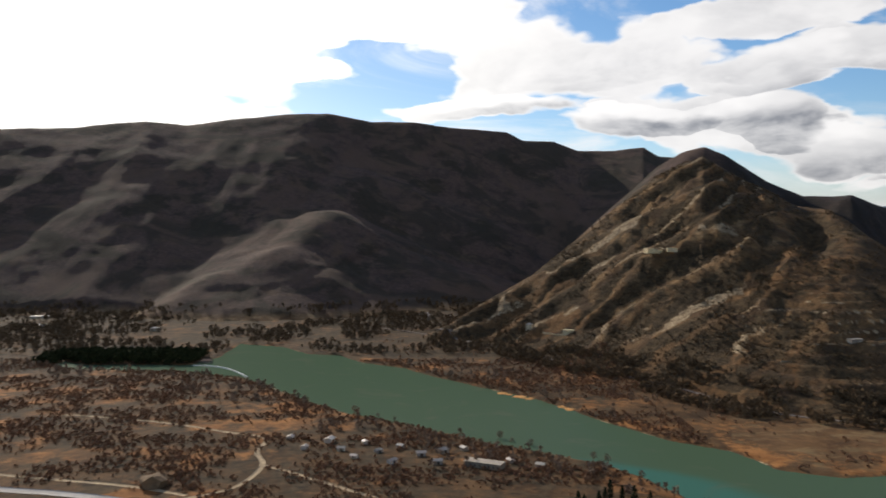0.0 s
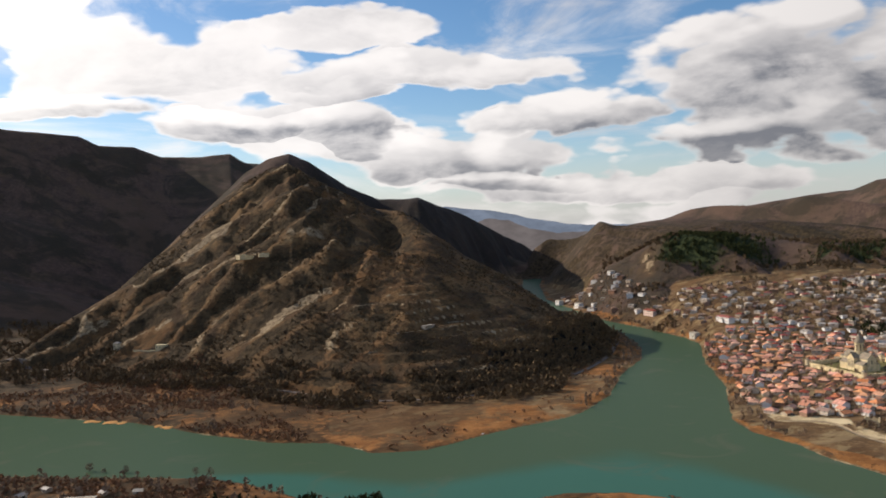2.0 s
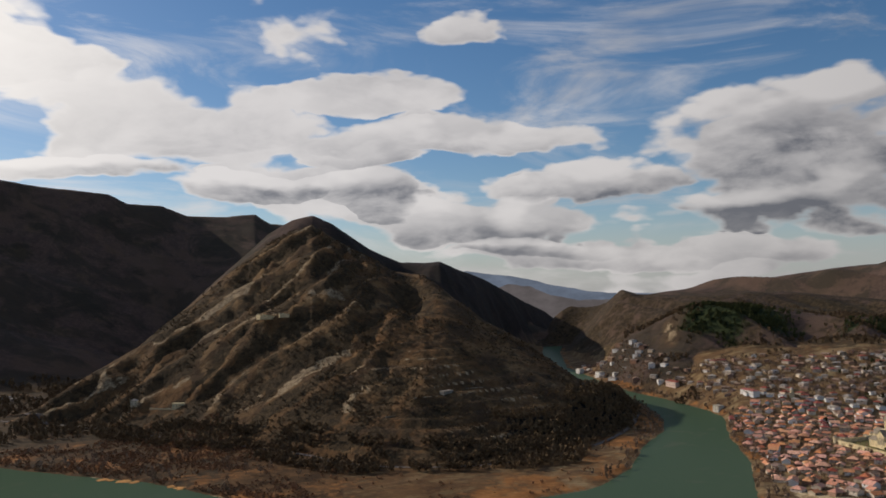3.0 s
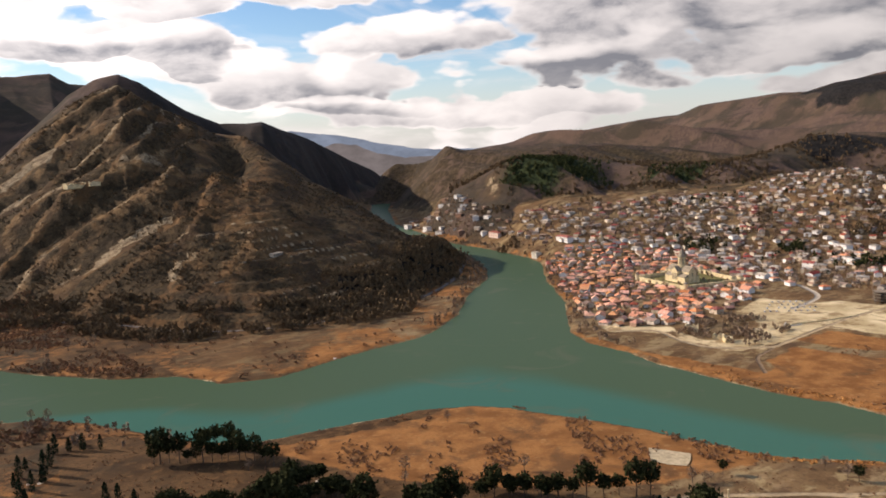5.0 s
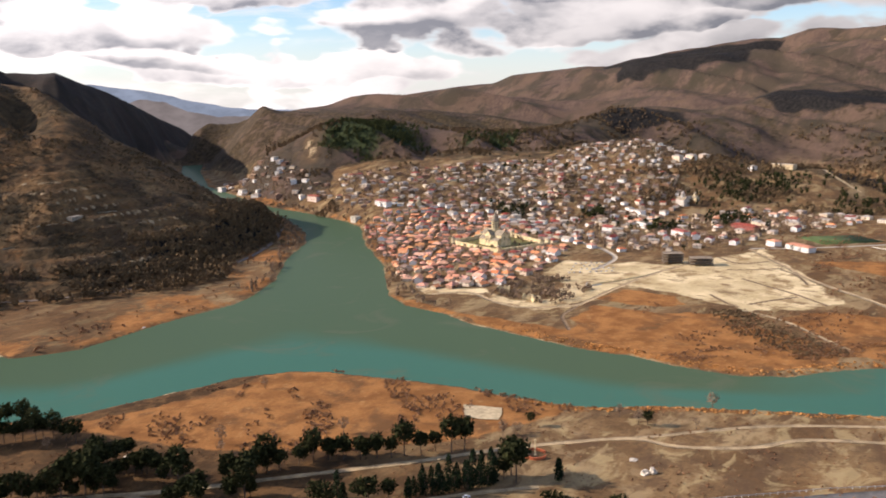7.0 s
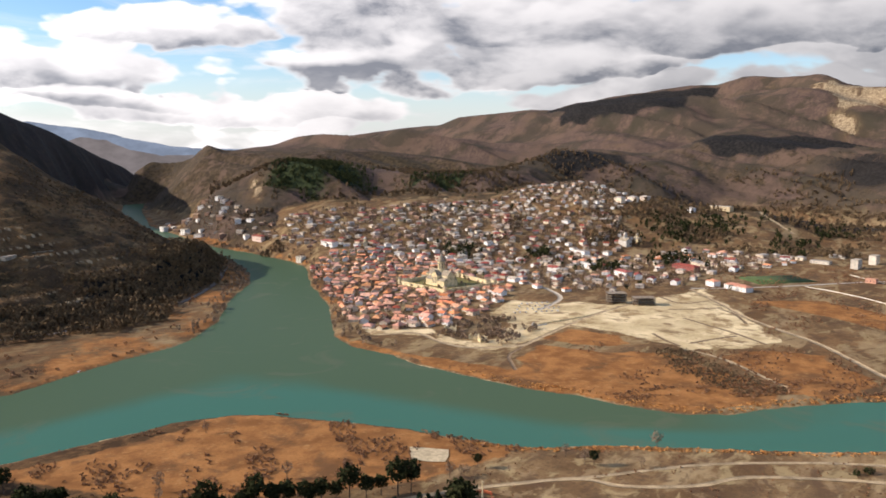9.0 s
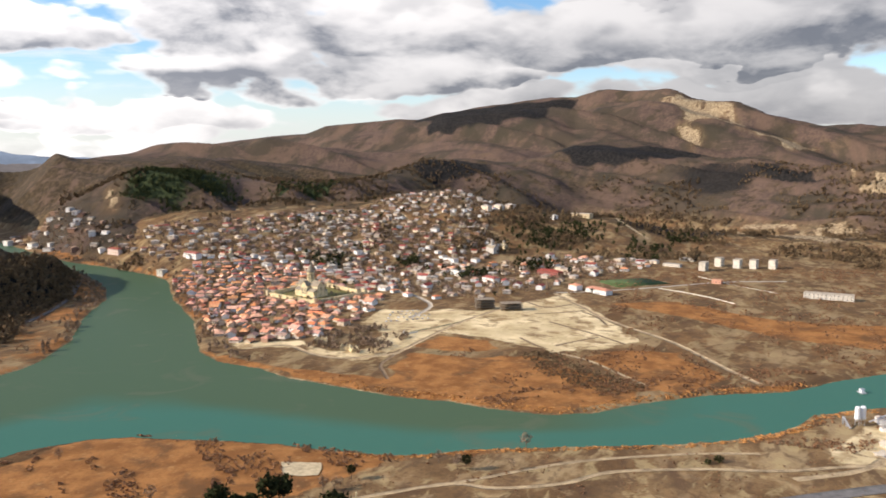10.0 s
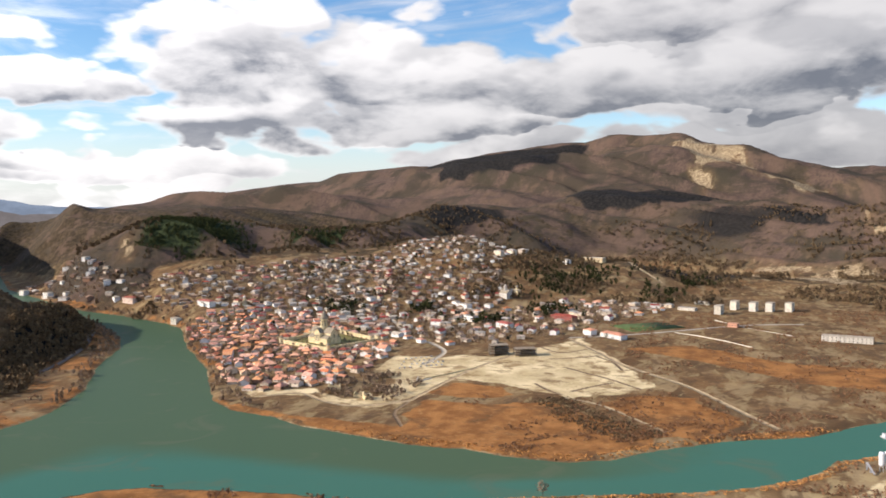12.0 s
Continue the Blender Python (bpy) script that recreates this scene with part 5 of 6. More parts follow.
block("white_house", 1249, 1666, 80, 20, 14, 13, PLASTER_WHITE, CONCRETE, "bright white square house by the gorge", storeys=3, bays=4)
block("white_house", 1213, 1540, 80, 20, 14, 12, PLASTER_WHITE, CONCRETE, "white flat-roofed house by the gorge", storeys=3, bays=4)
block("public_building", 1130, 1205, 78, 36, 14, 9, plain_material("pale_pink_plaster", (0.66, 0.52, 0.44), 0.1, 0.9, 0.3), TILE_RED, "pale pink long building by the river", storeys=2, bays=8, flat=False)
block("public_building", 1085, 976, 75, 38, 12, 8, PLASTER_WHITE, TILE_RED, "long white building with dark red roof", storeys=2, bays=9, flat=False)
block("bank_house", 1020, 985, 80, 15, 11, 8, PLASTER_AGED, CONCRETE, "pale plastered house at the river's edge", storeys=3, bays=3)
block("hill_hotel", 1793, 464, 70, 52, 14, 9, plain_material("sand_plaster", (0.56, 0.45, 0.28), 0.12, 0.9, 0.3), SHEET_GREY, "sand-coloured long building on a rise", storeys=2, bays=9)
block("country_house", 1721, 508, 60, 14, 12, 9, PLASTER_WHITE, SHEET_GREY, "small white house on a rise", storeys=2, bays=3, flat=False)
for k, (x, y) in enumerate(((1678, 653), (1710, 635), (1749, 621))):
    block("country_house", x, y, 65, 22, 13, 10, PLASTER, SHEET_GREY, "plastered villa in a row on a ridge", storeys=2, bays=4, group="row of villas", flat=False)
for x, y, w in ((1420, 205, 44), (1330, 330, 30), (1385, 290, 26), (1445, 262, 30), (1500, 190, 36)):
    block("long_shed", x, y, 75, w * 0.7, 11, 5, PLASTER_AGED, SHEET_GREY, "low white shed with pale roof", storeys=1, bays=7, group="low sheds")
block("stable", 1197, -36, 84, 62, 13, 8, PLASTER_AGED, CONCRETE, "long pale derelict building on the plain", storeys=2, bays=12)
block("gatehouse", 1268, 116, 80, 14, 10, 6, plain_material("salmon_plaster", (0.60, 0.32, 0.22), 0.1, 0.9, 0.3), TILE_ORANGE, "salmon gatehouse with flat roof", storeys=1, bays=3)


def church(x, y, turn, s, label, wall, domes):
    c = thing("church", label, "church", at=pose(x, y, height(x, y) - 0.4, 0, 0, turn))
    part("nave", gable_walls(18 * s, 10 * s, 8 * s, 4 * s), wall, c)
    part("roof", gabled(18 * s, 10 * s, 8 * s, 4 * s), STONE_DARK, c)
    for dx in domes:
        bm = turned([(2.8 * s, 8 * s), (2.8 * s, 15.5 * s), (3.1 * s, 15.8 * s)], 12)
        bmesh.ops.translate(bm, verts=bm.verts, vec=(dx, 0, 0))
        dr = part("drum", bm, wall, c)
        bm = turned([(3.2 * s, 15.8 * s), (2.6 * s, 17.6 * s), (0.2, 20.5 * s)], 12)
        bmesh.ops.translate(bm, verts=bm.verts, vec=(dx, 0, 0))
        part("cap", bm, SHEET_GREY, dr)
    return c


church(1115, 916, 40, 0.8, "pale stone church with two round-topped towers", STONE, (-4.5, 4.5))
church(1408, 536, 60, 1.25, "grey stone monastery church with a drum dome", plain_material("grey_limestone", (0.48, 0.45, 0.40), 0.2, 0.9, 0.3), (0,))
church(1440, 525, 60, 0.8, "small pale bell tower church beside the monastery", STONE, (0,))


def concrete_frame(x, y, turn, w, d, floors):
    """An unfinished frame: slabs on columns."""
    c = thing("unfinished_building", "unfinished bare concrete frame building with open floors", "building", "unfinished frames", pose(x, y, height(x, y) - 0.2, 0, 0, turn))
    me = bpy.data.meshes.new("column")
    b = boxed((-0.3, -0.3, 0, 0.3, 0.3, 3.0))
    b.to_mesh(me)
    b.free()
    me.materials.append(CONCRETE_SHADE)
    for f in range(floors + 1):
        part("slab", boxed((-w / 2, -d / 2, f * 3.3 - 0.35, w / 2, d / 2, f * 3.3)), CONCRETE_SHADE, c)
        if f < floors:
            for i in range(6):
                for j in range(3):
                    part("column", me, None, c, at=pose(-w / 2 + 0.5 + i * (w - 1) / 5, -d / 2 + 0.5 + j * (d - 1) / 2, f * 3.3))
            part("back_wall", boxed((-w / 2 + 1, -0.1, f * 3.3, w / 2 - 1, 0.1, f * 3.3 + 2.95)), BRICKWORK, c)


concrete_frame(950, 372, -58, 24, 17, 4)
concrete_frame(955, 338, -58, 27, 16, 3)


def field_wall(pts, tall, mat, label, group):
    for (ax, ay), (bx, by) in zip(pts[:-1], pts[1:]):
        length = math.hypot(bx - ax, by - ay)
        z = min(height(ax, ay), height(bx, by))
        wob = thing("field_wall", label, "wall", group, pose(ax, ay, z, 0, 0, math.degrees(math.atan2(by - ay, bx - ax))))
        part("wall_body", boxed((0, -0.25, -1.5, length, 0.25, tall)), mat, wob)
        part("coping", boxed((0, -0.35, tall, length, 0.35, tall + 0.15)), mat, wob)


field_wall([(1190, 190), (1170, 150), (1142, 112), (1108, 78)], 1.2, PLASTER_AGED, "long white boundary wall on the plain", "boundary walls")
field_wall([(1325, 150), (1268, 100), (1215, 30)], 1.1, PLASTER_AGED, "long white boundary wall by the road", "boundary walls")
field_wall([(794, 404), (830, 385), (872, 369)], 1.0, STONE, "low pale stone retaining wall of the car park", "car park walls")
field_wall([(800, 412), (780, 404), (800, 395)], 1.2, PLASTER_AGED, "low white wall of the car park", "car park walls")


# ruin in the ring of sandy track
def ruin(x, y, turn, w, d, h, label):
    r = thing("ruin", label, "ruin", "walled ruins", pose(x, y, height(x, y) - 0.3, 0, 0, turn))
    rr = random.Random(int(x + y))
    for k, (ax, ay, bx, by) in enumerate(((-w / 2, -d / 2, w / 2, -d / 2), (w / 2, -d / 2, w / 2, d / 2), (w / 2, d / 2, -w / 2, d / 2), (-w / 2, d / 2, -w / 2, -d / 2))):
        bm = bmesh.new()
        n = 7
        top = [h * rr.uniform(0.35, 1.0) for _ in range(n + 1)]
        dx, dy = (bx - ax) / n, (by - ay) / n
        l = math.hypot(dx, dy)
        ox, oy = -dy / l * 0.45, dx / l * 0.45
        cols = []
        for j in range(n + 1):
            px, py = ax + dx * j, ay + dy * j
            cols.append([bm.verts.new(q) for q in ((px - ox, py - oy, -1), (px + ox, py + oy, -1), (px + ox, py + oy, top[j]), (px - ox, py - oy, top[j]))])
        for a, b in zip(cols[:-1], cols[1:]):
            for q in range(4):
                bm.faces.new((a[q], a[(q + 1) % 4], b[(q + 1) % 4], b[q]))
        bm.faces.new(cols[0])
        bm.faces.new(cols[-1][::-1])
        bmesh.ops.recalc_face_normals(bm, faces=bm.faces)
        part("broken_wall", bm, STONE, r)


ruin(715, 470, 30, 16, 12, 7, "broken pale stone walls of a roofless ruin")
ruin(703, 432, 20, 10, 9, 5, "low broken stone walls beside the track")
ruin(697, 418, 50, 8, 7, 7, "tall broken corner of a stone ruin")
ruin(368, 1390, 10, 30, 16, 9, "pale ancient stone walls on the rocky slope")
ruin(395, 1375, -10, 16, 12, 7, "pale broken stone tower base on the rocky slope")
block("terrace_shed", 523, 1010, 22, 20, 8, 4, CONCRETE, SHEET_GREY, "low grey shed on a hillside terrace", "shed", 1, 5)
block("track_house", 157, 1448, -20, 11, 9, 11, plain_material("cream_plaster", (0.66, 0.56, 0.38), 0.1, 0.9, 0.3), SHEET_GREY, "tall cream house beside the railway", "house", 3, 2, flat=False)
block("roof_terrace", 216, 1362, -30, 20, 9, 6, STONE, STONE, "pale stone building at the foot of the hill", "building", 1, 4)
field_wall([(178, 1420), (200, 1385), (212, 1368)], 3.0, STONE, "pale stone retaining wall at the hill's foot", "hill foot walls")
for (x, y), w in (((470, 1005), 40), ((425, 1000), 34), ((560, 1020), 26)):
    field_wall([(x, y), (x + w, y - 4)], 1.6, STONE_DARK, "low dry-stone terrace wall on the hill", "terrace walls")
# ---------------------------------------------------------------- trees

def island_material(name, a, b, rough=0.95):
    m, n = material(name)
    r = n.node("ShaderNodeNewGeometry").outputs["Random Per Island"]
    o = n.node("ShaderNodeObjectInfo").outputs["Random"]
    at = n.node("ShaderNodeNewGeometry").outputs["Position"]
    f = n.math("ADD", n.math("MULTIPLY", r, 0.6), n.math("ADD", n.math("MULTIPLY", o, 0.2), n.math("MULTIPLY", n.noise(at, 0.012, 3), 0.35)))
    n.surface(n.mix(n.step(f, 0.1, 1.0), a, b), rough, spec=0.05)
    return m


TWIG = island_material("bare_twigs", (0.125, 0.086, 0.060), (0.32, 0.225, 0.150))
TWIG_RED = island_material("reddish_twigs", (0.150, 0.080, 0.046), (0.34, 0.190, 0.104))
BARK = plain_material("grey_brown_bark", (0.13, 0.095, 0.07), 0.3, 0.95, 2.0)
NEEDLES = island_material("dark_pine_needles", (0.014, 0.018, 0.007), (0.048, 0.052, 0.020))
PINE_OLIVE = island_material("olive_pine_needles", (0.024, 0.030, 0.012), (0.066, 0.072, 0.027))
CYPRESS_GREEN = island_material("dark_cypress_leaves", (0.008, 0.015, 0.009), (0.028, 0.042, 0.018))
SCRUB = island_material("dark_scrub", (0.080, 0.055, 0.032), (0.185, 0.124, 0.068))
REED_STALK = island_material("dry_reed_stalks", (0.30, 0.135, 0.042), (0.60, 0.31, 0.11))


def tube(verts, faces, a, b, ra, rb):
    """A three-sided tapering branch."""
    a, b = np.array(a, float), np.array(b, float)
    t = (b - a) / (np.linalg.norm(b - a) + 1e-9)
    u = np.cross(t, (0.3, 0.9, 0.31))
    u /= np.linalg.norm(u)
    v = np.cross(t, u)
    k = len(verts)
    for p, r in ((a, ra), (b, rb)):
        for q in range(3):
            w_ = 2 * math.pi * q / 3
            verts.append(tuple(p + r * (math.cos(w_) * u + math.sin(w_) * v)))
    for q in range(3):
        r_ = (q + 1) % 3
        faces += [(k + q, k + r_, k + 3 + r_), (k + q, k + 3 + r_, k + 3 + q)]


def bare_tree_arrays(seed, h, spread=0.42, depth=4, twigs=3):
    """Trunk, limbs and twigs of a leafless tree."""
    rr = random.Random(seed)
    verts, faces = [], []

    def grow(p, way, length, radius, level):
        q = p + way * length
        tube(verts, faces, p, q, radius, radius * 0.62)
        if level == 0:
            return
        for k in range(rr.choice((2, 3)) if level > 1 else twigs):
            side = Vector((rr.uniform(-1, 1), rr.uniform(-1, 1), rr.uniform(-0.15, 0.6))).normalized()
            grow(p.lerp(q, rr.uniform(0.6, 1.0)), (way * (1 - spread) + side * spread * 1.5).normalized(), length * rr.uniform(0.55, 0.8), radius * 0.55, level - 1)

    grow(Vector((0, 0, -0.4)), Vector((0, 0, 1)), h * 0.36, h * 0.022 + 0.05, depth)
    v = np.array(verts)
    v[:, 2] *= h / v[:, 2].max()
    return v, np.array(faces)


def shard_arrays(seed, n, shape, size, up=0.3):
    """n small leaf or twig shards filling a crown; shape gives a point of the crown from three random numbers."""
    rr = np.random.RandomState(seed)
    c = np.array([shape(*rr.rand(3)) for _ in range(n)])
    out = rr.normal(size=(n, 3)) + np.array([0, 0, up])
    out /= np.linalg.norm(out, axis=1)[:, None]
    side = np.cross(out, rr.normal(size=(n, 3)))
    side /= np.linalg.norm(side, axis=1)[:, None]
    s = size * rr.uniform(0.6, 1.4, (n, 1))
    verts = np.concatenate([c - side * s * 0.5, c + side * s * 0.5, c + out * s * 1.1], 1).reshape(-1, 3)
    return verts, np.arange(3 * n).reshape(-1, 3)


def round_crown(rx, rz, z0):
    def shape(a, b, c):
        th, ph = 2 * math.pi * a, math.acos(2 * b - 1)
        r = (0.35 + 0.65 * c ** 0.4) * (1 + 0.18 * math.sin(3 * th + 5 * b) + 0.12 * math.sin(7 * th))
        return (rx * r * math.sin(ph) * math.cos(th), rx * r * math.sin(ph) * math.sin(th), z0 + rz * r * math.cos(ph))
    return shape


def spindle_crown(r0, h, z0):
    def shape(a, b, c):
        th = 2 * math.pi * a
        r = r0 * (c ** 0.4) * (math.sin(math.pi * min(1, 0.12 + 0.88 * b) ** 0.75) ** 0.7 + 0.05) * (1 + 0.15 * math.sin(4 * th + 9 * b))
        return (r * math.cos(th), r * math.sin(th), z0 + h * b)
    return shape


def tree_kind(name, label, group, h, crown, n, size, leaf, trunk=0.35, trunk_to=0.7, seed=1):
    t = thing(name, label, "tree", group)
    v, f = [], []
    rr = random.Random(seed)
    tube(v, f, (0, 0, -0.5), (rr.uniform(-0.2, 0.2), rr.uniform(-0.2, 0.2), h * trunk_to), trunk, trunk * 0.5)
    for k in range(5):
        a = rr.uniform(0, 6.28)
        z = h * rr.uniform(0.3, trunk_to)
        tube(v, f, (0, 0, z), (h * 0.16 * math.cos(a), h * 0.16 * math.sin(a), z + h * 0.12), trunk * 0.4, trunk * 0.15)
    part("trunk", mesh_from("trunk", v, f, BARK), None, t)
    part("crown", mesh_from("crown", *shard_arrays(seed, n, crown, size), leaf), None, t)
    return t


def plant(kinds, spots, seed, size=(0.8, 1.2), jitter=0.0):
    rr = random.Random(seed)
    pts = [(x + rr.uniform(-jitter, jitter), y + rr.uniform(-jitter, jitter)) for x, y in spots]
    zs = landform(np.array([p[0] for p in pts]), np.array([p[1] for p in pts]))
    used = set()
    for (x, y), z in zip(pts, zs):
        k = rr.randrange(len(kinds))
        s = rr.uniform(*size)
        m = pose(x, y, z, 0, 0, rr.uniform(0, 360)) @ Matrix.Diagonal((s, s, s * rr.uniform(0.9, 1.1), 1))
        if k in used:
            copy_thing(kinds[k], m)
        else:
            used.add(k)
            kinds[k].matrix_basis = m


PARK_PINES = [(172, 530), (176, 529), (181, 526), (185, 521), (189, 517), (194, 512), (197, 509), (202, 507), (207, 502), (212, 501), (216, 492), (211, 537), (216, 530), (221, 520), (221, 505), (222, 495), (224, 485), (226, 476), (228, 467), (143, 442), (147, 440), (152, 437), (156, 432), (160, 427), (164, 423), (168, 419), (172, 416), (177, 411), (181, 410), (185, 401), (189, 399), (194, 393), (199, 394), (201, 387)]
ROAD_PINES = [(219, 425), (220, 418), (208, 415), (225, 417), (234, 419), (202, 411), (205, 401), (213, 396), (225, 398), (229, 392), (232, 387), (235, 380), (233, 368), (234, 362), (220, 345), (223, 335), (228, 348), (250, 346), (256, 344), (257, 337), (264, 339), (271, 337), (275, 332), (239, 328), (241, 320), (288, 330), (295, 326), (302, 320), (308, 314), (314, 306), (319, 299), (325, 293), (331, 288), (340, 282), (347, 277), (353, 268), (359, 264), (348, 224), (343, 217), (341, 224), (257, 284), (259, 278), (274, 270), (274, 264), (284, 258)]
CYPRESS_ROW = [(293, 252), (297, 252), (300, 250), (301, 248), (304, 245), (306, 243), (307, 241), (311, 240), (314, 238), (318, 238), (319, 233), (322, 233), (325, 230), (329, 231), (329, 227), (333, 226), (308, 255), (313, 253), (317, 251), (321, 247), (324, 244), (328, 241), (331, 238), (336, 236), (341, 233), (271, 282), (270, 277), (293, 253), (335, 227), (357, 200), (361, 201)]
LEFT_CONIFERS = [(128, 607), (137, 606), (145, 600), (155, 592), (99, 544), (112, 569), (90, 532), (182, 572), (188, 570), (90, 519), (119, 582), (126, 482), (131, 475), (138, 468), (105, 590), (98, 575), (92, 560), (108, 555)]
PINE_KINDS = [tree_kind("pine_tree", "dark green round-crowned pine tree on dry grass", "roadside pines", h, round_crown(rx, rz, z0), 420, 0.75, NEEDLES, 0.22, 0.62, k)
              for k, (h, rx, rz, z0) in enumerate(((9.0, 2.7, 2.4, 6.4), (8.0, 2.4, 2.2, 5.6), (10.0, 3.0, 2.9, 6.9)))]
plant(PINE_KINDS, PARK_PINES + ROAD_PINES, 51, (1.2, 1.75), 0.8)
CYP_KINDS = [tree_kind("cypress_tree", "dark narrow cypress tree in a dense stand", "cypresses", h, spindle_crown(r, h - 0.6, 0.5), 420, 0.7, CYPRESS_GREEN, 0.2, 0.8, k + 20)
             for k, (h, r) in enumerate(((11.0, 1.7), (12.5, 1.9), (9.5, 1.6)))]
plant(CYP_KINDS, CYPRESS_ROW + LEFT_CONIFERS, 52, (0.95, 1.45))
hedge_kinds = [tree_kind("shrub", "low dark evergreen shrub on dry ground", "evergreen shrubs", 3.0, round_crown(2.6, 1.6, 1.3), 160, 0.7, NEEDLES, 0.12, 0.4, 41)]
plant(hedge_kinds, [(337, 196), (338, 193), (339, 190), (339, 186), (339, 182), (339, 178), (329, 177), (334, 177), (338, 175), (341, 173), (343, 170), (346, 167), (348, 165), (352, 164), (357, 162), (530, 50), (536, 44)], 53)
plant([tree_kind("pine_tree", "dark pine in a thick clump beside the road", "pine clumps", 9.0, round_crown(3.0, 3.0, 5.6), 420, 0.85, NEEDLES, 0.22, 0.6, 46)],
      [(x + dx, y + dy) for x, y in ROAD_PINES[:32:2] + PARK_PINES[19::2] for dx, dy in ((5, 4), (-4, 6))], 55, (0.9, 1.4), 2.5)
plant([tree_kind("lone_pine", "single dark pine above the reed bank", "lone pines", 9.5, round_crown(3.2, 2.6, 6.9), 420, 0.8, NEEDLES, 0.25, 0.6, 44)], [(414, 252), (458, 192)], 54)


def bare_tree_kind(name, label, group, seed, h, mat=None):
    t = thing(name, label, "tree", group)
    v, f = bare_tree_arrays(seed, h, 0.45, 5, 3)
    part("trunk", mesh_from("trunk", v, f, BARK), None, t)
    part("twig_crown", mesh_from("twig_crown", *shard_arrays(seed, 150, round_crown(h * 0.30, h * 0.32, h * 0.62), h * 0.07, 0.8), mat or TWIG), None, t)
    return t


BARE_KINDS = [bare_tree_kind("bare_tree", "leafless grey-brown tree by the river", "leafless trees", 60 + k, h) for k, h in enumerate((9, 11, 8))]
plant(BARE_KINDS, [(391, 258), (396, 253), (401, 252), (455, 197), (470, 165), (461, 213), (508, 168), (335, 341), (272, 381), (280, 391), (276, 251), (362, 448), (213, 473), (192, 1038), (211, 1005), (224, 943), (238, 931), (250, 936), (127, 1141), (30, 1346), (272, 894), (215, 1000), (68, 783), (57, 796), (85, 769), (145, 700), (-53, 870), (-73, 890), (-102, 915), (136, 715)], 61)


# countless bushes and far trees
def merge(kinds, x, y, z, scale, turn, squash=1.0):
    """Many copies of small plants in one mesh."""
    verts, faces, base = [], [], 0
    pick = np.arange(len(x)) % len(kinds)
    for k, (v, f) in enumerate(kinds):
        sel = pick == k
        n = sel.sum()
        if not n:
            continue
        c, s = np.cos(turn[sel]), np.sin(turn[sel])
        sc = scale[sel][:, None]
        px = (v[None, :, 0] * c[:, None] - v[None, :, 1] * s[:, None]) * sc + x[sel][:, None]
        py = (v[None, :, 0] * s[:, None] + v[None, :, 1] * c[:, None]) * sc + y[sel][:, None]
        pz = v[None, :, 2] * sc * squash + z[sel][:, None]
        verts.append(np.stack([px, py, pz], 2).reshape(-1, 3))
        faces.append((f[None] + (np.arange(n) * len(v))[:, None, None] + base).reshape(-1, f.shape[1]))
        base += n * len(v)
    return np.concatenate(verts), np.concatenate(faces)


def wild(name, label, mat, kinds, x, y, size, seed, category="bushes"):
    rr = np.random.RandomState(seed)
    z = landform(x, y)
    v, f = merge(kinds, x, y, z, rr.uniform(*size, len(x)), rr.uniform(0, 6.28, len(x)))
    return tagged(new(name, mesh_from(name, v, f, mat)), label, category, kind="stuff")


BUSH = [shard_arrays(100 + k, 16, round_crown(1.0, 0.8, 0.7), 0.95, 0.5) for k in range(4)]
FAR_TREE = [shard_arrays(110 + k, 26, round_crown(1.9, 2.5, 3.6), 1.5, 1.2) for k in range(4)]
rs = np.random.RandomState(77)


def spread(n, x0, x1, y0, y1, test):
    x, y = rs.uniform(x0, x1, n), rs.uniform(y0, y1, n)
    keep = test(x, y)
    return x[keep], y[keep]


def polar_spread(n, a0, a1, d0, d1, test):
    a, d = np.radians(rs.uniform(a0, a1, n)), rs.uniform(d0, d1, n)
    x, y = -np.sin(a) * d, np.cos(a) * d
    keep = test(x, y)
    return x[keep], y[keep]


def on_front_hill(x, y):
    z, sd, az, d, rise, bed = landform(x, y, True)
    h, s = rise["front"]
    clump = fbm(x / 70, y / 70, 4, 401)
    frac = bed - np.floor(bed)
    return (h >= z - 1) & (s > 0.02) & (s < 1.0) & (1.9 * clump - 0.12 + 0.35 * (frac < 0.5) * (az > -24) + 0.25 * smooth(0.25, 0.05, s) > rs.uniform(-0.5, 1.1, len(x)))


x, y = polar_spread(38000, 0, -41, 960, 1900, on_front_hill)
wild("hill_scrub", "dark leafless scrub and juniper dotted over the rocky hill", SCRUB, BUSH, x, y, (0.7, 1.8), 71)
x, y = polar_spread(9000, -1, -41, 930, 1400, lambda x, y: (landform(x, y, True)[4]["front"][1] < 0.10) & (shore(x, y) > 60) & (fbm(x / 40, y / 40, 3, 402) > -0.15) & (line_distance(x, y, [(-156, 1722), (35, 1500), (187, 1246), (304, 1042), (344, 936), (395, 874), (491, 834), (630, 850), (769, 926), (901, 1042)])[0] < 55))
wild("foot_woods", "leafless brown trees along the foot of the hill", SCRUB, FAR_TREE, x, y, (0.9, 1.9), 72, "trees")
x, y = spread(9000, 500, 1010, 840, 1210, lambda x, y: area(x, y, NOSE_WOOD, 32) > rs.uniform(0.1, 0.9, len(x)))
wild("shaded_woods", "dense dark wood on the hill's nose above the river", SCRUB, FAR_TREE, x, y, (0.9, 1.7), 73, "trees")
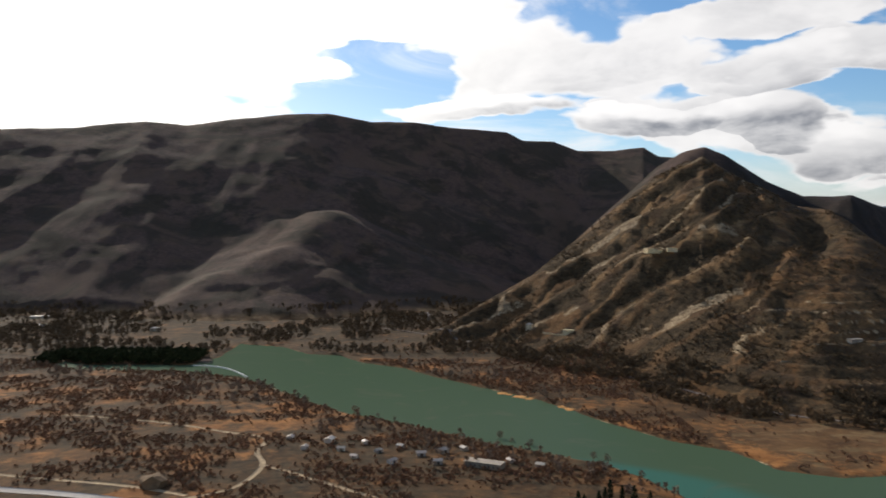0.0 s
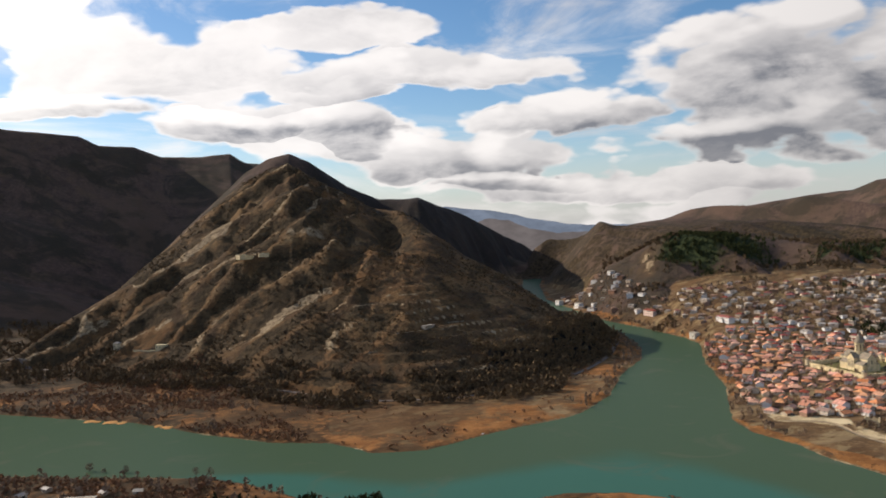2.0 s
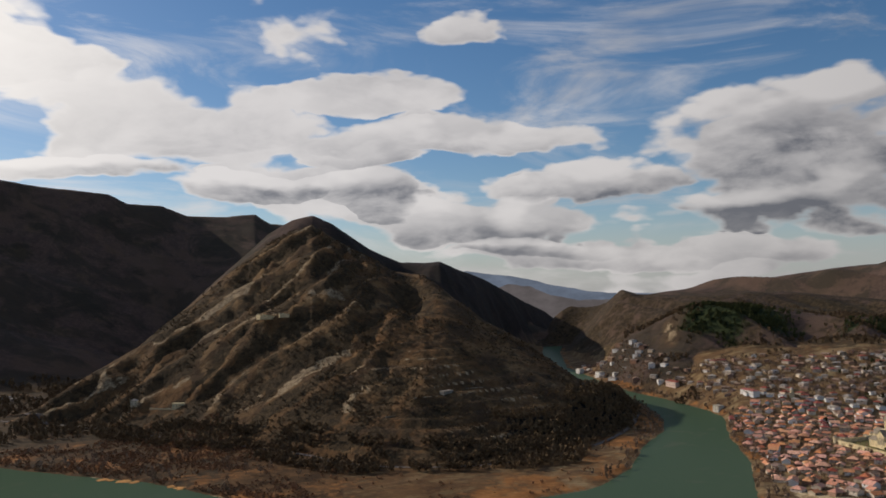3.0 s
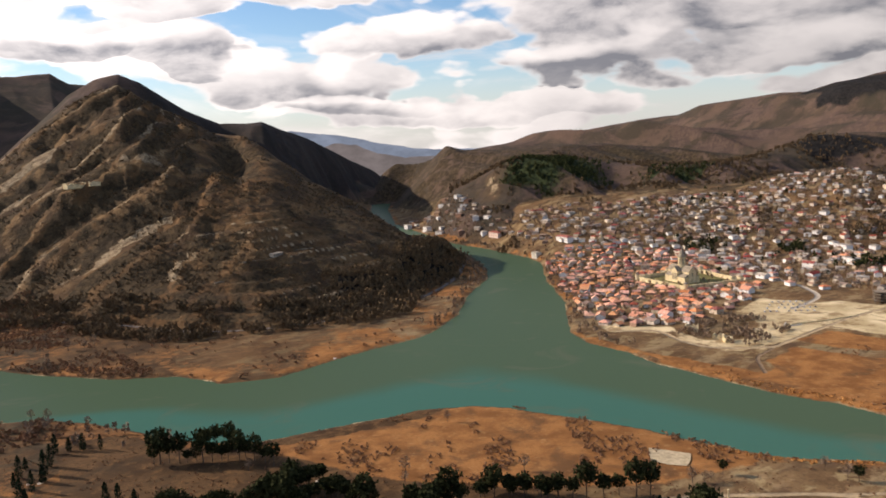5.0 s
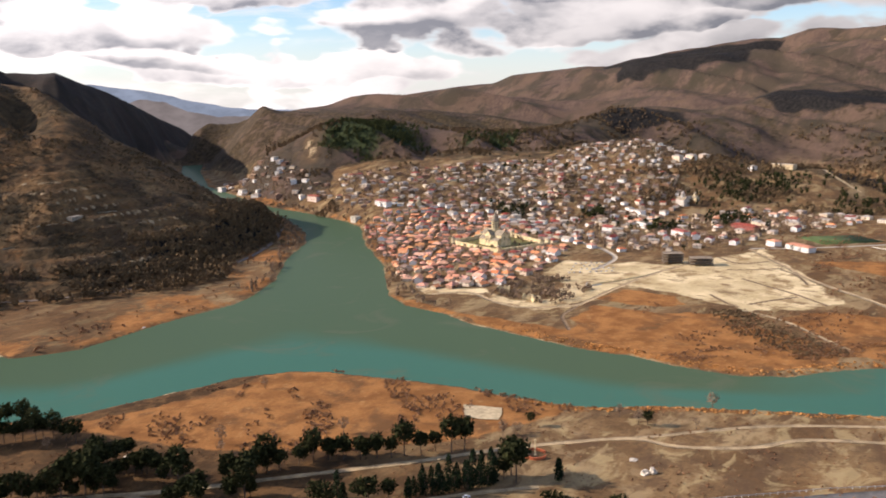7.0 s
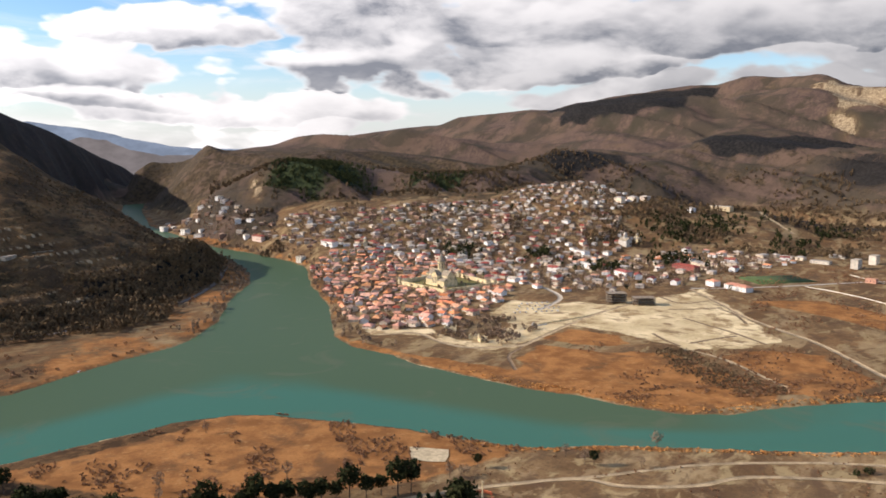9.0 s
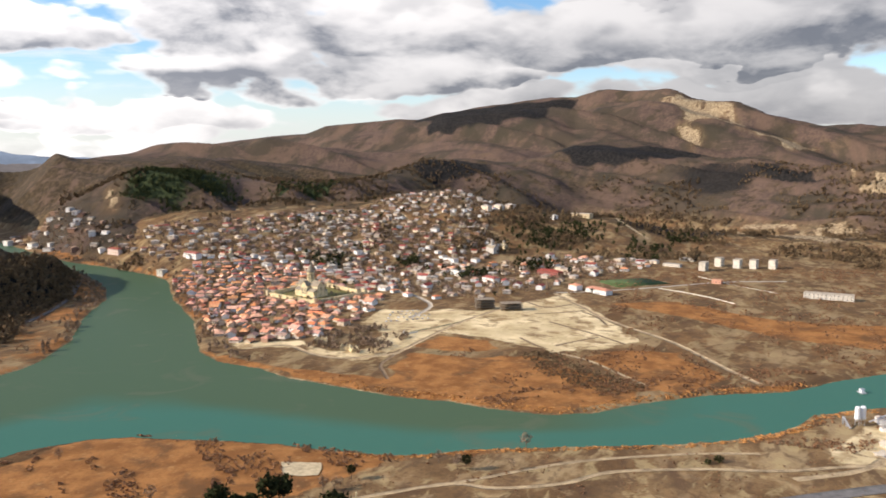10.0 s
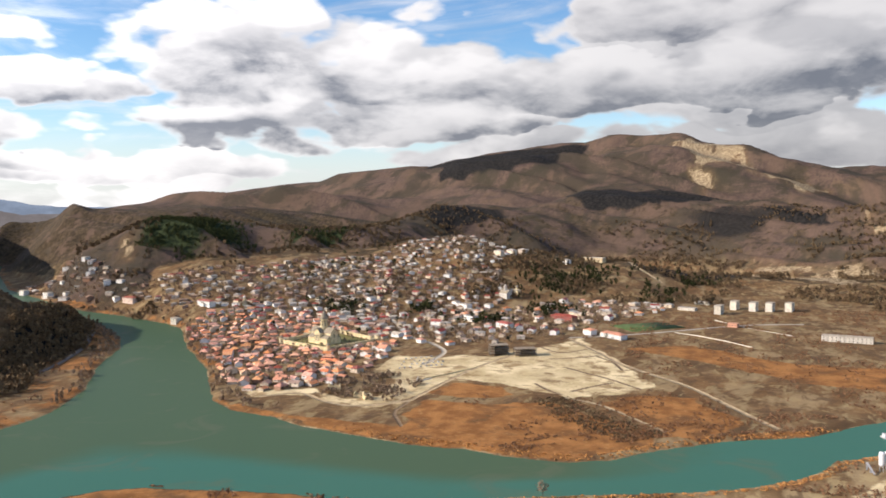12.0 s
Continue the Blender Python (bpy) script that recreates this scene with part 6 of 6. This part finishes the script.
# scrub of the plain under the lookout, towards the far bend
x, y = spread(42000, -700, 260, 480, 1280, lambda x, y: (shore(x, y) > 3) & (fbm(x / 55, y / 55, 4, 403) + 0.35 * smooth(45, 10, shore(x, y)) > rs.uniform(-0.25, 0.25, len(x))) & (np.hypot(x, y) > 560) & ~((x > 60) & (y < 640)))
wild("plain_scrub", "reddish brown leafless scrub covering the near plain", TWIG_RED, BUSH, x, y, (0.5, 1.9), 74)
x, y = spread(2600, -700, 200, 560, 1250, lambda x, y: (shore(x, y) > 4) & (shore(x, y) < 110) & (fbm(x / 60, y / 60, 3, 404) > 0.02) & (np.hypot(x, y) > 600))
wild("bank_trees", "leafless brown trees along the near river bank", TWIG, FAR_TREE, x, y, (0.8, 1.6), 75, "trees")
x, y = spread(5000, -150, 1000, 660, 1500, lambda x, y: (shore(x, y) > 3) & (np.degrees(np.arctan2(-x, y)) > -41) & (landform(x, y) < 8) & (fbm(x / 45, y / 45, 4, 405) > 0.12))
wild("bank_scrub", "brown scrub dotted over the flat river meadow", TWIG_RED, BUSH, x, y, (0.8, 2.0), 76)
# gardens of the town
TOWN_PLOTS = (UPTOWN, UPTOWN_EAST, HILL_TOWN, EDGE_TOWN, VALLEY_TOWN)
x, y = spread(15000, 970, 1850, 220, 1780, lambda x, y: (shore(x, y) > 8) & (np.maximum.reduce([area(x, y, p, 22) for p in TOWN_PLOTS]) > rs.uniform(0.25, 1.3, len(x))))
wild("garden_trees", "leafless garden trees among the houses", TWIG, FAR_TREE, x, y, (0.55, 1.25), 81, "trees")
x, y = spread(800, 640, 1140, 480, 940, lambda x, y: (area(x, y, OLD_TOWN, 10) > 0.3))
wild("town_trees", "leafless trees between the old town roofs", TWIG, FAR_TREE, x, y, (0.6, 1.05), 82, "trees")
x, y = spread(3000, 560, 1120, 470, 1300, lambda x, y: (shore(x, y) > 1) & (shore(x, y) < 26) & (x + y > 1080) & (np.degrees(np.arctan2(-x, y)) < -37) & (area(x, y, SAND_LOT, 4) < 0.3))
wild("bank_bushes", "brown bushes on the bank below the old town", TWIG, FAR_TREE, x, y, (0.7, 1.3), 83, "trees")
x, y = spread(420, 1000, 1900, 240, 1000, lambda x, y: fbm(x / 70, y / 70, 3, 407) > 0.22)
wild("garden_evergreens", "dark evergreen trees in clusters among the houses", NEEDLES, FAR_TREE, x, y, (1.0, 2.0), 84, "trees")
for cx, cy, n, sp in ((1192, 765, 40, 20), (1268, 644, 40, 18), (1195, 490, 50, 24), (1548, 489, 110, 55), (1620, 430, 90, 45), (1333, 421, 60, 32), (1570, 274, 60, 40), (1736, 231, 50, 30)):
    x, y = rs.normal(cx, sp, n), rs.normal(cy, sp * 0.7, n)
    wild("evergreen_grove", "grove of dark evergreen trees in the town", NEEDLES, FAR_TREE, x, y, (1.1, 2.0), int(cx), "trees")
x, y = spread(9000, 1300, 2050, 1100, 1700, lambda x, y: np.maximum(area(x, y, PINE_HILL, 75), area(x, y, PINE_HILL_B, 45)) > rs.uniform(0.15, 1.1, len(x)))
wild("pine_wood", "dark green pine plantation on a hillside", PINE_OLIVE, FAR_TREE, x, y, (1.1, 1.9), 85, "trees")
x, y = polar_spread(16000, -40, -100, 1500, 2500, lambda x, y: (fbm(x / 110, y / 110, 4, 408) > 0.05) & (area(x, y, HILL_TOWN, 20) < 0.5) & (area(x, y, UPTOWN, 20) < 0.6))
wild("slope_scrub", "patches of dark leafless scrub on the foothills", SCRUB, FAR_TREE, x, y, (0.9, 1.9), 86, "trees")
x, y = spread(16000, 600, 1500, -400, 330, lambda x, y: (shore(x, y) > 2) & (x > 640) & (fbm(x / 80, y / 30, 4, 409) > 0.12) & (area(x, y, SAND_LOT, 6) < 0.2))
wild("field_scrub", "low brown scrub streaking the reed plain", TWIG_RED, BUSH, x, y, (0.5, 1.3), 87)
FIELD_BRUSH = [(756, 257), (773, 227), (736, 188), (718, 161), (685, 119), (653, 146), (692, 210)]
x, y = spread(9000, 640, 860, 60, 330, lambda x, y: area(x, y, FIELD_BRUSH, 7) > rs.uniform(0.1, 0.9, len(x)))
wild("field_brush", "grey brown brush on the old field beside the sandy lot", SCRUB, BUSH, x, y, (0.4, 1.1), 99)
# reeds standing along both shores
REED = [shard_arrays(120 + k, 9, lambda a, b, c: (2.2 * (a - 0.5), 2.2 * (b - 0.5), 0.2 * c), 0.8, 4.0) for k in range(3)]
x, y = polar_spread(9000, -95, -58, 480, 760, lambda x, y: (shore(x, y) > 1.5) & (shore(x, y) < 12))
wild("bank_tufts", "dry brown tufts along the water's edge", REED_STALK, REED, x, y, (0.7, 1.4), 93, "reeds")
x, y = spread(9000, 90, 620, -120, 640, lambda x, y: (shore(x, y) > 3) & (np.hypot(x, y) > 300) & (np.degrees(np.arctan2(-x, y)) > -103) & (area(x, y, REED_NEAR, 6) < 0.5) & (area(x, y, GRAVEL_YARD, 6) < 0.4) & (fbm(x / 30, y / 30, 4, 412) > 0.0) & (line_distance(x, y, ROAD_NEAR)[0] > 4))
wild("grass_tufts", "low dry brown tufts on the near meadow", TWIG_RED, BUSH, x, y, (0.25, 0.75), 96, "grass")
x, y = spread(9000, 220, 480, 220, 540, lambda x, y: (area(x, y, REED_NEAR, 6) > 0.4) & (fbm((x + y) / 90, (x - y) / 28, 4, 413) > 0.13))
wild("reed_thicket", "brown brush standing in the near reed bed", TWIG_RED, BUSH, x, y, (0.4, 1.1), 97, "reeds")
x, y = spread(9000, 585, 800, -60, 260, lambda x, y: (shore(x, y) > 7) & (shore(x, y) < 60) & (fbm((x - y) / 90, (x + y) / 26, 4, 415) > 0.08))
wild("shore_brush", "belts of brown brush along the reedy shore", TWIG_RED, BUSH, x, y, (0.4, 1.0), 100)
x, y = spread(420, 690, 800, 390, 480, lambda x, y: (fbm(x / 25, y / 25, 3, 414) > -0.05) & (np.hypot(x - 715, y - 470) > 11) & (np.hypot(x - 700, y - 425) > 11))
wild("ruin_trees", "leafless brown trees round the stone ruins", TWIG, FAR_TREE, x, y, (0.6, 1.1), 98, "trees")
# dark trees and works at the far bend of the river
x, y = spread(900, -640, -390, 1236, 1330, lambda x, y: (shore(x, y) > 1))
wild("island_trees", "dense dark evergreen trees at the water's edge", NEEDLES, FAR_TREE, x, y, (1.5, 2.4), 94, "trees")
x, y = spread(7500, -1200, 160, 1330, 2150, lambda x, y: (shore(x, y) > 6) & (landform(x, y) < 30) & (fbm(x / 80, y / 80, 3, 410) > -0.08))
wild("far_bank_trees", "leafless trees at the foot of the dark mountain", SCRUB, FAR_TREE, x, y, (1.0, 2.2), 95, "trees")


# ---------------------------------------------------------------- small things
def heap(name, x, y, r, h, mat, label, category, seed=1):
    v, f = [], []
    rr = random.Random(seed)
    bm = bmesh.new()
    bmesh.ops.create_icosphere(bm, subdivisions=2, radius=1)
    for q in bm.verts:
        n_ = noise.noise(q.co * 1.7 + Vector((seed, 0, 0))) * 0.55 + noise.noise(q.co * 4 + Vector((0, seed, 0))) * 0.35
        q.co = Vector((q.co.x * r * (1 + n_), q.co.y * r * (1 + n_), max(-0.3, q.co.z * h * (1 + n_))))
    me = bpy.data.meshes.new(name)
    bm.to_mesh(me)
    bm.free()
    me.materials.append(mat)
    ob = new(name, me)
    ob.matrix_basis = pose(x, y, height(x, y))
    return tagged(ob, label, category)


sandy = plain_material("pale_sand_pool", (0.50, 0.40, 0.25), 0.25, 0.95, 0.25)
pts = [(419, 309), (424, 297), (429, 284), (420, 278), (410, 274), (404, 284), (402, 295), (411, 303)]
patch = new("sand_patch", mesh_from("sand_patch", [(x, y, height(x, y) + 0.5) for x, y in pts] + [(x, y, height(x, y) - 1) for x, y in pts], [(0, 1, 2, 3, 4, 5, 6, 7)][0:1], sandy))
tagged(patch, "bare pale sand patch among the reeds", "sand", kind="structure")
heap("earth_mound", -232, 632, 13, 9, plain_material("brown_earth", (0.20, 0.13, 0.07), 0.3, 0.95, 0.2), "rough brown earth mound with dry grass", "mound", 3)
heap("white_rock", 392, 165, 2.6, 2.2, RUBBLE_WHITE, "white limestone boulder on bare ground", "rock", 5)
heap("white_rock", 395, 162, 2.2, 2.6, RUBBLE_WHITE, "white limestone boulder on bare ground", "rock", 6)
heap("white_rock", 405, 178, 2.4, 0.8, RUBBLE_WHITE, "low white limestone slab on bare ground", "rock", 7)
for k, (x, y) in enumerate(((305, 205), (309, 207), (314, 204), (318, 200), (313, 197), (300, 212), (304, 217), (322, 204), (311, 210), (316, 207), (236, 424), (240, 421), (243, 419), (100, 560), (106, 556))):
    heap("rubble_heap", x, y, 0.8 + (k % 4) * 0.5, 0.22 + 0.12 * (k % 2), RUBBLE_WHITE, "pale rubble strewn on the ground", "rubble", 10 + k)


# reed islets off the far meadow and a moored boat
for k, (x, y, r) in enumerate(((76, 1021, 7), (84, 1012, 5), (98, 999, 9), (108, 987, 6), (141, 941, 6), (149, 927, 8), (-11, 1159, 8), (3, 1140, 6), (15, 1127, 9))):
    isle = heap("reed_islet", x, y, r, 1.1, REED_STALK, "low islet of brown reeds in the river", "reed islet", 50 + k)
    isle.matrix_basis = pose(x, y, -0.1)
boat = thing("boat", "small white rowing boat moored on the river", "boat", at=pose(410, 681, 0.0, 0, 0, 15))
bm = bmesh.new()
box(bm, -3.0, -0.9, -0.2, 3.0, 0.9, 0.7)
for q in bm.verts:
    if q.co.x > 0:
        q.co.y *= 0.25
bmesh.ops.bevel(bm, geom=bm.edges[:], offset=0.08, segments=1, affect="EDGES")
part("hull", bm, CAR_WHITE, boat)
part("bench", boxed((-0.8, -0.85, 0.7, -0.3, 0.85, 0.78)), METAL_GREY, boat)

# monument in the turning circle
def monument(x, y):
    z = height(x, y)
    m = thing("monument", "slender pale column between two orange curved kerb walls", "monument", at=pose(x, y, z, 0, 0, 35))
    part("column", turned([(0.9, -0.5), (0.9, 0.6), (0.45, 0.8), (0.35, 9), (0.6, 9.2), (0.6, 9.8)], 10), STONE, m)
    for sx in (-1, 1):
        bm = bmesh.new()
        prev = None
        for k in range(9):
            a = math.radians(-65 + k * 16.25)
            cols = [bm.verts.new((sx * r * math.cos(a), r * math.sin(a), zz)) for r, zz in ((6.2, -0.5), (6.9, -0.5), (6.9, 1.5), (6.2, 1.5))]
            if prev:
                for q in range(4):
                    bm.faces.new((prev[q], prev[(q + 1) % 4], cols[(q + 1) % 4], cols[q]))
            else:
                bm.faces.new(cols)
            prev = cols
        bm.faces.new(prev)
        bmesh.ops.recalc_face_normals(bm, faces=bm.faces)
        part("kerb_wall", bm, SIGN_ORANGE, m, "curved orange-red wall")


monument(378, 227)


def car_kind(label, group, paint, long=4.3):
    c = thing("car", label, "car", group)
    bm = bmesh.new()
    box(bm, -long / 2, -0.85, 0.3, long / 2, 0.85, 0.85)
    bmesh.ops.bevel(bm, geom=bm.edges[:], offset=0.12, segments=2, affect="EDGES")
    part("body", bm, paint, c)
    bm = bmesh.new()
    prof = ((-long * 0.36, 0.84), (long * 0.22, 0.84), (long * 0.10, 1.42), (-long * 0.28, 1.42))
    a, b = [bm.verts.new((p, -0.78, q)) for p, q in prof], [bm.verts.new((p, 0.78, q)) for p, q in prof]
    bm.faces.new(a[::-1])
    bm.faces.new(b)
    for k in range(4):
        bm.faces.new((a[k], a[(k + 1) % 4], b[(k + 1) % 4], b[k]))
    bmesh.ops.recalc_face_normals(bm, faces=bm.faces)
    part("cabin", bm, GLASS_DARK, c)
    part("roof", boxed((-long * 0.28, -0.76, 1.42, long * 0.10, 0.76, 1.47)), paint, c)
    for sx in (-0.32, 0.32):
        for sy in (-0.8, 0.8):
            bm = turned([(0.32, -0.1), (0.32, 0.1)], 10)
            part("wheel", bm, RUBBER, c, at=pose(sx * long, sy, 0.32, 90))
    return c


CARS = [car_kind("white parked car on pale ground", "parked cars", CAR_WHITE), car_kind("grey parked car on pale ground", "parked cars", CAR_PAINT)]
rng = random.Random(9)
lot = []
for row in range(4):
    for k in range(9):
        if rng.random() < 0.72:
            lot.append((835 + row * 17 + k * 4.2, 455 - k * 5.0 + row * 6 + rng.uniform(-0.6, 0.6)))
lot = [p for p in lot if line_distance(np.array([p[0]]), np.array([p[1]]), CAR_PARK, True)[1][0]]
zs = landform(np.array([p[0] for p in lot]), np.array([p[1] for p in lot]))
for k, ((x, y), z) in enumerate(zip(lot, zs)):
    m = pose(x, y, z, 0, 0, 40 + rng.uniform(-4, 4) + rng.choice((0, 180)))
    if k < 2:
        CARS[k].matrix_basis = m
    else:
        copy_thing(CARS[rng.randrange(2)], m)
copy_thing(CARS[0], pose(312, 229, height(312, 229) + 0.15, 0, 0, -38))

# highway guard rail
rail = thing("guard_rail", "white and grey steel guard rail along the highway", "guard rail")
post_me, beam_pts = bpy.data.meshes.new("post"), [(322, 181), (352, 153), (386, 122), (430, 79), (478, 22)]
_b = boxed((-0.12, -0.12, -0.5, 0.12, 0.12, 1.15))
_b.to_mesh(post_me)
_b.free()
post_me.materials.append(CAR_WHITE)
for (ax, ay), (bx, by) in zip(beam_pts[:-1], beam_pts[1:]):
    l = math.hypot(bx - ax, by - ay)
    za, zb = height(ax, ay) + 0.3, height(bx, by) + 0.3
    part("beam", boxed((0, -0.06, 0.55, l, 0.06, 0.95)), METAL_GREY, rail, at=pose(ax, ay, za, 0, -math.degrees(math.atan2(zb - za, l)), math.degrees(math.atan2(by - ay, bx - ax))))
    for k in range(int(l / 4)):
        t = k * 4 / l
        part("post", post_me, None, rail, at=pose(ax + (bx - ax) * t, ay + (by - ay) * t, za + (zb - za) * t))


# gravel works on the near bank
def silo(x, y, label):
    s = thing("silo", label, "silo", "gravel works silos", pose(x, y, height(x, y)))
    part("tank", turned([(0.3, 3.2), (1.9, 5.0), (1.9, 13.5), (1.2, 14.4)], 14), CAR_WHITE, s)
    for k in range(4):
        a = math.pi / 4 + k * math.pi / 2
        part("leg", boxed((-0.15, -0.15, -0.5, 0.15, 0.15, 5.4)), METAL_GREY, s, at=pose(1.6 * math.cos(a), 1.6 * math.sin(a), 0))


silo(652, -43, "tall white cement silo on steel legs")
silo(655, -47, "tall white cement silo on steel legs")


def conveyor(x, y, turn, length, rise):
    c = thing("conveyor", "rusty inclined gravel conveyor", "conveyor", "conveyors", pose(x, y, height(x, y), 0, 0, turn))
    part("belt_frame", boxed((0, -0.6, 0.6, length, 0.6, 1.2)), METAL_GREY, c, at=pose(0, 0, 0, 0, -math.degrees(math.atan2(rise, length)), 0))
    for q in (0.45, 0.9):
        part("prop", boxed((length * q - 0.2, -0.7, -0.5, length * q + 0.2, 0.7, rise * q + 0.5)), METAL_GREY, c)


conveyor(662, -52, -60, 18, 6)
conveyor(640, -38, 20, 14, 5)
for k, (x, y, w, d, h, t) in enumerate(((664, -60, 9, 6, 4, 20), (672, -70, 7, 5, 3, 60), (645, -60, 6, 4, 3, 10), (690, -96, 10, 6, 4, 40), (660, -85, 12, 5, 3.5, 30), (668, -98, 8, 5, 3, 70))):
    b = thing("works_shed", "small white and blue-grey site shed in the gravel yard", "shed", "site sheds", pose(x, y, height(x, y), 0, 0, t))
    part("wall", boxed((-w / 2, -d / 2, -0.5, w / 2, d / 2, h)), (PLASTER_WHITE, METAL_GREY)[k % 2], b)
    part("roof", gabled(w, d, h, 0.8, 0.3, 0.12), SHEET_GREY, b)
    part("door", DOOR_MESH, None, b, at=pose(0, -d / 2 - 0.02, 0))
for k, (x, y, r, h) in enumerate(((630, -75, 9, 4), (610, -62, 7, 3), (645, -95, 10, 5), (590, -55, 6, 2.5))):
    heap("spoil_mound", x, y, r, h, plain_material("washed_gravel", (0.46, 0.40, 0.32), 0.15, 0.95, 0.5), "pale heap of washed gravel", "gravel heap", 30 + k)
dredge = thing("dredger", "small white dredging raft moored on the river", "raft", at=pose(752, -52, 0.0, 0, 0, 30))
part("hull", boxed((-4, -2.2, -0.5, 4, 2.2, 0.7)), METAL_GREY, dredge)
part("cabin", boxed((-1.5, -1.5, 0.7, 1.8, 1.5, 3.4)), CAR_WHITE, dredge)
part("roof", boxed((-1.8, -1.8, 3.4, 2.1, 1.8, 3.6)), METAL_GREY, dredge)

# floating boom and intake house at the far bend
boom = thing("floating_boom", "pale curved floating boom across the water", "boom")
prev = None
for k in range(16):
    t = k / 15
    x, y = -388 + 108 * t, 1236 - 100 * t + 26 * math.sin(t * math.pi)
    if prev:
        l = math.hypot(x - prev[0], y - prev[1])
        part("float", boxed((0.2, -1.0, -0.3, l - 0.2, 1.0, 1.1)), CAR_WHITE, boom, at=pose(*prev, 0, 0, 0, math.degrees(math.atan2(y - prev[1], x - prev[0]))))
    prev = (x, y)
block("intake_house", -375, 1262, 30, 16, 10, 8, STONE_DARK, SHEET_BROWN, "dark intake house on the water's edge", "building", 2, 3, flat=False)
block("far_house", -593, 1640, 10, 18, 12, 7, PLASTER, SHEET_GREY, "small pale house below the dark mountain", "house", 2, 3, flat=False)
for x, y, w in ((-941, 1857, 40), (-863, 1702, 34), (-900, 1720, 22), (-47, 1940, 26), (-30, 1900, 16), (10, 1890, 14)):
    block("far_shed", x, y, 15, w, 12, 5, PLASTER, SHEET_GREY, "low pale shed below the dark mountain", "shed", 1, 5, "sheds below the mountain")

# allotment huts and the derelict hall in the near scrub
hall = block("derelict_hall", 36, 690, -25, 34, 12, 5, STONE_DARK, CONCRETE, "derelict grey hall with broken pale roof", "building", 1, 8)
hut_spots = [(-95, 740), (-60, 735), (-110, 770), (-75, 765), (-40, 752), (-20, 725), (0, 735), (-130, 745), (60, 705), (85, 690), (-5, 700), (-45, 700), (-150, 780), (20, 745), (-80, 715)]
hut = house_kind(6, 4.5, 2.6, 1.0, PLASTER, SHEET_GREY, False, "small allotment hut with pale metal roof in scrub", "allotment huts", 1, 1)
for k, (x, y) in enumerate(hut_spots):
    s = 0.8 + 0.5 * random.Random(k).random()
    m = pose(x, y, height(x, y), 0, 0, 37 * k % 180) @ Matrix.Diagonal((s, s, s, 1))
    if k == 0:
        hut.matrix_basis = m
    else:
        copy_thing(hut, m)
